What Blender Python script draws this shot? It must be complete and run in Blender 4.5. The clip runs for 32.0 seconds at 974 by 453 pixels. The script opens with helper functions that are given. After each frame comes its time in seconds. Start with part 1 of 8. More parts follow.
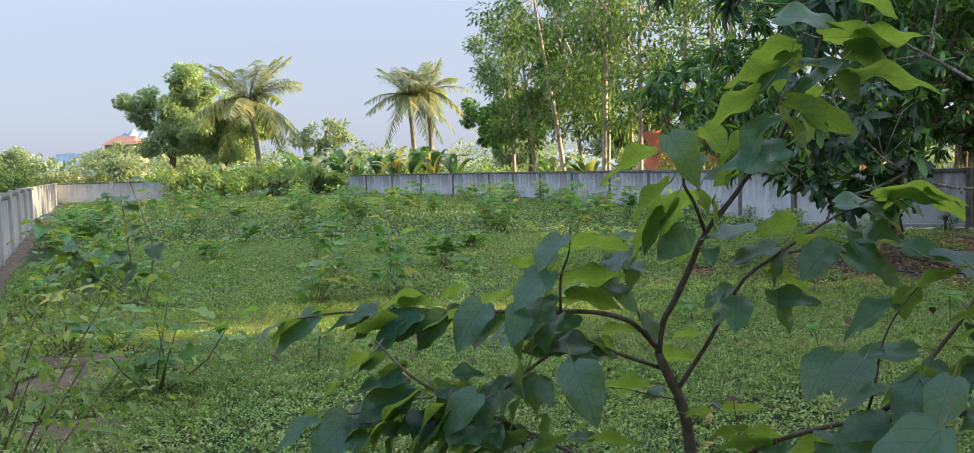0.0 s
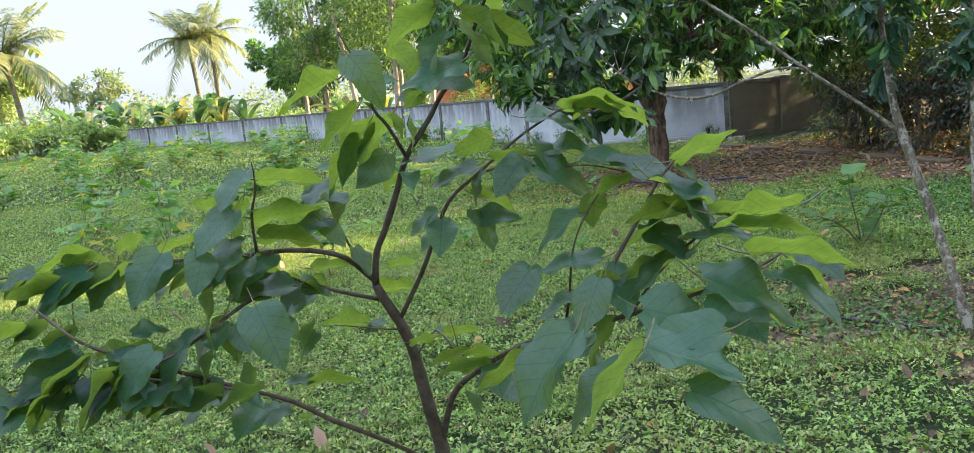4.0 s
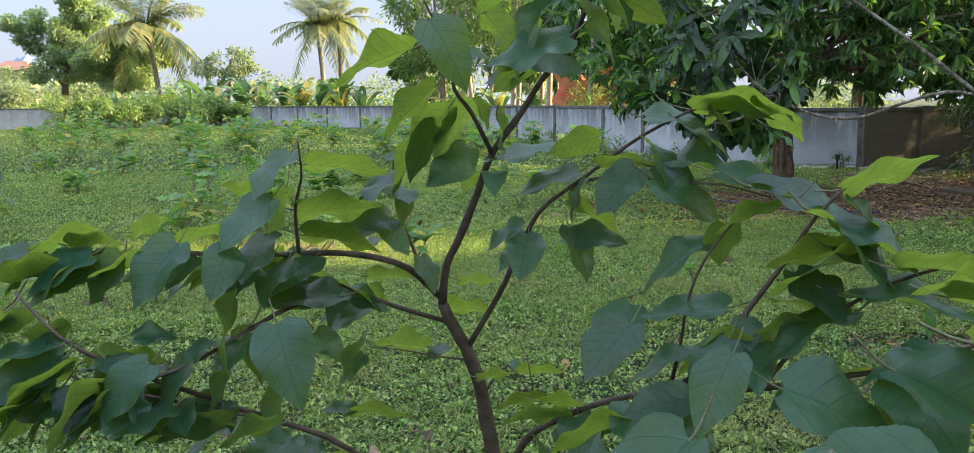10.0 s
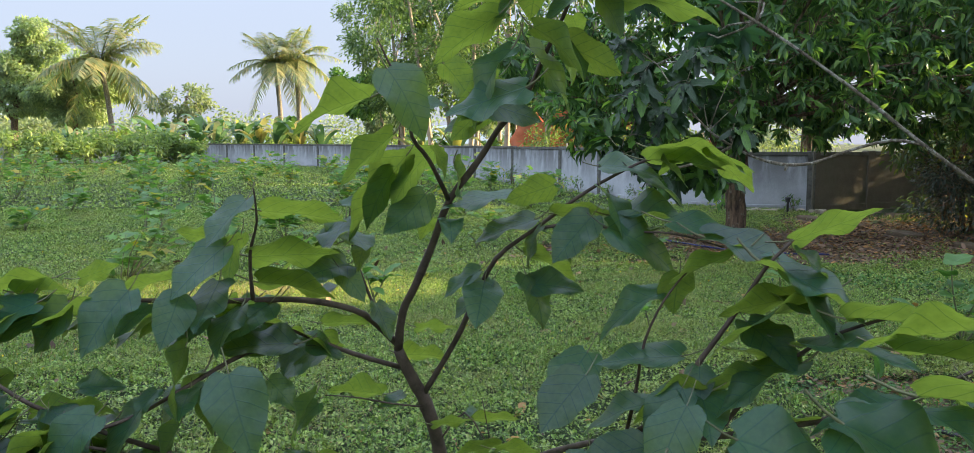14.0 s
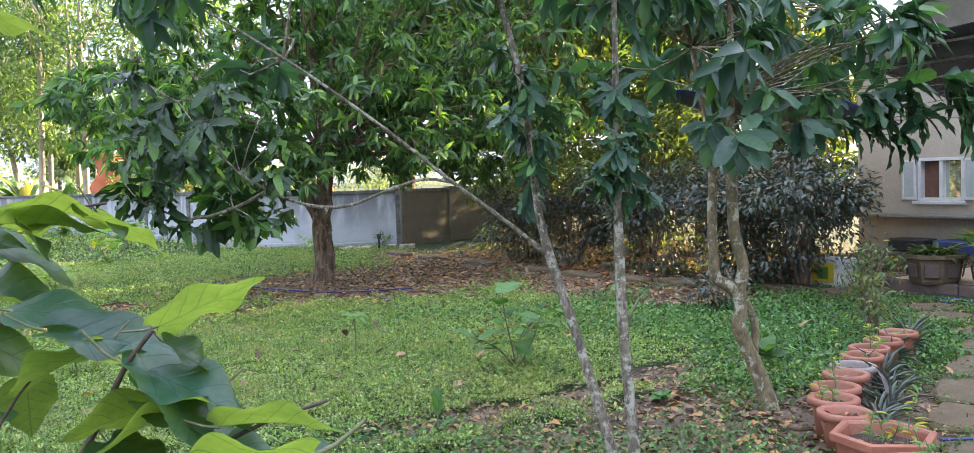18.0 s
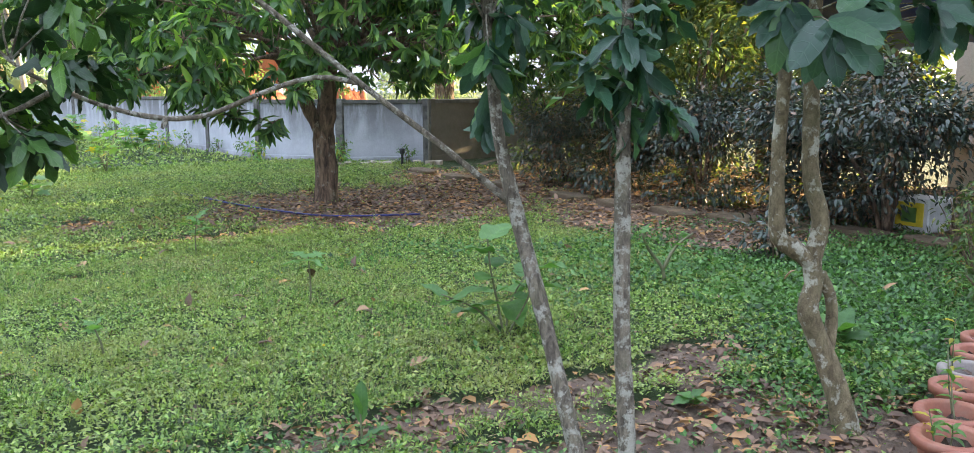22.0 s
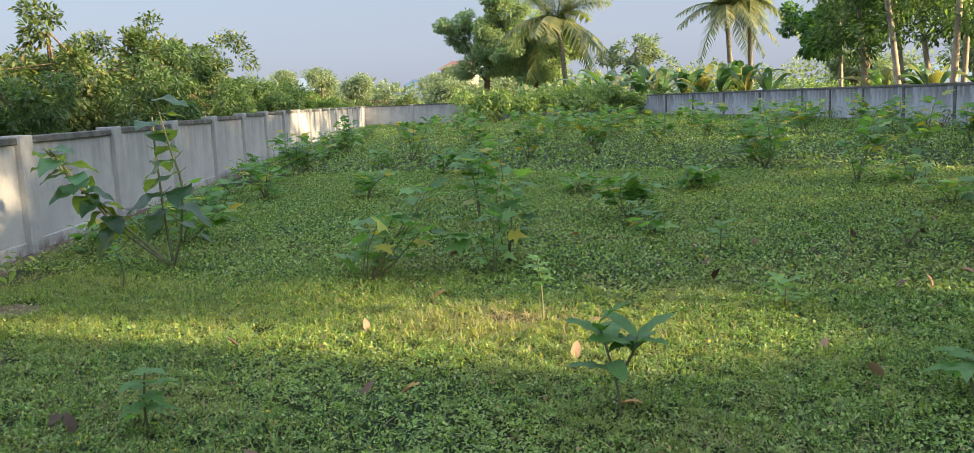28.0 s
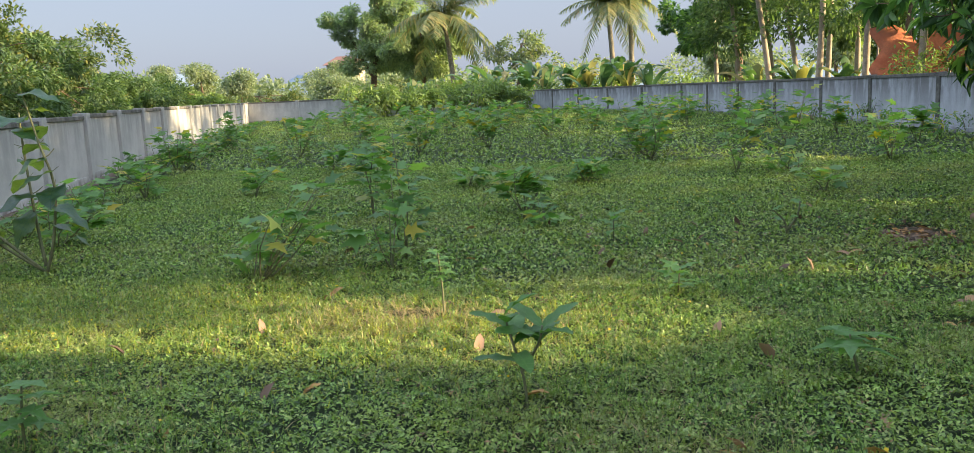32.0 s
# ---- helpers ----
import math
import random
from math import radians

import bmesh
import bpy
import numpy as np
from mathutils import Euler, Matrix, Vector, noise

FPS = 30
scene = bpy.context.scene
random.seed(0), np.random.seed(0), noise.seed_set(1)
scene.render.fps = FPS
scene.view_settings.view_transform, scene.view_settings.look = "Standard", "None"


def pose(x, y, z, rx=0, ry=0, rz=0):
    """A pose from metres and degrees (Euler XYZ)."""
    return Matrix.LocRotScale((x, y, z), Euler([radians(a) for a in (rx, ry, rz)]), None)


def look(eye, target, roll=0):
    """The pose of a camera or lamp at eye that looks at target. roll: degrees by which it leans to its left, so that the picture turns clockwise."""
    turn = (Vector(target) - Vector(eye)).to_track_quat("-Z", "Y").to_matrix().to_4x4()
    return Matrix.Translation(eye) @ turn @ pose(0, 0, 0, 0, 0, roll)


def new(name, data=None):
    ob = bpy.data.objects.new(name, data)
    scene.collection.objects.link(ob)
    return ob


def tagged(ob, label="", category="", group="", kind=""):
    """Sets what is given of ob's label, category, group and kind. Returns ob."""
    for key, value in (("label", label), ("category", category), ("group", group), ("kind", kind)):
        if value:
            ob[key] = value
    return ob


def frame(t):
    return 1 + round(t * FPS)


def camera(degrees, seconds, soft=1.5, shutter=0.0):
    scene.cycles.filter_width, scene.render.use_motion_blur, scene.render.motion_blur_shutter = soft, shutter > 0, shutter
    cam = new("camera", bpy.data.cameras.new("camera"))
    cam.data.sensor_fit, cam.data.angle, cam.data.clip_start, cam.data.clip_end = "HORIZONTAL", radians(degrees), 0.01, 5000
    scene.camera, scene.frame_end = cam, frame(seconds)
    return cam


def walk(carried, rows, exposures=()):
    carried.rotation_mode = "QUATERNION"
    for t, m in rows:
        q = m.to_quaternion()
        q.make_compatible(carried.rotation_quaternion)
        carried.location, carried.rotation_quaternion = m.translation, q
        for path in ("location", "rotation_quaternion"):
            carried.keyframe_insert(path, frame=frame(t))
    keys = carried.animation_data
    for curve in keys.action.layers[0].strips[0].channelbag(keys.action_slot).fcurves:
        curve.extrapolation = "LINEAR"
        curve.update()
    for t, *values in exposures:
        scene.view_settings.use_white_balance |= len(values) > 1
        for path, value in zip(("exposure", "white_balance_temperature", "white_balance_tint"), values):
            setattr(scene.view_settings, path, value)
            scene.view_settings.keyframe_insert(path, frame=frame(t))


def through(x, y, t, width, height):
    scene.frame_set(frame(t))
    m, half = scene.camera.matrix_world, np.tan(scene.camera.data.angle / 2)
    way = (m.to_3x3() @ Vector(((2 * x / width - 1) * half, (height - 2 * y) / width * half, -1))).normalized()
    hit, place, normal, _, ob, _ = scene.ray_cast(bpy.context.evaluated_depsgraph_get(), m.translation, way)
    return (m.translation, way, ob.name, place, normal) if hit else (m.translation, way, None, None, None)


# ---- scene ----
cam = camera(59.5, 32.0, soft=0.4, shutter=0.0)
PATH = [
    (0, (-0.008, 0.020, 1.491), (-0.014, 2.016, 1.361), -1.58),
    (0.5, (-0.007, 0.024, 1.495), (0.012, 2.020, 1.367), -1.83),
    (1, (0.003, 0.034, 1.496), (0.069, 2.029, 1.370), -2.42),
    (1.5, (0.044, 0.038, 1.493), (0.150, 2.031, 1.356), -3.64),
    (2, (0.113, 0.046, 1.492), (0.235, 2.031, 1.285), -4.07),
    (2.5, (0.199, 0.038, 1.477), (0.442, 2.008, 1.226), -4.17),
    (3, (0.239, 0.053, 1.468), (0.651, 1.991, 1.197), -4.30),
    (3.5, (0.252, 0.062, 1.460), (0.683, 1.994, 1.177), -5.30),
    (5.5, (0.443, 0.342, 1.398), (0.740, 2.287, 1.041), -1.61),
    (6, (0.403, 0.435, 1.411), (0.459, 2.402, 1.057), -0.92),
    (6.5, (0.359, 0.491, 1.409), (0.311, 2.460, 1.063), 0.15),
    (7, (0.379, 0.530, 1.408), (0.287, 2.499, 1.073), 0.11),
    (7.5, (0.400, 0.537, 1.406), (0.312, 2.509, 1.082), -0.30),
    (8, (0.404, 0.540, 1.403), (0.390, 2.515, 1.087), -0.33),
    (8.5, (0.421, 0.546, 1.404), (0.536, 2.518, 1.090), -0.32),
    (9, (0.402, 0.531, 1.402), (0.544, 2.502, 1.094), -0.36),
    (9.5, (0.401, 0.521, 1.408), (0.568, 2.492, 1.112), -0.30),
    (10, (0.409, 0.529, 1.407), (0.595, 2.501, 1.125), -0.52),
    (10.5, (0.421, 0.531, 1.410), (0.656, 2.498, 1.140), -1.07),
    (11, (0.428, 0.531, 1.413), (0.751, 2.490, 1.172), -1.47),
    (11.5, (0.429, 0.526, 1.413), (0.788, 2.480, 1.183), -2.02),
    (12, (0.425, 0.517, 1.415), (0.808, 2.468, 1.197), -1.89),
    (12.5, (0.413, 0.526, 1.417), (0.790, 2.478, 1.205), -1.06),
    (13, (0.410, 0.532, 1.417), (0.757, 2.490, 1.209), -0.10),
    (13.5, (0.410, 0.532, 1.420), (0.721, 2.497, 1.219), 0.20),
    (15.5, (0.415, 0.477, 1.436), (0.681, 2.454, 1.285), -0.07),
    (16, (0.423, 0.468, 1.438), (0.704, 2.443, 1.299), -0.59),
    (16.5, (0.434, 0.470, 1.434), (0.794, 2.433, 1.304), -1.09),
    (17, (0.513, 0.514, 1.438), (1.071, 2.429, 1.297), -1.50),
    (17.5, (0.708, 0.615, 1.447), (1.498, 2.448, 1.332), -1.33),
    (18, (0.886, 0.747, 1.438), (2.001, 2.404, 1.328), -1.81),
    (18.5, (1.066, 0.984, 1.412), (2.568, 2.292, 1.232), -4.23),
    (19, (1.211, 1.109, 1.397), (2.771, 2.325, 1.101), -4.06),
    (19.5, (1.466, 1.185, 1.395), (2.967, 2.483, 1.145), -3.87),
    (20, (1.643, 1.365, 1.389), (3.107, 2.711, 1.177), -3.83),
    (20.5, (1.784, 1.564, 1.402), (3.204, 2.959, 1.206), -4.01),
    (21, (1.970, 1.711, 1.382), (3.172, 3.283, 1.095), -1.90),
    (21.5, (2.065, 1.751, 1.390), (3.073, 3.454, 1.103), -0.86),
    (22, (2.112, 1.843, 1.397), (3.103, 3.552, 1.089), -0.29),
    (22.5, (2.107, 2.023, 1.396), (3.060, 3.755, 1.092), 0.06),
    (23, (2.088, 2.113, 1.379), (2.895, 3.919, 1.081), 0.45),
    (23.5, (2.120, 2.199, 1.365), (2.567, 4.125, 1.067), 0.67),
    (24, (2.209, 2.320, 1.360), (2.286, 4.295, 1.058), 0.83),
    (24.5, (2.182, 2.498, 1.348), (2.036, 4.469, 1.041), -0.70),
    (25, (2.045, 2.779, 1.353), (1.838, 4.752, 1.101), -1.46),
    (25.5, (1.973, 3.126, 1.306), (1.534, 5.061, 1.056), -1.69),
    (26, (1.896, 3.411, 1.298), (1.241, 5.280, 1.016), -2.32),
    (26.5, (1.698, 3.646, 1.324), (1.037, 5.510, 1.028), -3.07),
    (28.5, (1.273, 4.028, 1.356), (0.505, 5.853, 1.071), -2.22),
    (29, (1.263, 4.028, 1.351), (0.669, 5.917, 1.068), -1.71),
    (29.5, (1.264, 4.032, 1.345), (0.755, 5.944, 1.059), -1.83),
    (30, (1.262, 4.024, 1.344), (0.772, 5.942, 1.054), -2.23),
    (30.5, (1.263, 4.032, 1.342), (0.790, 5.953, 1.051), -2.23),
    (31, (1.259, 4.032, 1.339), (0.787, 5.953, 1.041), -2.52),
    (31.5, (1.247, 4.038, 1.337), (0.762, 5.954, 1.033), -2.60),
    (32, (1.248, 4.034, 1.338), (0.740, 5.944, 1.031), -2.56),
]
EXPOSURES = [(0, 1.9, 6460, 10), (2, 2.04, 6460, 10), (3, 2.37, 6460, 10), (3.5, 2.47, 6460, 10), (5.5, 2.57, 6460, 10), (6, 2.52, 6460, 10), (6.6, 2.17, 6460, 10), (7, 2.04, 6460, 10), (8, 2.12, 6460, 10), (9, 2.2, 6460, 10), (10, 2.17, 6460, 10), (12, 2.12, 6460, 10), (16.5, 2.02, 6460, 10), (17.2, 2.12, 6460, 12), (18, 2.96, 6460, 16), (18.5, 3.2, 6460, 18), (19, 3.32, 6460, 18.5), (20, 3.17, 6460, 17), (21, 3.1, 6460, 15), (22, 2.9, 6460, 14), (23.5, 2.54, 6460, 12.5), (25, 1.92, 6460, 11), (26.5, 1.77, 6460, 10), (29, 1.67, 6460, 9), (30, 1.74, 6460, 9), (32, 1.7, 6460, 9)]
walk(cam, [(t, look(eye, target, roll)) for t, eye, target, roll in PATH], EXPOSURES)

# ---- world and sun: early morning, low sun beside the building, hazy sky ----
SUN_AZ, SUN_EL = radians(2), radians(15.5)        # bearing from +x towards +y
sun_way = Vector((math.cos(SUN_AZ) * math.cos(SUN_EL), math.sin(SUN_AZ) * math.cos(SUN_EL), math.sin(SUN_EL)))
world = bpy.data.worlds.new("sky")
scene.world = world
world.use_nodes = True
wt = world.node_tree
sky = wt.nodes.new("ShaderNodeTexSky")
sky.sky_type = "NISHITA"
sky.sun_disc = False
sky.sun_elevation = SUN_EL
sky.sun_rotation = radians(90) - SUN_AZ
sky.air_density, sky.dust_density, sky.ozone_density = 1.0, 3.0, 2.0
bg = wt.nodes["Background"]
bg.inputs["Strength"].default_value = 0.0737
haze = wt.nodes.new("ShaderNodeMix")
haze.data_type = "RGBA"
haze.inputs[0].default_value = 0.75
# thin morning overcast: brightest overhead, paler lavender towards the horizon
where = wt.nodes.new("ShaderNodeTexCoord")
split = wt.nodes.new("ShaderNodeSeparateXYZ")
wt.links.new(where.outputs["Generated"], split.inputs[0])
rise = wt.nodes.new("ShaderNodeMapRange")
rise.inputs["From Min"].default_value, rise.inputs["From Max"].default_value = 0.12, 0.75
rise.interpolation_type = "SMOOTHSTEP"
wt.links.new(split.outputs["Z"], rise.inputs["Value"])
dome = wt.nodes.new("ShaderNodeMix")
dome.data_type = "RGBA"
dome.inputs[6].default_value, dome.inputs[7].default_value = (2.32, 2.56, 3.25, 1), (6.3, 7.3, 8.9, 1)
wt.links.new(rise.outputs["Result"], dome.inputs[0])
wt.links.new(dome.outputs[2], haze.inputs[7])
wt.links.new(sky.outputs["Color"], haze.inputs[6])
wt.links.new(haze.outputs[2], bg.inputs["Color"])
sun_lamp = bpy.data.lights.new("sun", "SUN")
sun_lamp.energy, sun_lamp.angle, sun_lamp.color = 5.0, radians(1.0), (1.0, 0.77, 0.45)
new("sun", sun_lamp).matrix_world = look(sun_way * 50, (0, 0, 0))
# ---- materials ----
def shader(name, rough=0.6, metal=0.0):
    m = bpy.data.materials.new(name)
    m.use_nodes = True
    nt = m.node_tree
    b = nt.nodes["Principled BSDF"]
    b.inputs["Roughness"].default_value, b.inputs["Metallic"].default_value = rough, metal
    return m, nt, b


def node(nt, kind, **values):
    n = nt.nodes.new(kind)
    for k, v in values.items():
        n.inputs[k.replace("_", " ")].default_value = v
    return n


def ramp(nt, fac, *stops):
    r = nt.nodes.new("ShaderNodeValToRGB")
    while len(r.color_ramp.elements) < len(stops):
        r.color_ramp.elements.new(0.5)
    for e, (p, c) in zip(r.color_ramp.elements, stops):
        e.position, e.color = p, (*c, 1)
    nt.links.new(fac, r.inputs["Fac"])
    return r.outputs["Color"]


def noise_fac(nt, scale, detail=4.0, rough=0.6, coords="Object"):
    tc = nt.nodes.new("ShaderNodeTexCoord")
    n = node(nt, "ShaderNodeTexNoise", Scale=scale, Detail=detail, Roughness=rough)
    nt.links.new(tc.outputs[coords], n.inputs["Vector"])
    return n.outputs["Fac"]


def mix(nt, fac, a, b, blend="MIX"):
    m = nt.nodes.new("ShaderNodeMix")
    m.data_type, m.blend_type = "RGBA", blend
    for sock, v in ((m.inputs[0], fac), (m.inputs[6], a), (m.inputs[7], b)):
        if isinstance(v, bpy.types.NodeSocket):
            nt.links.new(v, sock)
        else:
            sock.default_value = v if not isinstance(v, tuple) else (*v, 1)
    return m.outputs[2]


def bump(nt, b, height, strength=0.4, distance=0.01):
    n = node(nt, "ShaderNodeBump", Strength=strength, Distance=distance)
    nt.links.new(height, n.inputs["Height"])
    nt.links.new(n.outputs["Normal"], b.inputs["Normal"])


def surface(name, dark, light, scale=6.0, fine=60.0, rough=0.75, relief=0.3, depth=0.01, stain=None, metal=0.0, coords="Object"):
    """A two-scale surface: patches between dark and light, fine grain, relief, and stains of a third colour."""
    m, nt, b = shader(name, rough, metal)
    big, small = noise_fac(nt, scale, 5, coords=coords), noise_fac(nt, fine, 6, 0.7, coords=coords)
    c = ramp(nt, big, (0.3, dark), (0.7, light))
    g = ramp(nt, small, (0.25, (0.55, 0.55, 0.55)), (0.75, (1.0, 1.0, 1.0)))
    c = mix(nt, 0.6, c, g, "MULTIPLY")
    if stain:
        s = ramp(nt, noise_fac(nt, scale * 0.6 + 0.37, 6, 0.7, coords=coords), (0.5, (0, 0, 0)), (0.68, (1, 1, 1)))
        c = mix(nt, s, c, stain)
    nt.links.new(c, b.inputs["Base Color"])
    bump(nt, b, small, relief, depth)
    return m


def leafy(name, dark, light, third=None, rough=0.45, through=0.35, glow=None, spread="island", spec=0.5, veins=0.0, patch=None, coat=0.0, dry=(0.36, 0.34, 0.13)):
    """Leaf: colour varies from leaf to leaf, light passes through."""
    m, nt, b = shader(name, rough)
    b.inputs["Specular IOR Level"].default_value = spec
    b.inputs["Coat Weight"].default_value, b.inputs["Coat Roughness"].default_value, b.inputs["Coat IOR"].default_value = coat, 0.34, 1.5
    if spread == "island":
        rnd = nt.nodes.new("ShaderNodeNewGeometry").outputs["Random Per Island"]
    else:
        rnd = nt.nodes.new("ShaderNodeObjectInfo").outputs["Random"]
    stops = [(0.0, dark), (0.75, light)] + ([(0.97, third)] if third else [])
    c = ramp(nt, rnd, *stops)
    c = mix(nt, 0.5, c, ramp(nt, noise_fac(nt, 9.0, 4), (0.3, (0.6, 0.6, 0.6)), (0.7, (1.0, 1.0, 1.0))), "MULTIPLY")
    if patch:
        c = mix(nt, ramp(nt, noise_fac(nt, 1.1, 6, 0.7), (0.45, (0, 0, 0)), (0.66, (0.5, 0.5, 0.5))), c, patch)
        c = mix(nt, ramp(nt, noise_fac(nt, 0.8, 7, 0.75), (0.5, (0, 0, 0)), (0.66, (0.55, 0.55, 0.55))), c, dry)
        c = mix(nt, 0.75, c, ramp(nt, noise_fac(nt, 26.0, 4, 0.7), (0.35, (0.4, 0.43, 0.4)), (0.6, (1.0, 1.0, 1.0))), "MULTIPLY")
    if veins:
        tc = nt.nodes.new("ShaderNodeTexCoord")
        sep = nt.nodes.new("ShaderNodeSeparateXYZ")
        nt.links.new(tc.outputs["UV"], sep.inputs[0])
        ab = nt.nodes.new("ShaderNodeMath"); ab.operation = "ABSOLUTE"
        nt.links.new(sep.outputs["Y"], ab.inputs[0])
        slant = nt.nodes.new("ShaderNodeMath"); slant.operation = "MULTIPLY_ADD"
        slant.inputs[1].default_value = -0.75
        nt.links.new(ab.outputs[0], slant.inputs[0])
        nt.links.new(sep.outputs["X"], slant.inputs[2])
        wave = nt.nodes.new("ShaderNodeMath"); wave.operation = "PINGPONG"; wave.inputs[1].default_value = 0.085
        nt.links.new(slant.outputs[0], wave.inputs[0])
        v1 = ramp(nt, wave.outputs[0], (0.0, (1, 1, 1)), (0.012, (0, 0, 0)))
        v2 = ramp(nt, ab.outputs[0], (0.0, (1, 1, 1)), (0.018, (0, 0, 0)))
        vein = mix(nt, 1.0, v1, v2, "LIGHTEN")
        pale = mix(nt, 1.0, c, (1.7, 1.6, 1.5), "MULTIPLY")
        fac = nt.nodes.new("ShaderNodeMath"); fac.operation = "MULTIPLY"; fac.inputs[1].default_value = veins
        nt.links.new(vein, fac.inputs[0])
        c = mix(nt, fac.outputs[0], c, pale)
        bump(nt, b, vein, 0.35, 0.002)
    nt.links.new(c, b.inputs["Base Color"])
    tr = nt.nodes.new("ShaderNodeBsdfTranslucent")
    if glow:
        through_c = mix(nt, 0.8, c, glow)
        if veins:
            through_c = mix(nt, vein, through_c, mix(nt, 1.0, through_c, (0.55, 0.6, 0.6), "MULTIPLY"))
        mottle = ramp(nt, noise_fac(nt, 14.0, 5), (0.3, (0.62, 0.66, 0.6)), (0.7, (1.0, 1.0, 1.0)))
        nt.links.new(mix(nt, 0.8, through_c, mottle, "MULTIPLY"), tr.inputs["Color"])
    else:
        nt.links.new(mix(nt, 1.0, c, (1.6, 1.7, 0.7), "MULTIPLY"), tr.inputs["Color"])
    mx = nt.nodes.new("ShaderNodeMixShader")
    mx.inputs[0].default_value = through
    nt.links.new(b.outputs[0], mx.inputs[1])
    nt.links.new(tr.outputs[0], mx.inputs[2])
    nt.links.new(mx.outputs[0], nt.nodes["Material Output"].inputs["Surface"])
    return m


def bark_surface(name, dark, light, lichen, cover, scale=14.0, stretch=0.3, depth=0.02):
    """Bark with long upright cracks, fine grain and crusts of lichen with hard edges."""
    m, nt, b = shader(name, 0.92)
    tc = nt.nodes.new("ShaderNodeTexCoord")
    mp = nt.nodes.new("ShaderNodeMapping")
    mp.inputs["Scale"].default_value = (1, 1, stretch)
    nt.links.new(tc.outputs["Object"], mp.inputs["Vector"])
    crack = nt.nodes.new("ShaderNodeTexNoise")
    crack.inputs["Scale"].default_value, crack.inputs["Detail"].default_value, crack.inputs["Roughness"].default_value, crack.inputs["Distortion"].default_value = scale * 2.2, 6, 0.65, 0.6
    nt.links.new(mp.outputs[0], crack.inputs["Vector"])
    grain = noise_fac(nt, scale * 8, 6, 0.7)
    c = ramp(nt, crack.outputs["Fac"], (0.34, dark), (0.5, tuple(0.5 * (p + q) for p, q in zip(dark, light))), (0.64, light))
    c = mix(nt, 0.6, c, ramp(nt, grain, (0.3, (0.5, 0.5, 0.5)), (0.7, (1, 1, 1))), "MULTIPLY")
    crust = ramp(nt, noise_fac(nt, scale * 0.9, 7, 0.72), (0.6 - cover, (0, 0, 0)), (0.66 - cover, (0.85, 0.85, 0.85)))
    c = mix(nt, crust, c, mix(nt, 0.5, lichen, ramp(nt, grain, (0.35, (0.6, 0.6, 0.6)), (0.65, (1, 1, 1))), "MULTIPLY"))
    moss = ramp(nt, noise_fac(nt, scale * 0.4, 5, 0.7), (0.52, (0, 0, 0)), (0.7, (0.5, 0.5, 0.5)))
    c = mix(nt, moss, c, (0.1, 0.1, 0.045))
    nt.links.new(c, b.inputs["Base Color"])
    bump(nt, b, mix(nt, 0.5, crack.outputs["Fac"], grain), 1.0, depth)
    return m


BARK = bark_surface("bark", (0.07, 0.055, 0.04), (0.31, 0.26, 0.19), (0.48, 0.46, 0.38), 0.095, 20)
BARK_DARK = bark_surface("bark_dark", (0.045, 0.03, 0.022), (0.31, 0.205, 0.13), (0.34, 0.3, 0.23), 0.02, 9, 0.22, 0.04)
BARK_PALE = surface("bark_pale", (0.26, 0.21, 0.16), (0.5, 0.42, 0.33), 2.5, 20, 0.9, 0.6, 0.02)
BARK_MOSS = bark_surface("bark_mossy", (0.1, 0.075, 0.04), (0.27, 0.215, 0.12), (0.5, 0.48, 0.38), 0.07, 15, 0.5, 0.012)
TWIG = surface("mulberry_bark", (0.045, 0.03, 0.022), (0.14, 0.1, 0.075), 25, 160, 0.7, 0.5, 0.003)
STEM_GREEN = surface("green_stem", (0.1, 0.12, 0.05), (0.22, 0.21, 0.11), 20, 120, 0.7, 0.3, 0.003)
LEAF_MULBERRY = leafy("mulberry_leaf", (0.008, 0.046, 0.036), (0.024, 0.095, 0.06), rough=0.36, through=0.45, glow=(0.46, 0.62, 0.06), spread="object", veins=0.35, spec=0.55, coat=0.12)
LEAF_YOUNG = leafy("young_leaf", (0.06, 0.15, 0.04), (0.11, 0.24, 0.06), rough=0.5, through=0.35, spread="object", veins=0.3)
LEAF_MANGO_BIG = leafy("mango_leaf_large", (0.012, 0.036, 0.015), (0.03, 0.078, 0.026), (0.09, 0.2, 0.03), 0.36, 0.22, spread="object", veins=0.45)
LEAF_LONGAN_BIG = leafy("longan_leaf_large", (0.022, 0.062, 0.042), (0.05, 0.125, 0.07), (0.09, 0.2, 0.06), 0.38, 0.3, spread="object", veins=0.45)
LEAF_MANGO = leafy("mango_leaf", (0.033, 0.086, 0.034), (0.11, 0.225, 0.075), (0.25, 0.4, 0.095), 0.37, 0.47)
LEAF_BLUEISH = leafy("longan_leaf", (0.022, 0.062, 0.042), (0.05, 0.125, 0.07), (0.1, 0.22, 0.06), 0.38, 0.32)
LEAF_DARK = leafy("dark_shrub_leaf", (0.016, 0.032, 0.024), (0.055, 0.085, 0.06), (0.2, 0.11, 0.055), 0.33, 0.2, spec=0.8)
LEAF_FIG = leafy("fig_leaf", (0.09, 0.2, 0.065), (0.2, 0.37, 0.11), (0.5, 0.4, 0.05), 0.45, 0.45)
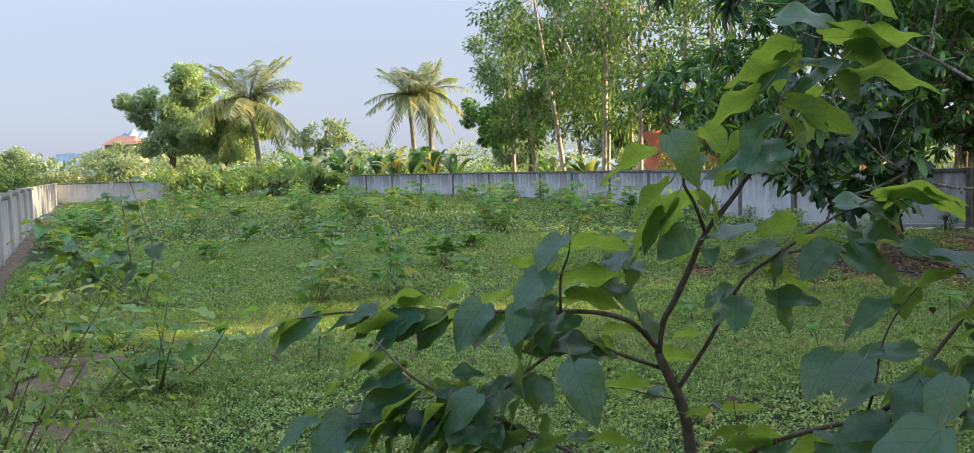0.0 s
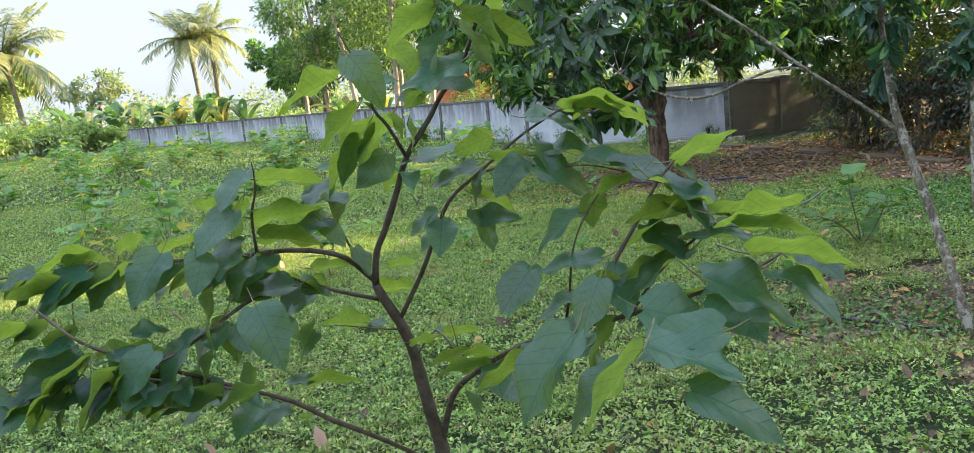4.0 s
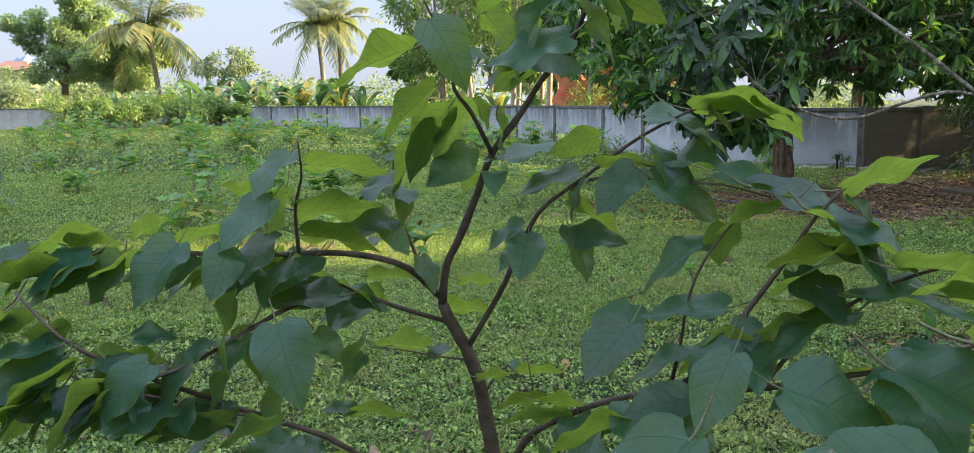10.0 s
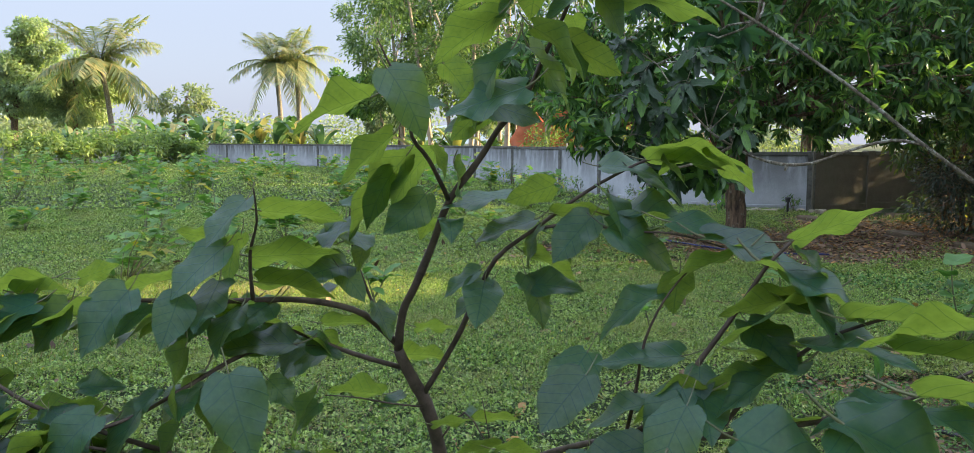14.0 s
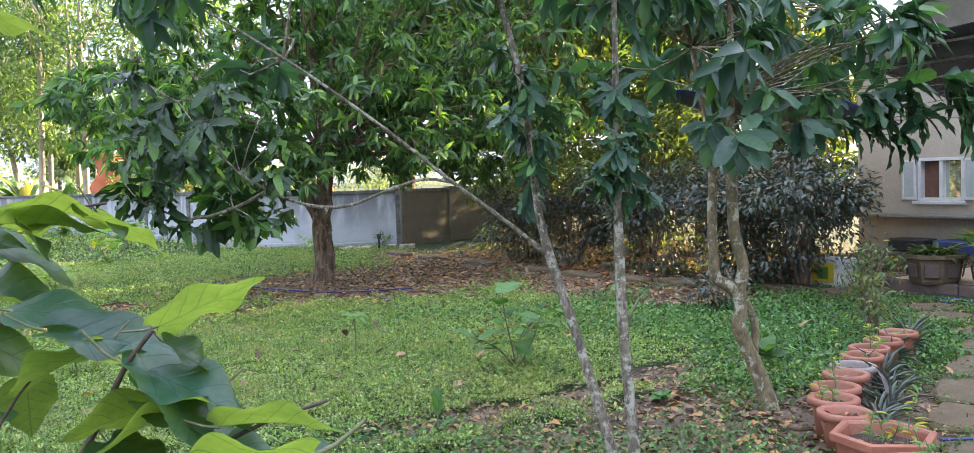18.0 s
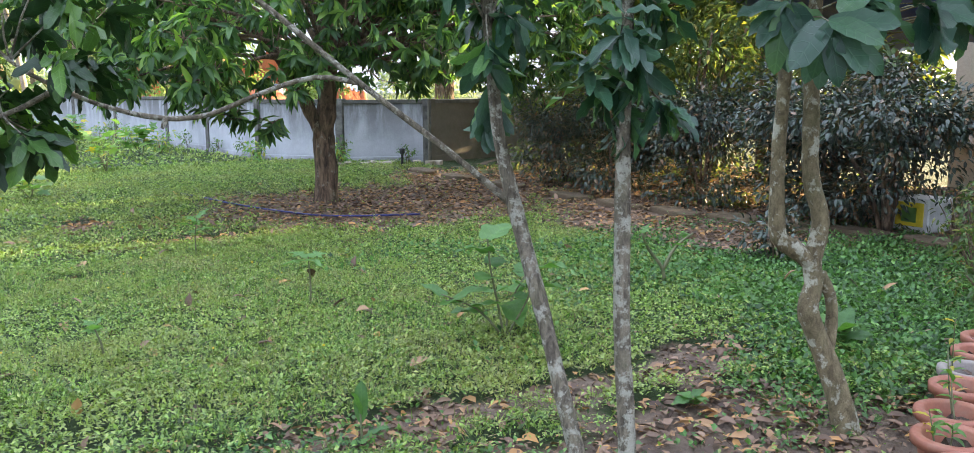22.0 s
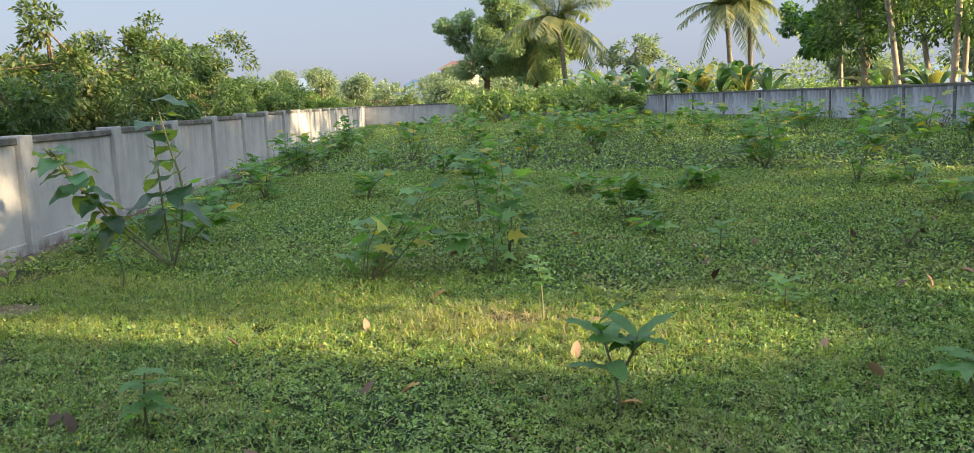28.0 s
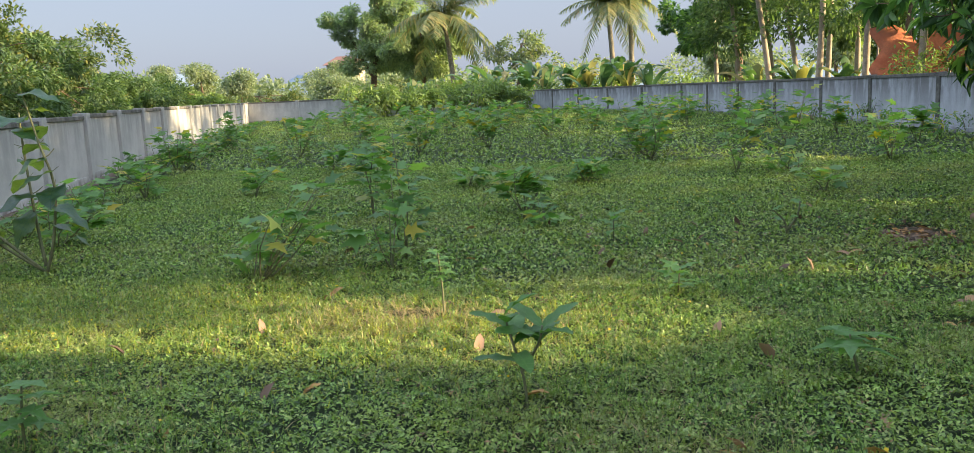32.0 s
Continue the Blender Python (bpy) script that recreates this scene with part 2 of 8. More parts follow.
LEAF_GROUND = leafy("ground_cover_leaf", (0.022, 0.06, 0.014), (0.33, 0.53, 0.12), (0.52, 0.58, 0.2), 0.45, 0.26, patch=(0.37, 0.45, 0.11))
LEAF_LUSH = leafy("lush_clover_leaf", (0.016, 0.05, 0.018), (0.13, 0.3, 0.085), (0.22, 0.4, 0.11), 0.5, 0.3, patch=(0.15, 0.28, 0.065), dry=(0.1, 0.23, 0.06))
BLADE = leafy("grass_blade", (0.05, 0.13, 0.025), (0.25, 0.42, 0.09), (0.42, 0.38, 0.17), 0.55, 0.32, patch=(0.3, 0.36, 0.08))
# Yellow raised to paint the sun strip; some of it is dry grass.
SUNNY = leafy("grass_sun_tint", (0.24, 0.31, 0.035), (0.44, 0.46, 0.06), (0.56, 0.48, 0.13), 0.6, 0.4)
STRAW = leafy("dry_straw", (0.26, 0.19, 0.1), (0.46, 0.37, 0.2), None, 0.8, 0.2)
LITTER = leafy("dry_leaf", (0.07, 0.042, 0.03), (0.34, 0.215, 0.145), (0.55, 0.29, 0.1), 0.75, 0.1)
# Next three: distance haze is put into the leaf colours as paleness.
LEAF_FAR = leafy("far_leaf_haze_paled", (0.13, 0.2, 0.08), (0.24, 0.33, 0.13), (0.32, 0.4, 0.12), 0.6, 0.45)
LEAF_FAR_BLUE = leafy("haze_tinted_leaf", (0.17, 0.22, 0.17), (0.28, 0.34, 0.24), (0.34, 0.38, 0.22), 0.8, 0.42)
LEAF_HAZE = leafy("haze_tinted_green_leaf", (0.2, 0.275, 0.19), (0.34, 0.42, 0.28), (0.4, 0.46, 0.28), 0.7, 0.5)
LEAF_TALL = leafy("tall_tree_leaf", (0.065, 0.12, 0.06), (0.14, 0.22, 0.095), (0.2, 0.29, 0.11), 0.6, 0.42)
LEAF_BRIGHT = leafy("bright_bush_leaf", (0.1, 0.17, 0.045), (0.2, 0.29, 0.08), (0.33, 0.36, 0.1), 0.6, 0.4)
LEAF_OLIVE = leafy("orchard_leaf", (0.06, 0.1, 0.04), (0.12, 0.18, 0.065), (0.24, 0.23, 0.06), 0.6, 0.35)
# Palm green is greyed and lifted, with haze worked into the colour.
LEAF_PALM = leafy("palm_leaf", (0.14, 0.19, 0.1), (0.26, 0.3, 0.16), (0.42, 0.34, 0.17), 0.5, 0.42)
LEAF_BANANA = leafy("banana_leaf", (0.055, 0.125, 0.065), (0.12, 0.22, 0.09), (0.36, 0.31, 0.14), 0.45, 0.35)
LEAF_PURPLE = leafy("purple_rhoeo_leaf", (0.08, 0.1, 0.085), (0.17, 0.2, 0.17), (0.18, 0.12, 0.14), 0.45, 0.1)
FLOWER = leafy("yellow_flower", (0.75, 0.45, 0.02), (0.8, 0.6, 0.03), None, 0.6, 0.3)
TERRACOTTA = surface("terracotta_plastic", (0.3, 0.1, 0.062), (0.42, 0.165, 0.105), 5, 80, 0.55, 0.12, 0.002, stain=(0.33, 0.18, 0.125))
POT_GREY = surface("grey_pot", (0.25, 0.21, 0.19), (0.36, 0.31, 0.28), 8, 80, 0.8, 0.2, 0.002)
SOIL = surface("potting_soil", (0.035, 0.024, 0.018), (0.1, 0.07, 0.05), 30, 150, 0.95, 0.9, 0.01)
STONE = surface("path_stone", (0.105, 0.072, 0.042), (0.19, 0.135, 0.08), 5, 45, 0.9, 0.8, 0.01, stain=(0.09, 0.075, 0.04))
CONCRETE = surface("platform_concrete", (0.6, 0.44, 0.29), (0.74, 0.57, 0.4), 2, 50, 0.85, 0.2, 0.004)
KERB = surface("dark_kerb", (0.09, 0.065, 0.055), (0.19, 0.13, 0.11), 5, 40, 0.85, 0.4, 0.006)
PLASTER = surface("house_plaster", (0.42, 0.36, 0.28), (0.54, 0.47, 0.37), 1.2, 30, 0.85, 0.15, 0.003, stain=(0.4, 0.33, 0.25))
WHITE = surface("white_paint", (0.6, 0.6, 0.58), (0.75, 0.75, 0.73), 6, 60, 0.5, 0.08, 0.001)
STEEL = surface("galvanised_steel", (0.3, 0.3, 0.3), (0.45, 0.45, 0.44), 10, 80, 0.45, 0.1, 0.001, metal=0.7)
BROWN_POT = surface("brown_seedling_pot", (0.16, 0.06, 0.04), (0.3, 0.12, 0.08), 9, 90, 0.6, 0.1, 0.001)
HOSE = surface("blue_hose", (0.015, 0.018, 0.09), (0.04, 0.045, 0.2), 12, 90, 0.4, 0.1, 0.001)
NET = surface("shade_net", (0.008, 0.009, 0.014), (0.025, 0.028, 0.045), 3, 200, 0.8, 0.5, 0.004)
_t = NET.node_tree.nodes.new("ShaderNodeBsdfTransparent")
_m = NET.node_tree.nodes.new("ShaderNodeMixShader")
_m.inputs[0].default_value = 0.22
NET.node_tree.links.new(NET.node_tree.nodes["Principled BSDF"].outputs[0], _m.inputs[1])
NET.node_tree.links.new(_t.outputs[0], _m.inputs[2])
NET.node_tree.links.new(_m.outputs[0], NET.node_tree.nodes["Material Output"].inputs["Surface"])
TARP_BLUE = surface("blue_net", (0.03, 0.05, 0.14), (0.07, 0.1, 0.26), 3, 60, 0.6, 0.4, 0.01)
ORANGE = surface("orange_tarp", (0.44, 0.1, 0.035), (0.66, 0.2, 0.08), 1.5, 20, 0.7, 0.4, 0.03, stain=(0.3, 0.1, 0.05))
YELLOW = surface("yellow_plastic", (0.62, 0.46, 0.02), (0.75, 0.6, 0.05), 9, 60, 0.5, 0.1, 0.002)
RED = surface("red_plastic", (0.5, 0.02, 0.015), (0.62, 0.04, 0.03), 6, 60, 0.45, 0.1, 0.002)
CARD = surface("cardboard", (0.4, 0.26, 0.13), (0.52, 0.36, 0.2), 6, 80, 0.85, 0.2, 0.002)
BLACKISH = surface("dark_plastic", (0.015, 0.016, 0.018), (0.05, 0.05, 0.055), 9, 90, 0.5, 0.15, 0.002)
# Red dulled towards grey, putting distance haze into the roof colour.
ROOF = surface("haze_dulled_roof", (0.24, 0.12, 0.1), (0.34, 0.18, 0.15), 0.5, 6, 0.8, 0.2, 0.02)
CURTAIN = surface("brown_curtain", (0.1, 0.05, 0.035), (0.2, 0.1, 0.07), 5, 60, 0.9, 0.3, 0.01)
PANE_PALE = surface("frosted_pane", (0.42, 0.46, 0.44), (0.55, 0.58, 0.56), 3, 40, 0.15, 0.05, 0.001)
PANE_MIRROR, _nt, _b = shader("reflecting_pane", 0.04, 0.75)
_b.inputs["Base Color"].default_value = (0.62, 0.66, 0.58, 1)
GLASS_DARK, _nt, _b = shader("window_glass", 0.05)
_b.inputs["Base Color"].default_value = (0.06, 0.07, 0.065, 1)
_b.inputs["Specular IOR Level"].default_value = 0.8


def wall_material(name, low, high, runs_top):
    """White-washed block wall: grey-blue paint, dark runs from the coping, damp foot."""
    m, nt, b = shader(name, 0.85)
    c = ramp(nt, noise_fac(nt, 1.3, 6, 0.65), (0.3, low), (0.65, high))
    tc = nt.nodes.new("ShaderNodeTexCoord")
    mp = node(nt, "ShaderNodeMapping", Scale=(3.2, 3.2, 0.7))
    nt.links.new(tc.outputs["Object"], mp.inputs["Vector"])
    runs = node(nt, "ShaderNodeTexNoise", Scale=1.0, Detail=6.0, Roughness=0.7)
    nt.links.new(mp.outputs[0], runs.inputs["Vector"])
    run = ramp(nt, runs.outputs["Fac"], (0.38, (0, 0, 0)), (0.56, (1, 1, 1)))
    sep = nt.nodes.new("ShaderNodeSeparateXYZ")
    nt.links.new(tc.outputs["Object"], sep.inputs[0])
    top = ramp(nt, sep.outputs["Z"], (0.4, (0.08, 0.08, 0.08)), (1.0, (runs_top, runs_top, runs_top)))
    c = mix(nt, mix(nt, 1.0, run, top, "MULTIPLY"), c, (0.12, 0.115, 0.105))
    splash = ramp(nt, sep.outputs["Z"], (0.0, (0.9, 0.9, 0.9)), (0.16, (0, 0, 0)))
    patch = ramp(nt, noise_fac(nt, 5.0, 6, 0.7), (0.42, (0, 0, 0)), (0.6, (1, 1, 1)))
    c = mix(nt, mix(nt, 1.0, splash, patch, "MULTIPLY"), c, (0.13, 0.11, 0.085))
    c = mix(nt, 0.5, c, ramp(nt, noise_fac(nt, 45, 6, 0.7), (0.3, (0.7, 0.7, 0.7)), (0.7, (1, 1, 1))), "MULTIPLY")
    nt.links.new(c, b.inputs["Base Color"])
    bump(nt, b, noise_fac(nt, 30, 6, 0.7), 0.35, 0.006)
    return m


WALL = wall_material("whitewashed_wall", (0.36, 0.37, 0.41), (0.55, 0.565, 0.61), 0.75)
WALL_PALE = wall_material("pale_whitewashed_wall", (0.44, 0.43, 0.42), (0.6, 0.59, 0.57), 0.35)
WALL_BARE = surface("bare_cement", (0.14, 0.125, 0.1), (0.25, 0.225, 0.18), 1.2, 35, 0.9, 0.35, 0.006, stain=(0.12, 0.12, 0.08))
COPING = surface("weathered_coping", (0.07, 0.068, 0.06), (0.23, 0.22, 0.2), 5, 40, 0.9, 0.4, 0.006)


def ground_material():
    """Soil under the plants: green moss and creeping cover over brown earth where the attribute soil says so."""
    m, nt, b = shader("lawn_ground", 0.95)
    green = ramp(nt, noise_fac(nt, 1.6, 7, 0.7), (0.3, (0.018, 0.038, 0.008)), (0.55, (0.032, 0.06, 0.012)), (0.75, (0.07, 0.075, 0.025)))
    brown = ramp(nt, noise_fac(nt, 5.0, 7, 0.7), (0.3, (0.11, 0.075, 0.055)), (0.7, (0.31, 0.225, 0.165)))
    at = nt.nodes.new("ShaderNodeAttribute")
    at.attribute_name = "soil"
    edge = nt.nodes.new("ShaderNodeMath"); edge.operation = "MULTIPLY_ADD"; edge.inputs[1].default_value = 0.7; edge.inputs[2].default_value = -0.35
    nt.links.new(noise_fac(nt, 7.0, 6, 0.7), edge.inputs[0])
    tot = nt.nodes.new("ShaderNodeMath"); tot.operation = "ADD"
    nt.links.new(at.outputs["Fac"], tot.inputs[0]); nt.links.new(edge.outputs[0], tot.inputs[1])
    c = mix(nt, ramp(nt, tot.outputs[0], (0.35, (0, 0, 0)), (0.6, (1, 1, 1))), green, brown)
    c = mix(nt, 0.7, c, ramp(nt, noise_fac(nt, 60, 6, 0.75), (0.3, (0.45, 0.45, 0.45)), (0.7, (1, 1, 1))), "MULTIPLY")
    nt.links.new(c, b.inputs["Base Color"])
    bump(nt, b, noise_fac(nt, 50, 6, 0.75), 0.8, 0.03)
    return m


GROUND = ground_material()
# Hill albedo is pale blue: distance haze put into the colour.
HILL, _nt, _b = shader("haze_tinted_hill", 1.0)
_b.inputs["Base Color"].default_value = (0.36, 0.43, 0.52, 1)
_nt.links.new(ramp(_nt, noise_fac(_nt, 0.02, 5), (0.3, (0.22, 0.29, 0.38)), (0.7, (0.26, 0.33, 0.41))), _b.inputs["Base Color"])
# ---- mesh tools ----
rng = np.random.default_rng(7)


def gz(x, y):
    """Height of the ground."""
    t = np.clip((np.asarray(y, float) - 8) / 16, 0, 1)
    return 0.17 * t * t * (3 - 2 * t) + 0.003 * np.maximum(np.asarray(y, float) - 24, 0) * (np.asarray(y) < 900) + 0 * np.asarray(x)


def group_of(name, label, category, at=(0, 0, 0), group="", kind=""):
    ob = new(name)
    ob.location = at
    ob.empty_display_size = 0.1
    return tagged(ob, label, category, group, kind)


def part(name, data, material, parent=None, label="", smooth=False, kind=""):
    """Links a bmesh or a mesh as one object under its thing."""
    if isinstance(data, bmesh.types.BMesh):
        me = bpy.data.meshes.new(name)
        data.to_mesh(me)
        data.free()
    else:
        me = data
    if material and not me.materials:
        me.materials.append(material)
    if smooth:
        me.shade_smooth()
    ob = new(name, me)
    ob.parent = parent
    return tagged(ob, label, kind=kind)


def raw_mesh(name, verts, faces_by_size, material=None, smooth=False):
    """A mesh from numpy arrays: faces_by_size is a list of (n, k) index arrays."""
    me = bpy.data.meshes.new(name)
    verts = np.ascontiguousarray(verts, np.float32)
    me.vertices.add(len(verts))
    me.vertices.foreach_set("co", verts.ravel())
    loops = np.concatenate([f.ravel() for f in faces_by_size]).astype(np.int32)
    sizes = np.concatenate([np.full(len(f), f.shape[1]) for f in faces_by_size]).astype(np.int32)
    me.loops.add(len(loops))
    me.loops.foreach_set("vertex_index", loops)
    me.polygons.add(len(sizes))
    me.polygons.foreach_set("loop_start", np.concatenate([[0], np.cumsum(sizes)[:-1]]).astype(np.int32))
    if smooth:
        me.polygons.foreach_set("use_smooth", np.ones(len(sizes), bool))
    me.update(calc_edges=True)
    if material:
        me.materials.append(material)
    return me


# leaf shapes: (along, across, lift) and faces
OVAL = (np.array([(0, 0, 0), (.3, -.42, .1), (.3, .42, .1), (.34, 0, 0), (.68, -.36, .05), (.68, .36, .05), (.7, 0, -.04), (1, 0, -.16)]),
        [np.array([(0, 3, 1), (0, 2, 3), (6, 7, 4), (6, 5, 7)]), np.array([(1, 3, 6, 4), (3, 2, 5, 6)])])
LONG = (np.array([(0, 0, 0), (.3, -.5, .1), (.3, .5, .1), (.32, 0, .02), (.68, -.42, -.02), (.68, .42, -.02), (.7, 0, -.1), (1, 0, -.3)]), OVAL[1])
DIAMOND = (np.array([(0, 0, 0), (.5, -.5, .12), (1, 0, -.05), (.5, .5, .12)]), [np.array([(0, 2, 1), (0, 3, 2)])])
BLADE_SHAPE = (np.array([(0, -.5, 0), (0, .5, 0), (.6, .35, .05), (.6, -.35, .05), (1, 0, -.12)]), [np.array([(3, 2, 4)]), np.array([(0, 1, 2, 3)])])
LOBED = (np.array([(0, 0, 0), (.12, -.3, .02), (.3, -.18, .03), (.45, -.5, 0), (.55, -.16, .03), (1, 0, -.1), (.55, .16, .03), (.45, .5, 0), (.3, .18, .03), (.12, .3, .02), (.4, 0, 0)]),
         [np.array([(10, 0, 1), (10, 1, 2), (10, 2, 3), (10, 3, 4), (10, 4, 5), (10, 5, 6), (10, 6, 7), (10, 7, 8), (10, 8, 9), (10, 9, 0)])])


def unit(v):
    return v / np.maximum(np.linalg.norm(v, axis=-1, keepdims=True), 1e-9)


def leaves(name, at, along, up, length, width, shape=OVAL, material=None):
    """One mesh of many leaves: base points, directions, upper sides, lengths and widths."""
    at, along, up = (np.asarray(a, float).reshape(-1, 3) for a in (at, along, up))
    n = len(at)
    length, width = np.broadcast_to(length, n), np.broadcast_to(width, n)
    a = unit(along)
    side = unit(np.cross(up, a) + 1e-6)
    top = np.cross(a, side)
    t = shape[0]
    v = at[:, None] + length[:, None, None] * (t[None, :, 0, None] * a[:, None] + t[None, :, 2, None] * top[:, None]) \
        + (width[:, None, None] * t[None, :, 1, None]) * side[:, None]
    faces = [(f[None] + (np.arange(n) * len(t))[:, None, None]).reshape(-1, f.shape[1]) for f in shape[1]]
    return raw_mesh(name, v.reshape(-1, 3), faces, material)


def ball(n, r=None):
    """Random unit directions."""
    return unit((r or rng).normal(size=(n, 3)))


def tube_arrays(points, radii, sides=8, wob=0.0, seed=0, sub=3):
    """Rings along a smooth line through the points."""
    p = np.asarray(points, float)
    r = np.broadcast_to(np.asarray(radii, float), len(p))
    if sub > 1 and len(p) > 2:
        k = np.arange(len(p))
        q = np.linspace(0, len(p) - 1, (len(p) - 1) * sub + 1)
        out = []
        for x in q:
            i = min(int(x), len(p) - 2)
            f = x - i
            a, b, c, d = p[max(i - 1, 0)], p[i], p[i + 1], p[min(i + 2, len(p) - 1)]
            out.append(0.5 * (2 * b + (c - a) * f + (2 * a - 5 * b + 4 * c - d) * f * f + (3 * b - a - 3 * c + d) * f ** 3))
        r = np.interp(q, k, r)
        p = np.array(out)
    g = np.random.default_rng(seed + len(p))
    d = unit(np.gradient(p, axis=0))
    ref = np.tile(np.array([0.31, 0.95, 0.05]), (len(p), 1))
    s = unit(np.cross(d, ref))
    t = np.cross(d, s)
    ang = np.linspace(0, 2 * np.pi, sides, endpoint=False)
    rr = r[:, None] * (1 + wob * g.normal(size=(len(p), sides)))
    v = p[:, None] + rr[..., None] * (np.cos(ang)[None, :, None] * s[:, None] + np.sin(ang)[None, :, None] * t[:, None])
    v = np.concatenate([v.reshape(-1, 3), p[:1], p[-1:]])
    i, j = np.meshgrid(np.arange(len(p) - 1), np.arange(sides), indexing="ij")
    a, b = i * sides + j, i * sides + (j + 1) % sides
    quads = np.stack([a, b, b + sides, a + sides], -1).reshape(-1, 4)
    e = np.arange(sides)
    n0 = len(p) * sides
    caps = np.concatenate([np.stack([(e + 1) % sides, e, np.full(sides, n0)], -1),
                           np.stack([n0 - sides + e, n0 - sides + (e + 1) % sides, np.full(sides, n0 + 1)], -1)])
    return v, quads, caps


def tubes(name, lines, material, sides=8, wob=0.0, sub=3):
    """One mesh of several tubes; lines: (points, radii)."""
    vs, qs, cs, n = [], [], [], 0
    for k, (pts, radii) in enumerate(lines):
        v, q, c = tube_arrays(pts, radii, sides, wob, k, sub)
        vs.append(v); qs.append(q + n); cs.append(c + n)
        n += len(v)
    return raw_mesh(name, np.concatenate(vs), [np.concatenate(qs), np.concatenate(cs)], material, smooth=True)


def box(bm, x0, x1, y0, y1, z0, z1, bevel=0.0):
    m = Matrix.Translation(((x0 + x1) / 2, (y0 + y1) / 2, (z0 + z1) / 2)) @ Matrix.Diagonal((x1 - x0, y1 - y0, z1 - z0, 1))
    made = bmesh.ops.create_cube(bm, size=1, matrix=m)
    if bevel:
        edges = {e for v in made["verts"] for e in v.link_edges}
        bmesh.ops.bevel(bm, geom=list(edges), offset=bevel, segments=1, affect="EDGES", profile=0.5)
    return bm


def lathe(profile, sides=20, closed=False, foot=True):
    """A turned shape from (radius, height) pairs."""
    bm = bmesh.new()
    rings = [[bm.verts.new((r * math.cos(2 * math.pi * k / sides), r * math.sin(2 * math.pi * k / sides), z)) for k in range(sides)] for r, z in profile]
    for a, b in zip(rings, rings[1:]):
        for k in range(sides):
            bm.faces.new((a[k], a[(k + 1) % sides], b[(k + 1) % sides], b[k]))
    if foot:
        bm.faces.new(list(reversed(rings[0])))
    if closed:
        bm.faces.new(rings[-1])
    return bm
# ---- ground ----
SOIL_SPOTS = [(11.8, 10.8, 2.6, 5.2), (6.5, 11.7, 2.5, 1.9), (8.6, 9.0, 1.1, 2.6), (8.4, 13.0, 1.0, 2.4), (4.7, 3.7, 1.5, 0.9), (6.2, 3.0, 2.4, 0.9), (3.9, 2.6, 1.0, 0.8),
              (9.2, 4.6, 1.0, 1.4), (7.4, 2.2, 1.6, 0.5), (-0.5, 8.8, 0.3, 0.12), (2.6, 8.9, 0.4, 0.07), (3.4, 4.1, 0.9, 0.55), (-3.3, 6.6, 0.28, 0.9), (-1.9, 8.2, 0.14, 0.08),
              (3.5, 5.0, 0.55, 0.22), (4.4, 5.0, 0.3, 0.16), (5.2, 5.0, 0.5, 0.25), (4.9, 4.35, 0.7, 0.35), (2.45, 8.93, 0.3, 0.06), (2.9, 11.6, 0.3, 0.4), (3.9, 10.25, 0.7, 0.2)]


def soil_at(x, y):
    """How bare the earth is, 0 to 1."""
    s = np.zeros(np.broadcast(x, y).shape)
    wob = 1 + 0.5 * np.sin(5.3 * x + 2 * np.sin(4.1 * y)) * np.sin(6.7 * y + 2 * np.sin(3.3 * x)) + 0.3 * np.sin(13 * x + 3 * y) * np.sin(11 * y - 4 * x)
    for cx, cy, rx, ry in SOIL_SPOTS:
        d = (((x - cx) / rx) ** 2 + ((y - cy) / ry) ** 2) * wob
        s = np.maximum(s, np.clip(1.45 - d, 0, 1))
    wall_foot = np.abs((x + 1.58) + 0.476 * y) / 1.107
    return np.maximum(s, np.clip(1.1 - wall_foot / 0.6, 0, 1) * (y > 0) * (y < 50))


gx = np.concatenate([[-3000, -1200, -500, -220, -120, -70, -45], np.arange(-30, 16, 0.25), [16.5, 20, 26, 40, 70, 150, 400, 1200, 3000]])
gy = np.concatenate([[-1500, -400, -120, -40, -15, -6], np.arange(-3, 24, 0.25), np.arange(24, 60, 1.5), [62, 70, 85, 110, 160, 250, 400, 800, 1500, 3000]])
X, Y = np.meshgrid(gx, gy, indexing="ij")
rough_xy = np.array([[noise.noise((a * 0.9, b * 0.9, 0)) + 0.6 * noise.noise((a * 2.3, b * 2.3, 4)) if abs(a) < 40 and -10 < b < 60 else 0 for b in gy] for a in gx])
Z = gz(X, Y) + 0.022 * rough_xy - 0.012
i, j = np.meshgrid(np.arange(len(gx) - 1), np.arange(len(gy) - 1), indexing="ij")
a = i * len(gy) + j
ground_me = raw_mesh("ground", np.stack([X, Y, Z], -1).reshape(-1, 3), [np.stack([a, a + len(gy), a + len(gy) + 1, a + 1], -1).reshape(-1, 4)], GROUND, smooth=True)
layer = ground_me.attributes.new("soil", "FLOAT", "POINT")
layer.data.foreach_set("value", soil_at(X, Y).ravel().astype(np.float32))
tagged(new("ground", ground_me), "green lawn of creeping ground cover with bare brown patches", "ground", kind="structure")

# ---- boundary walls ----
WALL_H = 1.2


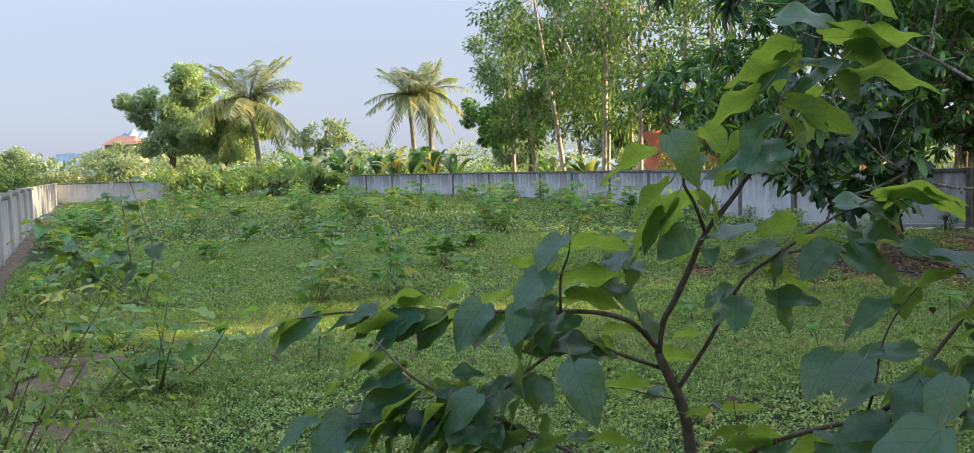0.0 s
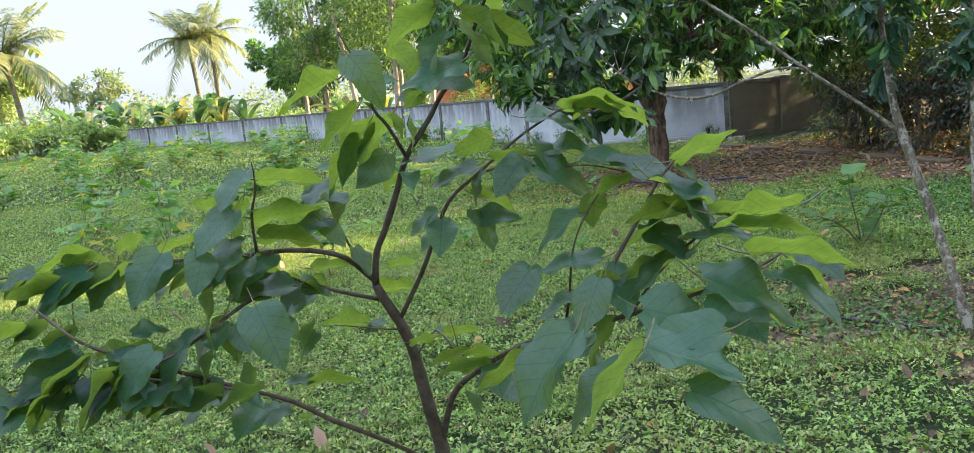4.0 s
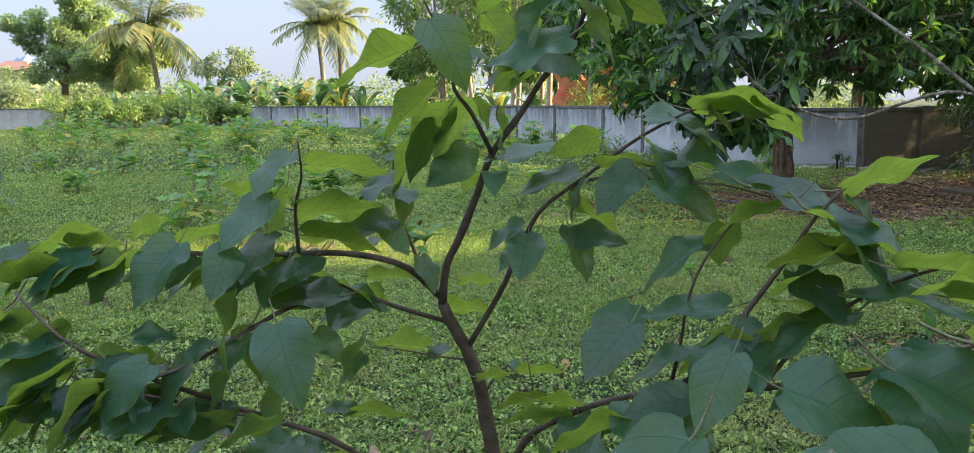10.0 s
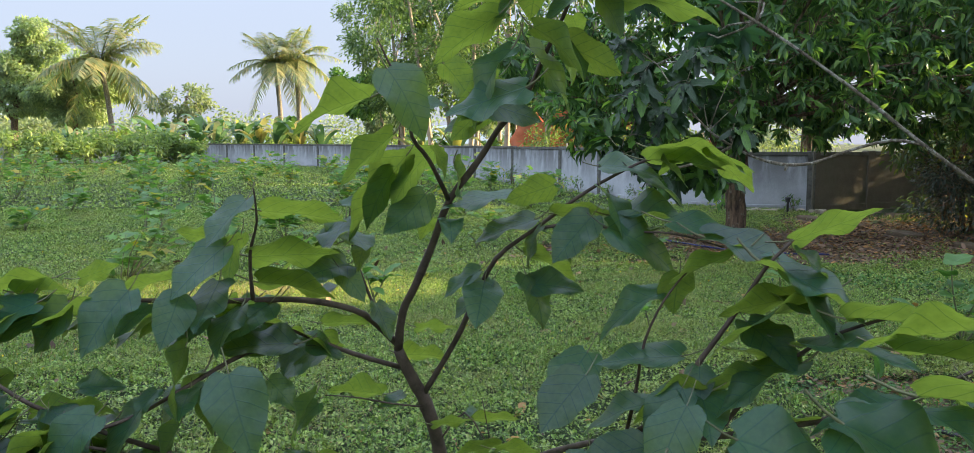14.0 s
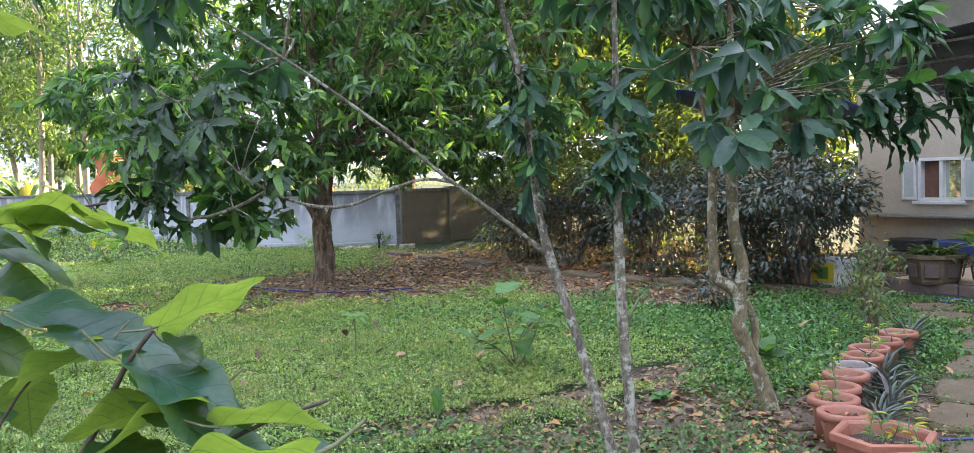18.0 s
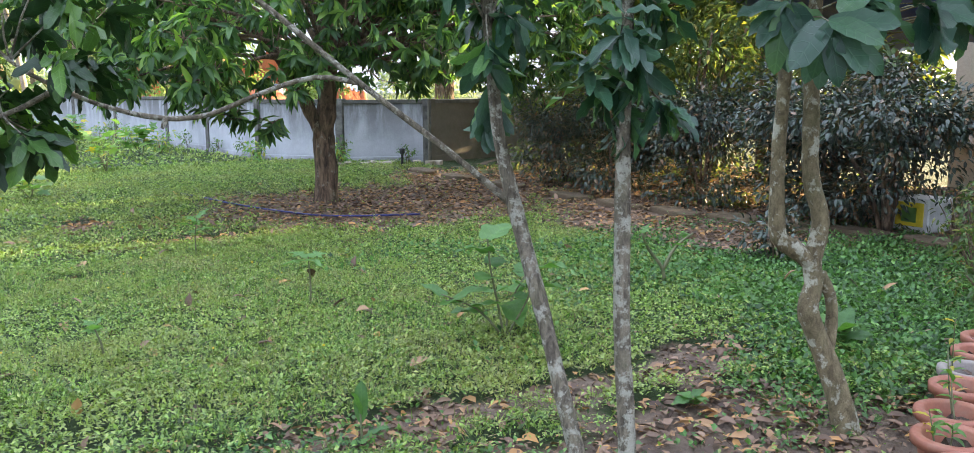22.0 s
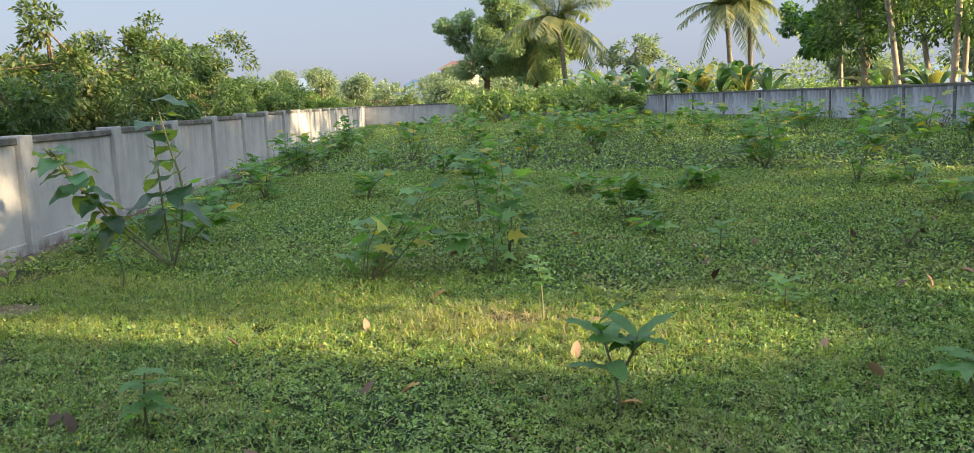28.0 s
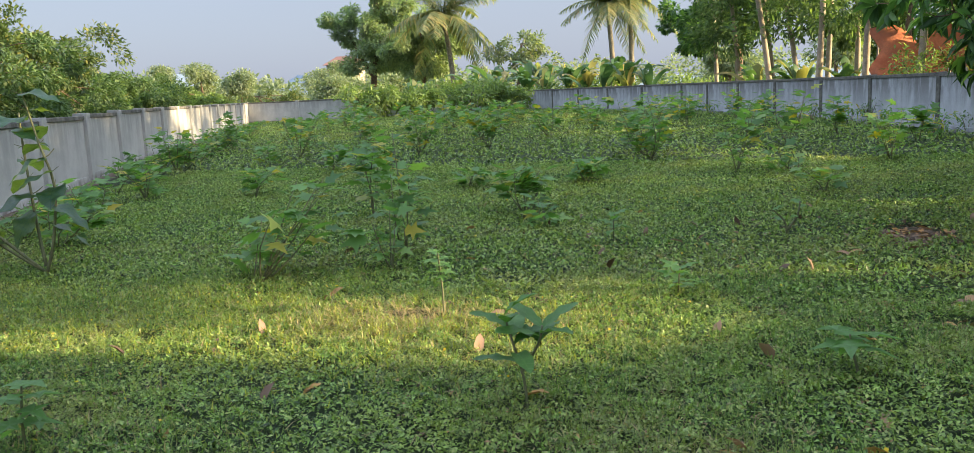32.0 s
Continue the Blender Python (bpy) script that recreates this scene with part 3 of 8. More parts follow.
def run_of_wall(name, label, line, bay, material=WALL, post_material=None, post=0.2, height=WALL_H, proud=0.05):
    """Posts, panels and coping along a line on the ground; every piece is an object of its own."""
    root = group_of(name, label, "wall", kind="structure")
    for (xa, ya), (xb, yb) in zip(line, line[1:]):
        span = math.hypot(xb - xa, yb - ya)
        n = max(1, round(span / bay))
        step, turn = span / n, math.atan2(yb - ya, xb - xa)
        panel, pillar, cap = bmesh.new(), bmesh.new(), bmesh.new()
        box(panel, 0, step, -0.05, 0.05, -0.25, height - 0.05, 0.004)
        box(panel, 0, step, -0.07, 0.07, -0.25, 0.12, 0.006)
        box(pillar, -post / 2, post / 2, -0.05 - proud, 0.05 + proud, -0.3, height + 0.012, 0.008)
        box(cap, 0, step, -0.08, 0.08, height - 0.075, height, 0.008)
        meshes = []
        for nm, bm, mt in (("panel", panel, material), ("post", pillar, post_material or material), ("coping", cap, COPING)):
            me = bpy.data.meshes.new(nm)
            bm.to_mesh(me); bm.free()
            me.materials.append(mt)
            meshes.append((nm, me))
        for k in range(n):
            x, y = xa + (xb - xa) * k / n, ya + (yb - ya) * k / n
            for nm, me in meshes:
                ob = new(nm, me)
                ob.parent = root
                ob.matrix_basis = Matrix.Translation((x, y, float(gz(x, y)))) @ pose(0, 0, 0, 0, random.uniform(-0.25, 0.25) if nm != "post" else 0, math.degrees(turn))
    return root


run_of_wall("wall_left", "pale whitewashed concrete block wall with posts and stained coping", [(-3.2, 3.4), (-25.3, 49.8)], 2.55, WALL_PALE, post=0.26, proud=0.07)
run_of_wall("wall_back", "far whitewashed concrete wall beside overgrown bushes", [(-25.3, 49.8), (-18.8, 50.0), (-9.6, 56.8)], 3.3, WALL_PALE)
run_of_wall("wall_right", "long bluish whitewashed wall with dark mould runs and posts", [(9.4, 16.7), (7.9, 17.35), (6.75, 18.8), (5.95, 24.0), (4.45, 31.0), (0.1, 42.6), (-9.6, 56.8)], 3.2, post=0.16, proud=0.03, post_material=COPING)
run_of_wall("wall_return", "short bare cement return wall with damp stains", [(9.45, 16.72), (11.0, 17.25), (16.5, 18.2)], 1.55, WALL_BARE, post=0.2)
# ---- trees and far plants ----
def crown(blobs, n, spread=0.32, clumps=22, r=None):
    """Leaf places and outward directions in uneven clumps within ellipsoids (x, y, z, rx, ry, rz)."""
    r = r or rng
    at, out, mids = [], [], []
    vol = np.array([b[3] * b[4] * b[5] for b in blobs]) ** 0.67
    for b, share in zip(blobs, vol / vol.sum()):
        k = max(3, int(clumps * share * len(blobs) ** 0.5))
        c, rad = np.array(b[:3]), np.array(b[3:])
        d = ball(k, r)
        mid = c + d * rad * (r.uniform(0.25, 1.0, (k, 1)) ** 0.5)
        mids.append(mid)
        m = max(8, int(n * share))
        pick = r.integers(0, k, m)
        off = ball(m, r) * (r.uniform(0, 1, (m, 1)) ** 0.45) * spread * rad.mean()
        p = mid[pick] + off * np.array([1, 1, 0.75])
        at.append(p)
        out.append(unit(unit(p - c) * 0.7 + off / (spread * rad.mean()) * 0.9))
    return np.concatenate(at), np.concatenate(out), np.concatenate(mids)


def foliage(name, at, out, size, ratio, material, shape=OVAL, droop=0.35, r=None):
    r = r or rng
    n = len(at)
    way = unit(out + ball(n, r) * 0.75 + np.array([0, 0, -droop]))
    up = unit(ball(n, r) * 0.6 + np.array([0, 0, 1.0]) + out * 0.3)
    ln = size * r.uniform(0.6, 1.25, n)
    return leaves(name, at, way, up, ln, ln * ratio, shape, material)


def tree(name, label, category, base, trunk, blobs, n, size, ratio, leaf, bark=BARK, shape=OVAL, limbs=7, group="", droop=0.35, clumps=22, spread=0.32, seed=1, sides=9, wob=0.05):
    """A tree: tapered trunk lines, limbs to the crown's clumps, and a crown of many leaves."""
    r = np.random.default_rng(seed)
    root = group_of(name, label, category, base, group)
    for line in trunk:
        part("trunk", tubes("trunk", [line], bark, sides, wob), None, root)
    at, out, mids = crown(blobs, n, spread, clumps, r)
    tips = [np.array(line[0][-1]) for line in trunk]
    lines = []
    for m in mids[r.permutation(len(mids))[:limbs]]:
        s = min(tips, key=lambda t: np.linalg.norm(t - m))
        rad = trunk[0][1][-1]
        bend = (s + m) / 2 + r.normal(size=3) * 0.08 * np.linalg.norm(m - s)
        lines.append(([s, bend, m], [rad * 0.75, rad * 0.5, rad * 0.18]))
    for k, line in enumerate(lines):
        part("limb", tubes("limb", [line], bark, 6, wob), None, root)
    part("crown", foliage("crown", at, out, size, ratio, leaf, shape, droop, r), None, root, kind="stuff")
    return root


def simple_tree(name, label, category, x, y, h, rad, leaf, bark=BARK_DARK, n=1500, size=0.5, ratio=0.5, trunk_r=0.15, seed=1, low=0.3, group="", z=None, squash=0.8, shape=DIAMOND, clumps=22, spread=0.32):
    r = np.random.default_rng(seed)
    g = float(gz(x, y)) if z is None else z
    blobs = []
    for k in range(5):
        t = r.uniform(0.25, 1)
        s = rad * r.uniform(0.4, 0.65)
        blobs.append((r.normal() * rad * 0.45, r.normal() * rad * 0.45, h * low + (h - s - h * low) * t, s, s, s * squash))
    trunk = [([(0, 0, -0.2), (r.normal() * 0.05 * h, r.normal() * 0.05 * h, h * 0.35), (r.normal() * 0.08 * h, r.normal() * 0.08 * h, h * 0.72)], [trunk_r, trunk_r * 0.75, trunk_r * 0.35])]
    return tree(name, label, category, (x, y, g), trunk, blobs, n, size, ratio, leaf, bark, shape, 5, group, seed=seed, sides=7, clumps=clumps, spread=spread)


# hills on the horizon, with haze painted into their blue
def hill_ridge(name, x0, x1, y, top, seed):
    r = np.random.default_rng(seed)
    n = 60
    xs = np.linspace(x0, x1, n)
    t = np.linspace(0, 1, n)
    h = top * np.clip(np.sin(np.pi * t) ** 0.7 * (0.75 + 0.25 * np.sin(7 * t + seed)) + 0.02 * r.normal(size=n), 0.02, None)
    rows = [np.stack([xs, np.full(n, y + d), -6 + h * f], -1) for d, f in ((-60, 0.0), (0, 0.55), (60, 1.0), (200, 0.0))]
    v = np.concatenate(rows)
    i, j = np.meshgrid(np.arange(3), np.arange(n - 1), indexing="ij")
    a = i * n + j
    tagged(new(name, raw_mesh(name, v, [np.stack([a, a + 1, a + n + 1, a + n], -1).reshape(-1, 4)], HILL, True)), "hazy blue distant hill ridge", "hill", kind="structure")


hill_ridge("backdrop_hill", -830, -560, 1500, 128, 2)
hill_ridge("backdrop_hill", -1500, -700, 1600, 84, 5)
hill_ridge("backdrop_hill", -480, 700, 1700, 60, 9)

# far tree line: one mass nobody could count
far = []
fr = np.random.default_rng(31)
for k in range(46):
    x = -260 + k * 9.4 + fr.normal() * 4
    y = 190 + 40 * fr.random() - 0.25 * abs(x + 60)
    far.append((x, y, 2.5, 7.5, 5, fr.uniform(3.5, 7.0)))
for k in range(16):
    far.append((fr.uniform(-110, -35), fr.uniform(120, 165), 2, 4.0, 4, fr.uniform(2, 4.5)))
# The pale bluish leaf carries the haze in its own colour.
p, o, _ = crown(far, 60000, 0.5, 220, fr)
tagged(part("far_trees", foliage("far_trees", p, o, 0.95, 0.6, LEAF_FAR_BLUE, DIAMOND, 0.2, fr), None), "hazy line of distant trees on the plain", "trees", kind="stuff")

# bright bushes and undergrowth between the back wall and the palms
mid = [(x, 57 + 9 * fr.random() + 0.15 * abs(x + 15), 0.4 + 0.4 * fr.random(), 2.4, 2.0, fr.uniform(0.5, 0.8) + (0.7 if -25 < x < -14 else 0)) for x in np.linspace(-46, -8, 19)]
p, o, _ = crown(mid, 17000, 0.45, 90, fr)
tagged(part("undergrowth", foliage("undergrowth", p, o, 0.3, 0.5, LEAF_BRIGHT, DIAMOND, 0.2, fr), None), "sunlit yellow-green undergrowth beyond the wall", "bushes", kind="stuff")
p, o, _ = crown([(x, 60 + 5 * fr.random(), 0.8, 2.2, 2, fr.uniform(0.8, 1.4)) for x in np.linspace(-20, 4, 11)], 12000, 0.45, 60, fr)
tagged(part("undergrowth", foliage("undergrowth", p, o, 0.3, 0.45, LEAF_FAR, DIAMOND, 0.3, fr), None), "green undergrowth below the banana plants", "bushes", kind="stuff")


def coconut_palm(x, y, z0, h, lean, frond, n, seed, label, mat=LEAF_PALM):
    r = np.random.default_rng(seed)
    root = group_of("coconut_palm", label, "palm tree", (x, y, z0), "palms beyond the wall")
    top = np.array([lean[0], lean[1], h])
    line = [(0, 0, -0.5), (lean[0] * 0.25, lean[1] * 0.25, h * 0.35), (lean[0] * 0.6, lean[1] * 0.6, h * 0.7), tuple(top)]
    part("trunk", tubes("trunk", [(line, [0.3, 0.22, 0.2, 0.18])], BARK, 8, 0.03), None, root)
    for k in range(n):
        base, way, up, ln = [], [], [], []
        a = 2 * math.pi * k / n * 2.4 + r.normal() * 0.2
        rise = 1.45 - 1.75 * (k / n) + r.normal() * 0.12
        t = np.linspace(0.02, 1, 11)
        d = np.array([math.cos(a), math.sin(a)])
        L = frond * r.uniform(0.85, 1.1)
        out_ = L * t * math.cos(rise * 0.75)
        zz = L * (t * math.sin(rise) - (0.2 + 0.6 * k / n) * t * t * (0.9 + 0.3 * r.random()))
        spine = np.stack([top[0] + d[0] * out_, top[1] + d[1] * out_, top[2] + zz], -1)
        rib = part("rib", tubes("rib", [(spine[::2], np.linspace(0.06, 0.012, 6))], LEAF_PALM, 4, 0, 1), None, root)
        tan = unit(np.gradient(spine, axis=0))
        side = np.array([-d[1], d[0], 0])
        tt = np.linspace(0.1, 1, 40)
        sp = np.stack([np.interp(tt, t, spine[:, c]) for c in range(3)], -1)
        tg = np.stack([np.interp(tt, t, tan[:, c]) for c in range(3)], -1)
        for sgn in (-1, 1):
            base.append(sp)
            way.append(unit(tg * 0.55 + side * sgn * 0.75 + np.array([0, 0, -0.38]) + r.normal(size=(40, 3)) * 0.12))
            up.append(np.tile(np.array([0.0, 0, 1]) + side * sgn * -0.4, (40, 1)))
            ln.append(frond * 0.26 * np.sin(np.pi * (0.12 + 0.8 * tt)) + 0.2)
        part("frond", leaves("frond", np.concatenate(base), np.concatenate(way), np.concatenate(up), np.concatenate(ln), 0.085 * frond / 4, BLADE_SHAPE, mat), None, rib)
    return root


coconut_palm(-20.3, 76.4, 1.0, 7.2, (-0.9, 0.2), 5.6, 32, 3, "tall coconut palm with drooping yellow-green fronds")
coconut_palm(-6.3, 75.0, 1.0, 7.2, (-0.5, 0), 3.9, 24, 5, "slender coconut palm beside its twin")
coconut_palm(-5.0, 76.5, 1.0, 7.7, (-0.1, 0), 3.9, 24, 6, "slender coconut palm with yellowed fronds")
# Haze over both spreading trees lies in their paled leaf colour.
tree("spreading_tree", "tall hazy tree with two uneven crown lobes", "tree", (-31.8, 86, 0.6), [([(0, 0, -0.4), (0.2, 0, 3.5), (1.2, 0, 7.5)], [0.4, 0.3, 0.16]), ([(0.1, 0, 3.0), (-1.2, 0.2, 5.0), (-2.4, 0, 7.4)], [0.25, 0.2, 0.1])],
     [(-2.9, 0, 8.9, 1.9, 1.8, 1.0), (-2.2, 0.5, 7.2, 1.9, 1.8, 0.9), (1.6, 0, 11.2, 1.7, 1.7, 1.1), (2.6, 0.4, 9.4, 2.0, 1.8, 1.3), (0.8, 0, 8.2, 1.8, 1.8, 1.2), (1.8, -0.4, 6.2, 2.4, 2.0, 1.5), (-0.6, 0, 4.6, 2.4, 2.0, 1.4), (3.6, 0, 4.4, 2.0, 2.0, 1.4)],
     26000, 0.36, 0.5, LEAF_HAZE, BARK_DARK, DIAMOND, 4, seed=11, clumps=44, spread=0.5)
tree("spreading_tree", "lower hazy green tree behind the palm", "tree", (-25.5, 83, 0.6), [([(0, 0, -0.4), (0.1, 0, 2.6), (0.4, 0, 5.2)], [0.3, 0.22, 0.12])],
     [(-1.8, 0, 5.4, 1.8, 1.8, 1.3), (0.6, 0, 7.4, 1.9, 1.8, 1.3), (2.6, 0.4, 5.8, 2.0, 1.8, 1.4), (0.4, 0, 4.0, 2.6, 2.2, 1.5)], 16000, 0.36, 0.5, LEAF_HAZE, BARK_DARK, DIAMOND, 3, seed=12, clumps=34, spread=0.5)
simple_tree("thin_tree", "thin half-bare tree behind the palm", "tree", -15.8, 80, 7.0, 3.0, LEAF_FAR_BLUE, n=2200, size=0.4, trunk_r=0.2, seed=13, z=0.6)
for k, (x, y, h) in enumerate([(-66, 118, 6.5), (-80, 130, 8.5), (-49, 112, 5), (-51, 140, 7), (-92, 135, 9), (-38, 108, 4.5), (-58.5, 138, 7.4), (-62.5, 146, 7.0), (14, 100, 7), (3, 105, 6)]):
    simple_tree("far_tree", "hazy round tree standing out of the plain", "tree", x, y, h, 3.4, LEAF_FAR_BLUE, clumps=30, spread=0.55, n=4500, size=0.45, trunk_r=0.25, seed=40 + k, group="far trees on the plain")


def banana(x, y, h, seed, n=11):
    r = np.random.default_rng(seed)
    root = group_of("banana_plant", "banana plant with torn arching leaves", "banana plant", (x, y, float(gz(x, y)) - 0.1), "banana plants beyond the wall")
    part("stem", tubes("stem", [([(0, 0, 0), (0.03, 0, h * 0.2), (0, 0.03, h * 0.34)], [0.2, 0.16, 0.12])], STEM_GREEN, 7), None, root)
    v, f = [], []
    for k in range(n):
        a, rise, L = r.uniform(0, 6.28), r.uniform(0.8, 1.5), h * r.uniform(0.6, 0.95)
        t = np.linspace(0, 1, 8)
        d, s = np.array([math.cos(a), math.sin(a), 0]), np.array([-math.sin(a), math.cos(a), 0])
        sp = d * (L * t * math.cos(rise) * 1.2)[:, None] + np.array([0, 0, 1]) * (h * 0.3 + L * (t * math.sin(rise) - 0.42 * t ** 2.6))[:, None]
        w = 0.25 * np.sin(np.pi * np.clip(t * 0.94 + 0.03, 0, 1)) ** 0.6 * h / 3.2
        n0 = sum(len(q) for q in v)
        v.append(np.concatenate([sp - s * w[:, None] - [0, 0, 0.05], sp + [0, 0, 0.04], sp + s * w[:, None] - [0, 0, 0.05]]))
        for q in range(7):
            if r.random() > 0.17:
                f.append((n0 + q, n0 + q + 1, n0 + 8 + q + 1, n0 + 8 + q))
            if r.random() > 0.17:
                f.append((n0 + 8 + q, n0 + 8 + q + 1, n0 + 16 + q + 1, n0 + 16 + q))
    part("leaf", raw_mesh("leaf", np.concatenate(v), [np.array(f)], LEAF_BANANA), None, root, kind="stuff")
    m = 26
    a = r.uniform(0, 6.28, m)
    at = np.stack([0.14 * np.cos(a), 0.14 * np.sin(a), r.uniform(0.2, 0.36, m) * h], -1)
    part("dead_leaf", leaves("dead_leaf", at, np.stack([np.cos(a) * 0.4, np.sin(a) * 0.4, -np.ones(m)], -1), np.stack([np.cos(a), np.sin(a), 0 * a], -1), h * r.uniform(0.16, 0.32, m), 0.14, LONG, STRAW), None, root, "dry hanging brown leaves", kind="stuff")


for k, (x, y, h) in enumerate([(-14.5, 62, 3.6), (-12.6, 60.5, 3.1), (-11, 62.5, 4.0), (-9.4, 60.6, 3.4), (-8, 62, 3.7), (-6.6, 60.3, 3.2), (-5.2, 58.6, 3.8), (-3.6, 57.5, 3.6), (-2.2, 55.5, 3.0), (-16.3, 63, 3.2),
                               (-18.5, 64, 3.0), (-13.6, 64.5, 4.4), (-10.2, 64.5, 4.6), (-7.2, 63.5, 4.2), (-4.4, 60.5, 4.0), (-20.5, 66, 3.2),
                               (4.6, 39.5, 2.6), (5.9, 36.4, 2.4), (9.2, 29.4, 2.3), (10.4, 27.6, 2.2), (3.2, 42.5, 2.7)]):
    banana(x, y, h, 70 + k)

# tall slender trees behind the boundary wall
def tall_tree(x, y, h, lean, seed, rr=0.13, n=4400, bark=BARK_PALE):
    r = np.random.default_rng(seed)
    g = float(gz(x, y))
    top = np.array([lean[0], lean[1], h])
    trunk = [([(0, 0, -0.3), tuple(top * 0.3 + [0.05, 0.1, 0]), tuple(top * 0.62), tuple(top * 0.9)], [rr, rr * 0.85, rr * 0.6, rr * 0.25])]
    if r.random() < 0.7:
        s = top * r.uniform(0.35, 0.5)
        trunk.append(([tuple(s), tuple(s + [r.normal() * 0.5, r.normal() * 0.4, h * 0.15]), tuple(s + [r.normal() * 1.3, r.normal(), h * 0.42])], [rr * 0.5, rr * 0.4, rr * 0.15]))
    blobs = [(top[0] * t + r.normal() * 1.0, top[1] * t + r.normal() * 1.0, h * t, 1.35, 1.35, 0.8) for t in (0.34, 0.43, 0.52, 0.6, 0.68, 0.76, 0.84, 0.92, 1.0)]
    return tree("tall_tree", "tall slender feathery tree with pale trunk behind the wall", "tree", (x, y, g), trunk, blobs, n, 0.27, 0.4, LEAF_TALL, bark, DIAMOND, 9, "tall trees behind the wall", seed=seed, clumps=26, spread=0.55, sides=7)


for k, (x, y, h, lx) in enumerate([(5.2, 44.8, 10.5, -1.7), (4.2, 46.6, 10, -1.1), (6.0, 43, 11, 0.3), (6.9, 41, 11, -0.1), (1.6, 51, 9.5, -0.4), (3.6, 38.6, 10.0, -1.5), (4.9, 36.6, 10.5, 0.4), (6.2, 35, 10.5, 0.2), (7.4, 33, 10, 0.5), (2.6, 46, 9.5, -0.8), (8.4, 30.6, 9.5, 0.6), (9.3, 36, 11, 0.4), (11.4, 33, 11, 0.5)]):
    tall_tree(x, y, h, (lx, 0.3), 100 + k, n=4600 if y > 40 else 2300)
simple_tree("shade_tree", "dense dark tree behind the boundary wall", "tree", 2.6, 54, 7.2, 3.4, LEAF_MANGO, n=10000, size=0.32, trunk_r=0.25, seed=21)
simple_tree("shade_tree", "dense dark tree behind the boundary wall", "tree", 9.5, 46, 7.0, 3.6, LEAF_TALL, n=9000, size=0.32, trunk_r=0.25, seed=22)
# Next two raised and thickened so their crowns shade the left wall.
simple_tree("shade_tree", "leafy tree filling the gap behind the wall corner", "tree", 13.4, 23.5, 10.2, 3.8, LEAF_TALL, n=12000, size=0.36, trunk_r=0.22, seed=23, clumps=34, spread=0.5)
simple_tree("shade_tree", "leafy tree beyond the return wall", "tree", 17.0, 21.5, 11.0, 4.0, LEAF_TALL, n=12000, size=0.4, trunk_r=0.22, seed=24, clumps=34, spread=0.5)
# Added to stop the sun reaching the far part of the left wall.
simple_tree("shade_tree", "tall leafy tree added behind the tarpaulin shelters for its shade", "tree", 15.5, 28.0, 11.5, 4.0, LEAF_TALL, n=9600, size=0.36, trunk_r=0.25, seed=25)
p, o, _ = crown([(x, y, 0.35, 1.2, 1.6, 0.5) for x, y in ((11, 20.5), (9.6, 22.5), (8.6, 25), (8, 27.8), (7.2, 30.5), (6.4, 33.5), (4.8, 37), (3.2, 41), (12.6, 24), (11.2, 27))], 9000, 0.6, 90, fr)
tagged(part("verge_grass", leaves("verge_grass", p * [1, 1, 0.6] + [0, 0, 0.3], unit(o * [0.5, 0.5, 0] + [0, 0, 0.9]), o, 0.5, 0.045, BLADE_SHAPE, LEAF_BRIGHT), None), "tall sunlit grass on the far side of the wall", "grass", kind="stuff")

# orchard beyond the boundary wall
for k in range(26):
    y = 9 + k * 1.75
    x = -1.58 - 0.476 * y - fr.uniform(2.4, 5.0)
    # Farther trees get the paler leaf, so haze sits in the colour.
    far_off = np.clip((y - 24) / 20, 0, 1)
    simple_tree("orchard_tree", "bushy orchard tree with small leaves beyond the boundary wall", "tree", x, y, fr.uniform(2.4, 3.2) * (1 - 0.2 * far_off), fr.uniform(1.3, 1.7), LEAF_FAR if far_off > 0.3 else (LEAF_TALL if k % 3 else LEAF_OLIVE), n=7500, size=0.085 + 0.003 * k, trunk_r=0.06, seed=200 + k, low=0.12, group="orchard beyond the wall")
for k, (x, y, h) in enumerate([(-14.5, 20, 3.9), (-16.5, 24.5, 4.2), (-12.5, 15.5, 4.0), (-33, 52, 2.3), (-30, 54, 2.1), (-27, 55, 2.2)]):
    simple_tree("orchard_tree", "taller thin-leaved tree behind the boundary wall", "tree", x, y, h, 1.9, LEAF_OLIVE, n=5200, size=0.13, trunk_r=0.08, seed=240 + k, low=0.2, group="orchard beyond the wall")

# far house with a red roof
house = group_of("far_house", "pale distant house with red hipped roof", "house", (-78.5, 186, 3.2))
part("wall", box(bmesh.new(), -2.9, 2.9, -4, 4, -5, 6.0), PLASTER, house)
bm = bmesh.new()
lo = [bm.verts.new(v) for v in ((-3.5, -5, 6.0), (3.5, -5, 6.0), (3.5, 5, 6.0), (-3.5, 5, 6.0))]
hi = [bm.verts.new(v) for v in ((-2.0, 0, 8.0), (2.2, 0, 8.0))]
for f in ((lo[0], lo[1], hi[1], hi[0]), (lo[1], lo[2], hi[1]), (lo[2], lo[3], hi[0], hi[1]), (lo[3], lo[0], hi[0]), tuple(reversed(lo))):
    bm.faces.new(f)
part("roof", bm, ROOF, house, "red tiled roof")
for x in (-1.7, 0, 1.7):
    part("window", box(bmesh.new(), x - 0.45, x + 0.45, -4.06, -3.98, 3.4, 5.0), GLASS_DARK, house)
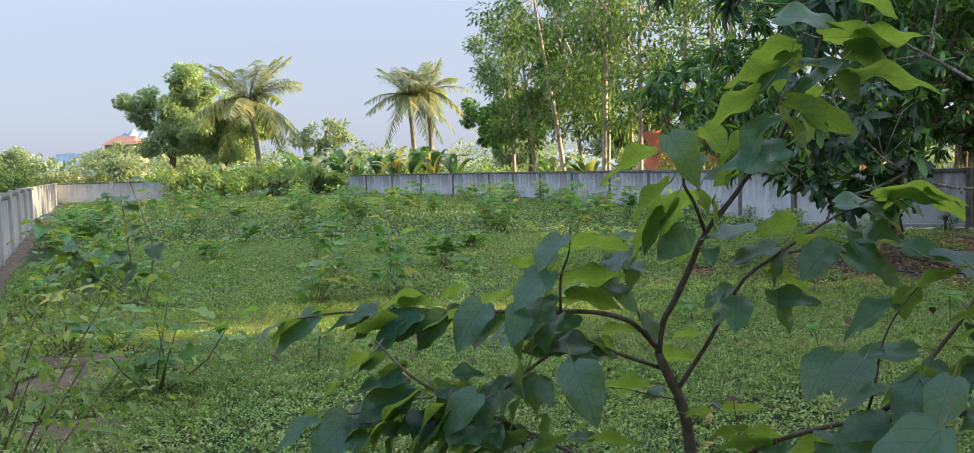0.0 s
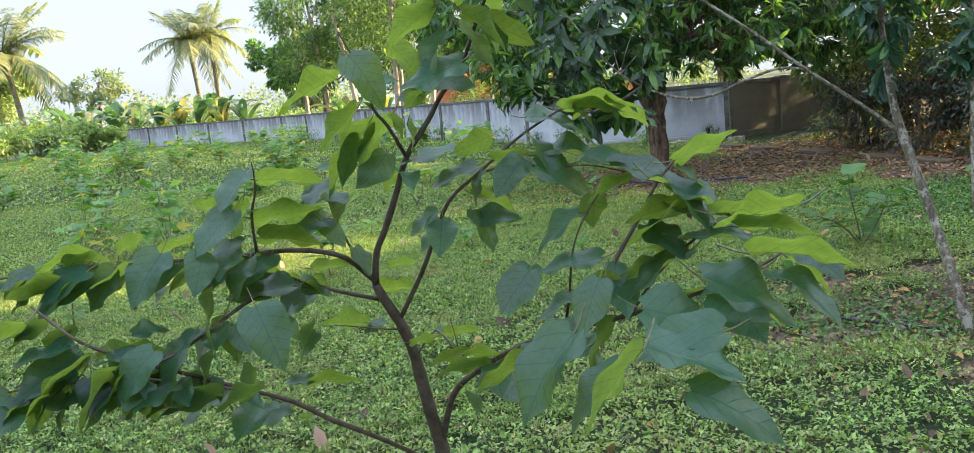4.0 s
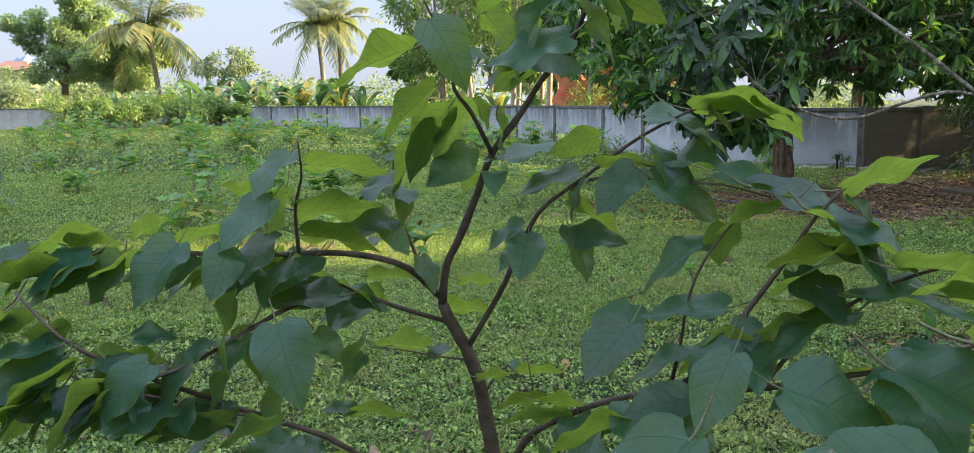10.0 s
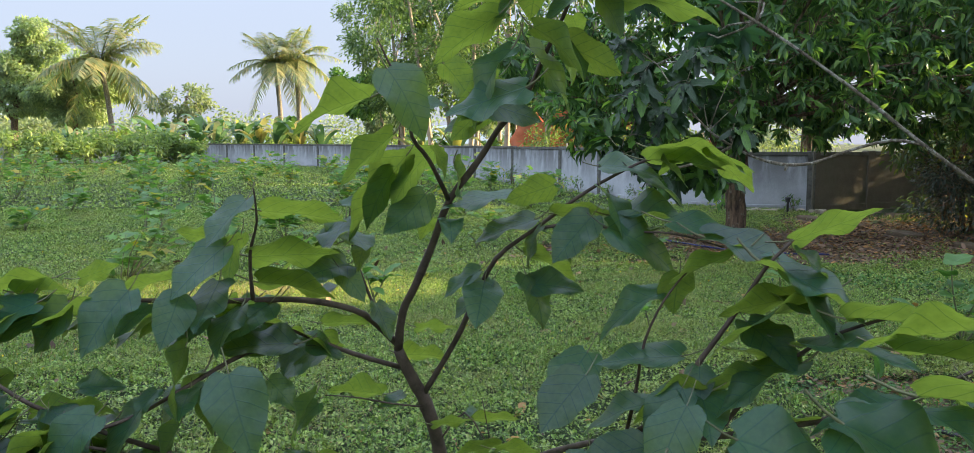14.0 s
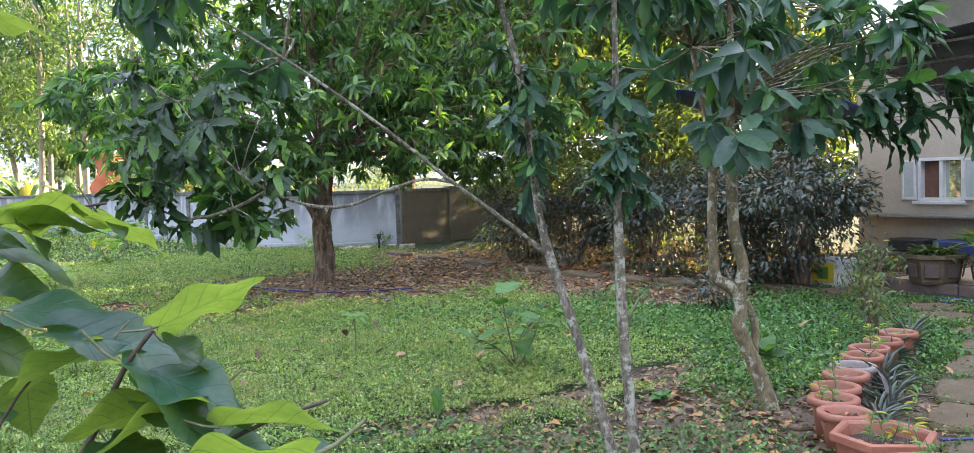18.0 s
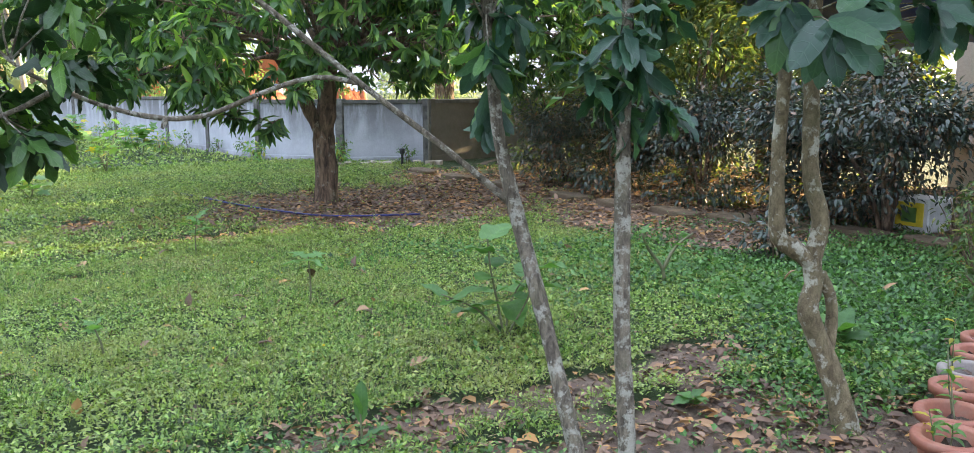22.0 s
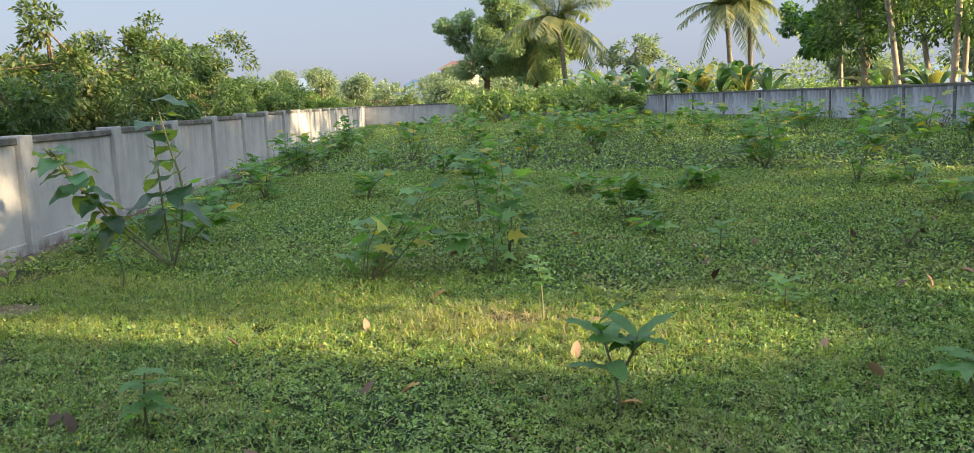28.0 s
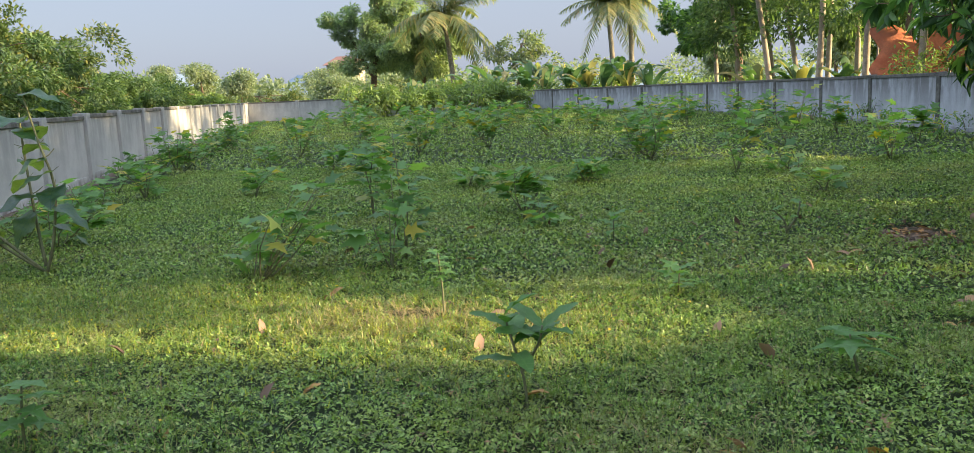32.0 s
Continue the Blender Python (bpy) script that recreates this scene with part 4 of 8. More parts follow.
# ---- trees of the garden ----
def rosettes(hubs, ways, size, ratio, per=10, r=None, droop=0.55):
    """Whorls of long leaves at twig ends: bases, directions, tops, lengths."""
    r = r or rng
    at, way, up, ln = [], [], [], []
    for h, w in zip(hubs, ways):
        w = unit(np.asarray(w, float))
        s = unit(np.cross(w, [0.3, 0.1, 0.94]) + 1e-6)
        t = np.cross(w, s)
        n = per + int(r.integers(-2, 3))
        a = np.arange(n) * 2.4 + r.uniform(0, 6)
        open_ = r.uniform(0.5, 1.3, n)
        d = w[None] * np.cos(open_)[:, None] + (s[None] * np.cos(a)[:, None] + t[None] * np.sin(a)[:, None]) * np.sin(open_)[:, None]
        d = unit(d + np.array([0, 0, -droop]) * r.uniform(0.4, 1.4, (n, 1)))
        at.append(h - w * r.uniform(0, 0.09, (n, 1)))
        way.append(d)
        up.append(unit(np.tile(w, (n, 1)) + np.array([0, 0, 0.6]) + r.normal(size=(n, 3)) * 0.2))
        ln.append(size * r.uniform(0.65, 1.15, n))
    ln = np.concatenate(ln)
    return np.concatenate(at), np.concatenate(way), np.concatenate(up), ln, ln * ratio


def long_leaf(material, seed, curl, wave):
    """A long wavy-edged leaf one unit long and one wide, to be scaled."""
    r = np.random.default_rng(seed)
    t = np.array([0, 0.06, 0.18, 0.34, 0.5, 0.66, 0.82, 0.93, 1.0])
    w = np.array([0.03, 0.18, 0.38, 0.47, 0.5, 0.49, 0.42, 0.25, 0.0])
    verts = [(x, c * ww, 0.1 * abs(c) * ww + (wave * math.sin(x * 16 + seed + 2 * c) * ww if c else 0) - curl * x * x) for x, ww in zip(t, w) for c in (-1, 0, 1)]
    me = bpy.data.meshes.new("leaf")
    me.from_pydata(verts, [], [(a * 3 + b, a * 3 + 3 + b, a * 3 + 4 + b, a * 3 + 1 + b) for a in range(8) for b in range(2)])
    me.materials.append(material)
    uv = me.uv_layers.new(name="leaf")
    for poly in me.polygons:
        poly.use_smooth = True
        for li in poly.loop_indices:
            v = me.vertices[me.loops[li].vertex_index].co
            uv.data[li].uv = (v.x, v.y * 0.4)
    return me


BIG_MANGO = [long_leaf(LEAF_MANGO_BIG, k, c, w) for k, (c, w) in enumerate([(0.2, 0.18), (0.35, 0.26), (0.1, 0.22), (0.28, 0.1)])]
BIG_LONGAN = [long_leaf(LEAF_LONGAN_BIG, k + 9, c, w) for k, (c, w) in enumerate([(0.2, 0.1), (0.35, 0.16), (0.1, 0.12), (0.28, 0.05)])]


def single_spray(root, twig_from, hubs, shapes, size, ratio, bark, per, r, thick=0.006, droop=0.55):
    """As spray(), with every twig and every leaf an object of its own."""
    src = np.asarray(twig_from, float)
    for h in np.asarray(hubs, float):
        s = src[np.argmin(np.linalg.norm(src - h, axis=1) + 0.3 * np.maximum(src[:, 2] - h[2], 0))]
        mid = (s + h) / 2 + r.normal(size=3) * 0.03 + np.array([0, 0, 0.03])
        twig = part("twig", tubes("twig", [([s, mid, h], [thick, thick * 0.7, thick * 0.4])], bark, 5, 0.03, 2), None, root)
        for b, w, u, ln, wd in zip(*rosettes([h], [unit(h - mid + np.array([0, 0, 0.02]))], size, ratio, per, r, droop)):
            y = unit(np.cross(u, w))
            z = np.cross(w, y)
            ob = new("leaf", shapes[int(r.integers(0, len(shapes)))])
            ob.parent = twig
            ob.matrix_basis = Matrix(((w[0] * ln, y[0] * wd, z[0] * ln, b[0]), (w[1] * ln, y[1] * wd, z[1] * ln, b[1]), (w[2] * ln, y[2] * wd, z[2] * ln, b[2]), (0, 0, 0, 1)))


def spray(root, twig_from, hubs, mat, size, ratio, bark, per, r, thick=0.012, droop=0.55, label=""):
    """Twigs from the given points to the hubs, each with its whorl of leaves."""
    lines, ways = [], []
    src = np.asarray(twig_from, float)
    for h in hubs:
        s = src[np.argmin(np.linalg.norm(src - h, axis=1) + 0.3 * np.maximum(src[:, 2] - h[2], 0))]
        mid = (s + h) / 2 + r.normal(size=3) * 0.05 + np.array([0, 0, 0.04])
        lines.append(([s, mid, h], [thick, thick * 0.7, thick * 0.4]))
        ways.append(unit(h - mid + np.array([0, 0, 0.02])))
    part("twig", tubes("twig", lines, bark, 5, 0.03, 2), None, root, kind="stuff")
    part("foliage", leaves("foliage", *rosettes(hubs, ways, size, ratio, per, r, droop), LONG, mat), None, root, label, kind="stuff")


# large mango tree on the lawn before the wall corner
r1 = np.random.default_rng(301)
mango = group_of("mango_tree", "large dark-leaved mango tree rising from leaf litter", "tree", (5.78, 12.3, float(gz(5.78, 12.3))))
part("trunk", tubes("trunk", [([(0, 0, -0.1), (0.02, 0, 0.25), (0.0, 0.02, 0.8), (0.03, 0, 1.1), (0.1, 0.05, 1.5), (0.15, 0, 2.3)], [0.17, 0.14, 0.125, 0.13, 0.11, 0.08]),
                              ([(-0.02, 0, 0.85), (-0.16, 0, 1.15), (-0.4, -0.05, 1.6), (-0.9, -0.2, 2.2)], [0.09, 0.085, 0.07, 0.045])], BARK_DARK, 14, 0.09), None, mango)
mb = [(-2.0, -1.2, 1.9, 1.2, 0.9, 0.6), (3.3, -0.2, 3.4, 1.3, 1.6, 1.2), (2.6, -1.2, 2.2, 1.2, 0.9, 0.6), (-1.5, -0.9, 2.1, 1.3, 1.2, 0.7), (0.2, -1.3, 2.25, 1.6, 1.0, 0.75), (1.7, -0.8, 2.3, 1.4, 1.2, 0.8), (-0.6, 0.6, 3.0, 2.0, 1.8, 1.1), (1.2, 0.6, 3.1, 1.9, 1.7, 1.1), (0.2, -0.2, 4.1, 2.0, 1.9, 1.2), (-2.3, 0.2, 2.6, 1.2, 1.2, 0.8), (-1.0, -1.2, 1.35, 0.55, 0.5, 0.4), (2.7, 0.3, 2.6, 1.1, 1.2, 0.9), (0, 0, 5.0, 1.4, 1.4, 0.9), (1.9, 0.3, 1.85, 1.0, 0.8, 0.42), (3.3, 0.1, 2.0, 1.1, 1.0, 0.5), (-0.9, -0.4, 1.75, 0.8, 0.7, 0.35)]
p, o, mids = crown(mb, 2100, 0.42, 120, r1)
limb_lines = [([(0.12, 0.03, 1.7), (np.array((0.12, 0.03, 1.7)) + m) / 2 + [0, 0, 0.2], m], [0.035, 0.022, 0.009]) for m in mids[::10]]
for line in limb_lines:
    part("limb", tubes("limb", [line], BARK_DARK, 6, 0.05), None, mango)
src = np.concatenate([np.array(l[0]) for l in limb_lines] + [mids])
spray(mango, src, p, LEAF_MANGO, 0.2, 0.3, BARK_DARK, 12, r1, 0.006, 0.7)

# two-stemmed tree: a leaning stem with a long side limb and an upright stem
fork = group_of("forked_tree", "young two-stemmed tree with grey bark and a long bare side limb", "tree", (0, 0, 0))
part("leaning_stem", tubes("leaning_stem", [([(3.60, 3.70, -0.05), (3.55, 3.76, 0.26), (3.54, 3.92, 0.63), (3.55, 4.14, 1.03), (3.5, 4.17, 1.3), (3.49, 4.2, 1.6), (3.46, 4.25, 2.0), (3.35, 4.4, 2.7), (3.2, 4.6, 3.3)], [0.0336, 0.0252, 0.0235, 0.0260, 0.0210, 0.0202, 0.0185, 0.0134, 0.0084])], BARK, 10, 0.06), None, fork)
part("upright_stem", tubes("upright_stem", [([(3.66, 3.66, -0.05), (3.68, 3.72, 0.35), (3.7, 3.78, 0.75), (3.74, 3.84, 1.23), (3.76, 3.86, 1.45), (3.8, 3.9, 1.75), (3.85, 3.95, 2.4), (3.9, 4.0, 3.1)], [0.0353, 0.0260, 0.0252, 0.0227, 0.0210, 0.0185, 0.0134, 0.0084])], BARK, 10, 0.07), None, fork)
part("side_limb", tubes("side_limb", [([(3.55, 4.15, 1.04), (3.36, 4.24, 1.22), (3.12, 4.36, 1.43), (2.8, 4.5, 1.72), (2.4, 4.7, 2.05), (1.95, 5.0, 2.4)], [0.014, 0.0105, 0.0095, 0.0085, 0.0075, 0.004])], BARK, 9, 0.06), None, fork, "bare grey side limb")
part("drooping_branch", tubes("drooping_branch", [([(3.12, 4.36, 1.43), (3.0, 4.44, 1.45), (2.86, 4.56, 1.40), (2.72, 4.66, 1.335), (2.59, 4.72, 1.325), (2.44, 4.74, 1.36), (2.3, 4.72, 1.42), (2.18, 4.74, 1.5), (2.05, 4.8, 1.66), (1.95, 4.9, 1.85)], [0.0085, 0.0075, 0.0078, 0.0078, 0.0088, 0.0074, 0.007, 0.006, 0.005, 0.003]),
                                                     ([(2.3, 4.72, 1.42), (2.15, 4.77, 1.34), (1.95, 4.8, 1.3), (1.75, 4.8, 1.38)], [0.009, 0.008, 0.006, 0.004]),
                                                     ([(2.6, 4.715, 1.325), (2.585, 4.70, 1.295)], [0.012, 0.006])], BARK, 8, 0.06), None, fork)
r2 = np.random.default_rng(302)
single_spray(fork, [(2.3, 4.72, 1.42), (2.18, 4.74, 1.5), (2.05, 4.8, 1.66), (1.95, 4.9, 1.85), (1.95, 4.8, 1.3), (1.75, 4.8, 1.38), (2.15, 4.77, 1.34)],
      np.array([(2.28, 4.95, 1.33), (2.12, 5.02, 1.4), (2.38, 4.82, 1.5), (2.2, 4.6, 1.28), (1.75, 4.8, 1.42), (1.7, 4.95, 1.48), (1.76, 4.66, 1.38), (1.8, 4.7, 1.48), (1.92, 4.8, 1.32), (2.1, 5.05, 1.24), (2.2, 5.1, 1.3), (2.25, 4.95, 1.27), (1.9, 4.6, 1.6), (2.02, 4.75, 1.75), (2.25, 4.85, 1.62), (2.1, 4.95, 1.85), (1.85, 4.8, 1.8), (2.3, 5.0, 1.75), (1.75, 4.55, 1.72), (2.35, 4.65, 1.7), (2.45, 4.95, 1.5), (2.5, 5.05, 1.7), (2.15, 5.15, 1.25), (2.3, 4.6, 1.5), (1.85, 4.85, 1.6), (1.75, 4.7, 1.68), (2.05, 4.6, 1.9), (2.3, 4.9, 1.95), (1.95, 4.5, 1.72), (2.45, 4.75, 1.85), (1.7, 4.7, 1.95), (2.18, 4.85, 1.42)]),
      BIG_MANGO, 0.145, 0.275, BARK, 13, r2, 0.004, 0.85)
high = [(2.2, 4.9, 2.35, 0.9, 0.6, 0.35), (2.9, 4.7, 2.6, 0.8, 0.6, 0.4), (3.4, 4.5, 2.9, 0.7, 0.7, 0.6), (3.9, 4.1, 2.6, 0.7, 0.6, 0.5), (1.5, 5.2, 2.5, 0.6, 0.5, 0.35), (4.4, 4.3, 2.4, 0.5, 0.5, 0.4)]
p, o, mids = crown(high, 90, 0.4, 16, r2)
spray(fork, [(3.46, 4.25, 2.0), (3.35, 4.4, 2.7), (3.2, 4.6, 3.3), (3.85, 3.95, 2.4), (2.4, 4.7, 2.05), (1.95, 5.0, 2.4), (3.9, 4.0, 3.1), (2.8, 4.5, 1.72)], p, LEAF_BLUEISH, 0.19, 0.28, BARK, 11, r2, 0.008, 0.7)
near_hubs = np.array([(3.74, 3.78, 1.46), (3.72, 3.9, 1.4), (3.8, 3.72, 1.36), (3.62, 3.86, 1.5), (3.84, 3.92, 1.55), (3.52, 4.1, 1.62), (3.42, 4.08, 1.5), (3.5, 4.28, 1.68), (3.36, 4.2, 1.78), (3.6, 4.02, 1.95), (3.8, 4.0, 1.95), (3.7, 3.8, 1.85), (3.9, 3.85, 1.75), (3.4, 4.35, 2.1), (3.55, 4.3, 1.35), (3.66, 3.74, 1.62), (3.84, 3.8, 1.64), (3.46, 4.14, 1.86), (3.6, 4.16, 1.78), (3.74, 3.92, 1.78), (3.86, 4.02, 1.86), (3.52, 4.26, 1.98), (3.78, 3.84, 1.28)])
single_spray(fork, [(3.76, 3.86, 1.45), (3.8, 3.9, 1.75), (3.49, 4.2, 1.6), (3.46, 4.25, 2.0)], near_hubs, BIG_LONGAN, 0.15, 0.29, BARK, 15, r2, 0.005, 0.7)

# tree with a kinked trunk
kink = group_of("kinked_tree", "young tree with kinked mossy trunk splitting in two", "tree", (0, 0, 0))
part("trunk", tubes("trunk", [([(5.12, 4.02, -0.08), (5.11, 4.04, 0.05), (5.08, 4.1, 0.25), (5.04, 4.15, 0.4), (5.01, 4.17, 0.5), (5.05, 4.18, 0.6), (5.06, 4.2, 0.7), (5.1, 4.2, 0.86), (5.07, 4.24, 1.05), (5.08, 4.26, 1.3), (5.11, 4.3, 1.6), (5.16, 4.33, 1.9), (5.25, 4.4, 2.5), (5.3, 4.5, 3.1)], [0.0637, 0.0546, 0.0473, 0.0425, 0.0437, 0.0376, 0.0389, 0.0374, 0.0354, 0.0340, 0.0306, 0.0272, 0.0170, 0.0082])], BARK_MOSS, 14, 0.03), None, kink)
part("second_stem", tubes("second_stem", [([(5.06, 4.2, 0.68), (5.0, 4.23, 0.74), (4.93, 4.27, 0.8), (4.93, 4.29, 0.95), (4.95, 4.31, 1.2), (4.98, 4.33, 1.6), (4.9, 4.4, 2.2), (4.8, 4.5, 2.8)], [0.0370, 0.0370, 0.0355, 0.0311, 0.0296, 0.0266, 0.0185, 0.0089])], BARK_MOSS, 10, 0.06), None, kink)
part("side_strand", tubes("side_strand", [([(5.08, 4.12, 0.3), (5.13, 4.14, 0.42), (5.12, 4.15, 0.55), (5.07, 4.17, 0.64)], [0.0296, 0.0266, 0.0244, 0.0296])], BARK_MOSS, 9, 0.06), None, kink)
r3 = np.random.default_rng(303)
hubs = np.concatenate([np.array([(4.75, 3.95, 1.62), (4.6, 4.0, 1.72), (4.85, 3.85, 1.75), (4.45, 3.7, 1.62), (5.0, 3.7, 1.7), (5.25, 3.75, 1.75), (5.5, 3.6, 1.7), (5.6, 3.45, 1.62), (5.35, 3.5, 1.85), (5.75, 3.5, 1.8), (5.9, 3.3, 1.9), (5.28, 3.72, 1.86), (5.36, 3.61, 1.72), (5.57, 3.55, 1.84), (5.67, 3.46, 1.92), (5.72, 3.36, 1.74), (5.79, 3.16, 1.82), (5.77, 3.15, 1.7), (5.53, 3.57, 1.74), (5.84, 3.27, 1.94), (5.88, 3.06, 1.78), (4.95, 3.85, 1.9)]),
                       crown([(5.0, 4.0, 2.2, 0.8, 0.7, 0.4), (5.5, 3.7, 2.25, 0.7, 0.6, 0.4), (4.6, 4.4, 2.4, 0.7, 0.6, 0.4), (5.2, 4.8, 2.4, 0.6, 0.6, 0.4), (6.3, 4.3, 2.45, 0.8, 0.6, 0.45), (6.9, 5.2, 2.6, 0.8, 0.7, 0.5), (6.0, 5.4, 2.6, 0.7, 0.6, 0.45)], 86, 0.5, 26, r3)[0]])
single_spray(kink, [(5.11, 4.3, 1.6), (5.16, 4.33, 1.9), (4.98, 4.33, 1.6)], hubs[:22], BIG_LONGAN, 0.23, 0.34, BARK_MOSS, 11, r3, 0.005, 0.8)
spray(kink, [(5.08, 4.26, 1.3), (5.11, 4.3, 1.6), (5.16, 4.33, 1.9), (4.98, 4.33, 1.6), (4.9, 4.4, 2.2), (5.25, 4.4, 2.5)], hubs[22:], LEAF_BLUEISH, 0.23, 0.3, BARK_MOSS, 10, r3, 0.009, 0.8, "large bluish green hanging leaves")

# double-trunk tree before the platform
dbl = group_of("double_trunk_tree", "rough dark double-trunked tree before the platform", "tree", (9.95, 2.93, 0))
part("trunk", tubes("trunk", [([(0, 0, -0.1), (0.02, 0.05, 0.3), (0.06, 0.12, 0.9), (0.18, 0.12, 1.5), (0.3, 0.12, 2.2), (0.3, 0.2, 3.2)], [0.16, 0.11, 0.09, 0.085, 0.08, 0.06])], BARK_DARK, 12, 0.1), None, dbl)
part("trunk", tubes("trunk", [([(0.12, -0.14, -0.1), (0.2, -0.14, 0.3), (0.3, -0.18, 0.9), (0.5, -0.28, 1.5), (0.62, -0.32, 2.2), (0.8, -0.4, 3.2)], [0.14, 0.1, 0.085, 0.085, 0.08, 0.06])], BARK_DARK, 12, 0.1), None, dbl)
r4 = np.random.default_rng(304)
hubs = np.concatenate([np.array([(-0.35, 0.5, 1.75), (-0.2, 0.35, 1.85), (-0.3, 0.2, 1.95), (-0.1, -0.05, 1.9), (0.2, -0.5, 1.7), (0.1, -0.6, 1.85), (-0.4, 0.65, 2.0)]), crown([(0.1, 0.2, 2.7, 1.0, 1.1, 0.4), (0.5, -0.6, 2.6, 0.9, 1.0, 0.4)], 60, 0.5, 14, r4)[0]])
spray(dbl, [(0.18, 0.12, 1.5), (0.3, 0.12, 2.2), (0.5, -0.28, 1.5), (0.62, -0.32, 2.2), (0.3, 0.2, 3.2)], hubs, LEAF_MANGO, 0.2, 0.26, BARK_DARK, 10, r4, 0.01, 0.5)


# dark shrubs behind the stone edging
def shrub(name, label, x, y, h, w, leaf, n, size, ratio, seed, stems=5, bark=BARK_DARK, shape=OVAL, group="", low=0.35, z=0.0, thick=1.0):
    r = np.random.default_rng(seed)
    root = group_of(name, label, "shrub", (x, y, float(gz(x, y)) + z), group)
    lines, tips = [], []
    for k in range(stems):
        a, lean = r.uniform(0, 6.28), r.uniform(0.15, 0.5) * w
        tip = np.array([math.cos(a) * lean, math.sin(a) * lean, h * r.uniform(0.55, 0.85)])
        lines.append(([(0.03 * math.cos(a), 0.03 * math.sin(a), -0.05), tip * [0.35, 0.35, 0.5], tip], [0.018 * h * thick, 0.013 * h * thick, 0.006 * h * thick]))
        tips.append(tip)
    for line in lines:
        part("stem", tubes("stem", [line], bark, 6, 0.05), None, root)
    blobs = [(t[0], t[1], t[2] * r.uniform(0.8, 1.05), w * 0.3, w * 0.3, h * 0.2) for t in tips] + [(0, 0, h * (low + 0.2), w * 0.4, w * 0.4, h * 0.28)]
    if low < 0.4:
        blobs.append((0, 0, h * 0.24, w * 0.42, w * 0.42, h * 0.2))
    at, out, _ = crown(blobs, n, 0.5, 26, r)
    part("foliage", foliage("foliage", at, out, size, ratio, leaf, shape, 0.3, r), None, root, kind="stuff")
    return root


shrub("dark_shrub", "dense dark purple-green shrub behind the stone edging", 9.8, 9.7, 1.55, 2.0, LEAF_DARK, 6840, 0.075, 0.5, 311, 6, group="dark shrubs", low=0.3)
shrub("dark_shrub", "dense dark shrub with shiny leaves behind the edging", 9.9, 8.0, 1.8, 2.0, LEAF_DARK, 8740, 0.075, 0.5, 312, 6, group="dark shrubs", low=0.3)
shrub("dark_shrub", "dense dark shrub beside the platform", 9.75, 7.1, 1.75, 1.9, LEAF_DARK, 6840, 0.075, 0.5, 313, 6, group="dark shrubs", low=0.3)
shrub("dark_shrub", "dark spreading shrub near the wall return", 9.9, 12.8, 1.3, 1.8, LEAF_DARK, 6080, 0.075, 0.5, 314, 6, group="dark shrubs", low=0.3)
shrub("dark_shrub", "dark shrub with reddish leaves near the litter", 9.6, 11.2, 1.4, 1.7, LEAF_DARK, 5700, 0.075, 0.5, 315, 6, group="dark shrubs", low=0.3)
shrub("small_shrub", "low grey-green shrub at the lawn edge", 7.6, 6.6, 0.42, 0.5, LEAF_DARK, 420, 0.06, 0.5, 316, 5)
shrub("croton_shrub", "yellow-green variegated shrub beyond the path end", 10.6, 14.2, 2.6, 2.0, LEAF_OLIVE, 2200, 0.15, 0.4, 317, 6)
shrub("croton_shrub", "bright yellow-flecked shrub behind the dark ones", 11.2, 11.4, 2.9, 2.2, LEAF_OLIVE, 1600, 0.16, 0.4, 318, 6)
shrub("croton_shrub", "olive shrub behind the dark ones", 11.6, 9.2, 2.9, 2.0, LEAF_OLIVE, 2200, 0.15, 0.4, 319, 6)
shrub("croton_shrub", "tall leafy shrub behind the edging", 12.8, 13.0, 3.6, 2.6, LEAF_OLIVE, 2600, 0.18, 0.45, 320, 6)
shrub("croton_shrub", "olive hedge shrub along the return wall", 12.6, 16.0, 2.4, 2.4, LEAF_OLIVE, 2200, 0.16, 0.4, 321, 6)
# Added to keep the sun off the return wall.
simple_tree("garden_tree", "leafy tree shading the return wall", "tree", 15.6, 15.6, 4.6, 2.0, LEAF_OLIVE, n=2600, size=0.26, trunk_r=0.1, seed=333, low=0.12)
simple_tree("garden_tree", "leafy tree beside the house end", "tree", 15.6, 11.7, 6.4, 2.2, LEAF_OLIVE, n=4200, size=0.24, trunk_r=0.1, seed=335, low=0.08)
# Added and made taller to block sun from the return wall.
simple_tree("garden_tree", "leafy tree added at the garden corner to shade the return wall", "tree", 17.8, 16.6, 7.6, 2.4, LEAF_TALL, n=7600, size=0.26, trunk_r=0.12, seed=334, low=0.06)
# Next two raised above view so their crowns shade the left wall.
simple_tree("garden_tree", "leafy tree behind the shrubs", "tree", 12.6, 11.3, 9.4, 2.6, LEAF_OLIVE, n=8200, size=0.24, trunk_r=0.1, seed=331, low=0.35, clumps=34, spread=0.5)
simple_tree("garden_tree", "leafy tree behind the shrubs near the house", "tree", 12.4, 14.8, 9.6, 3.0, LEAF_OLIVE, n=9000, size=0.24, trunk_r=0.1, seed=332, low=0.35, clumps=34, spread=0.5)
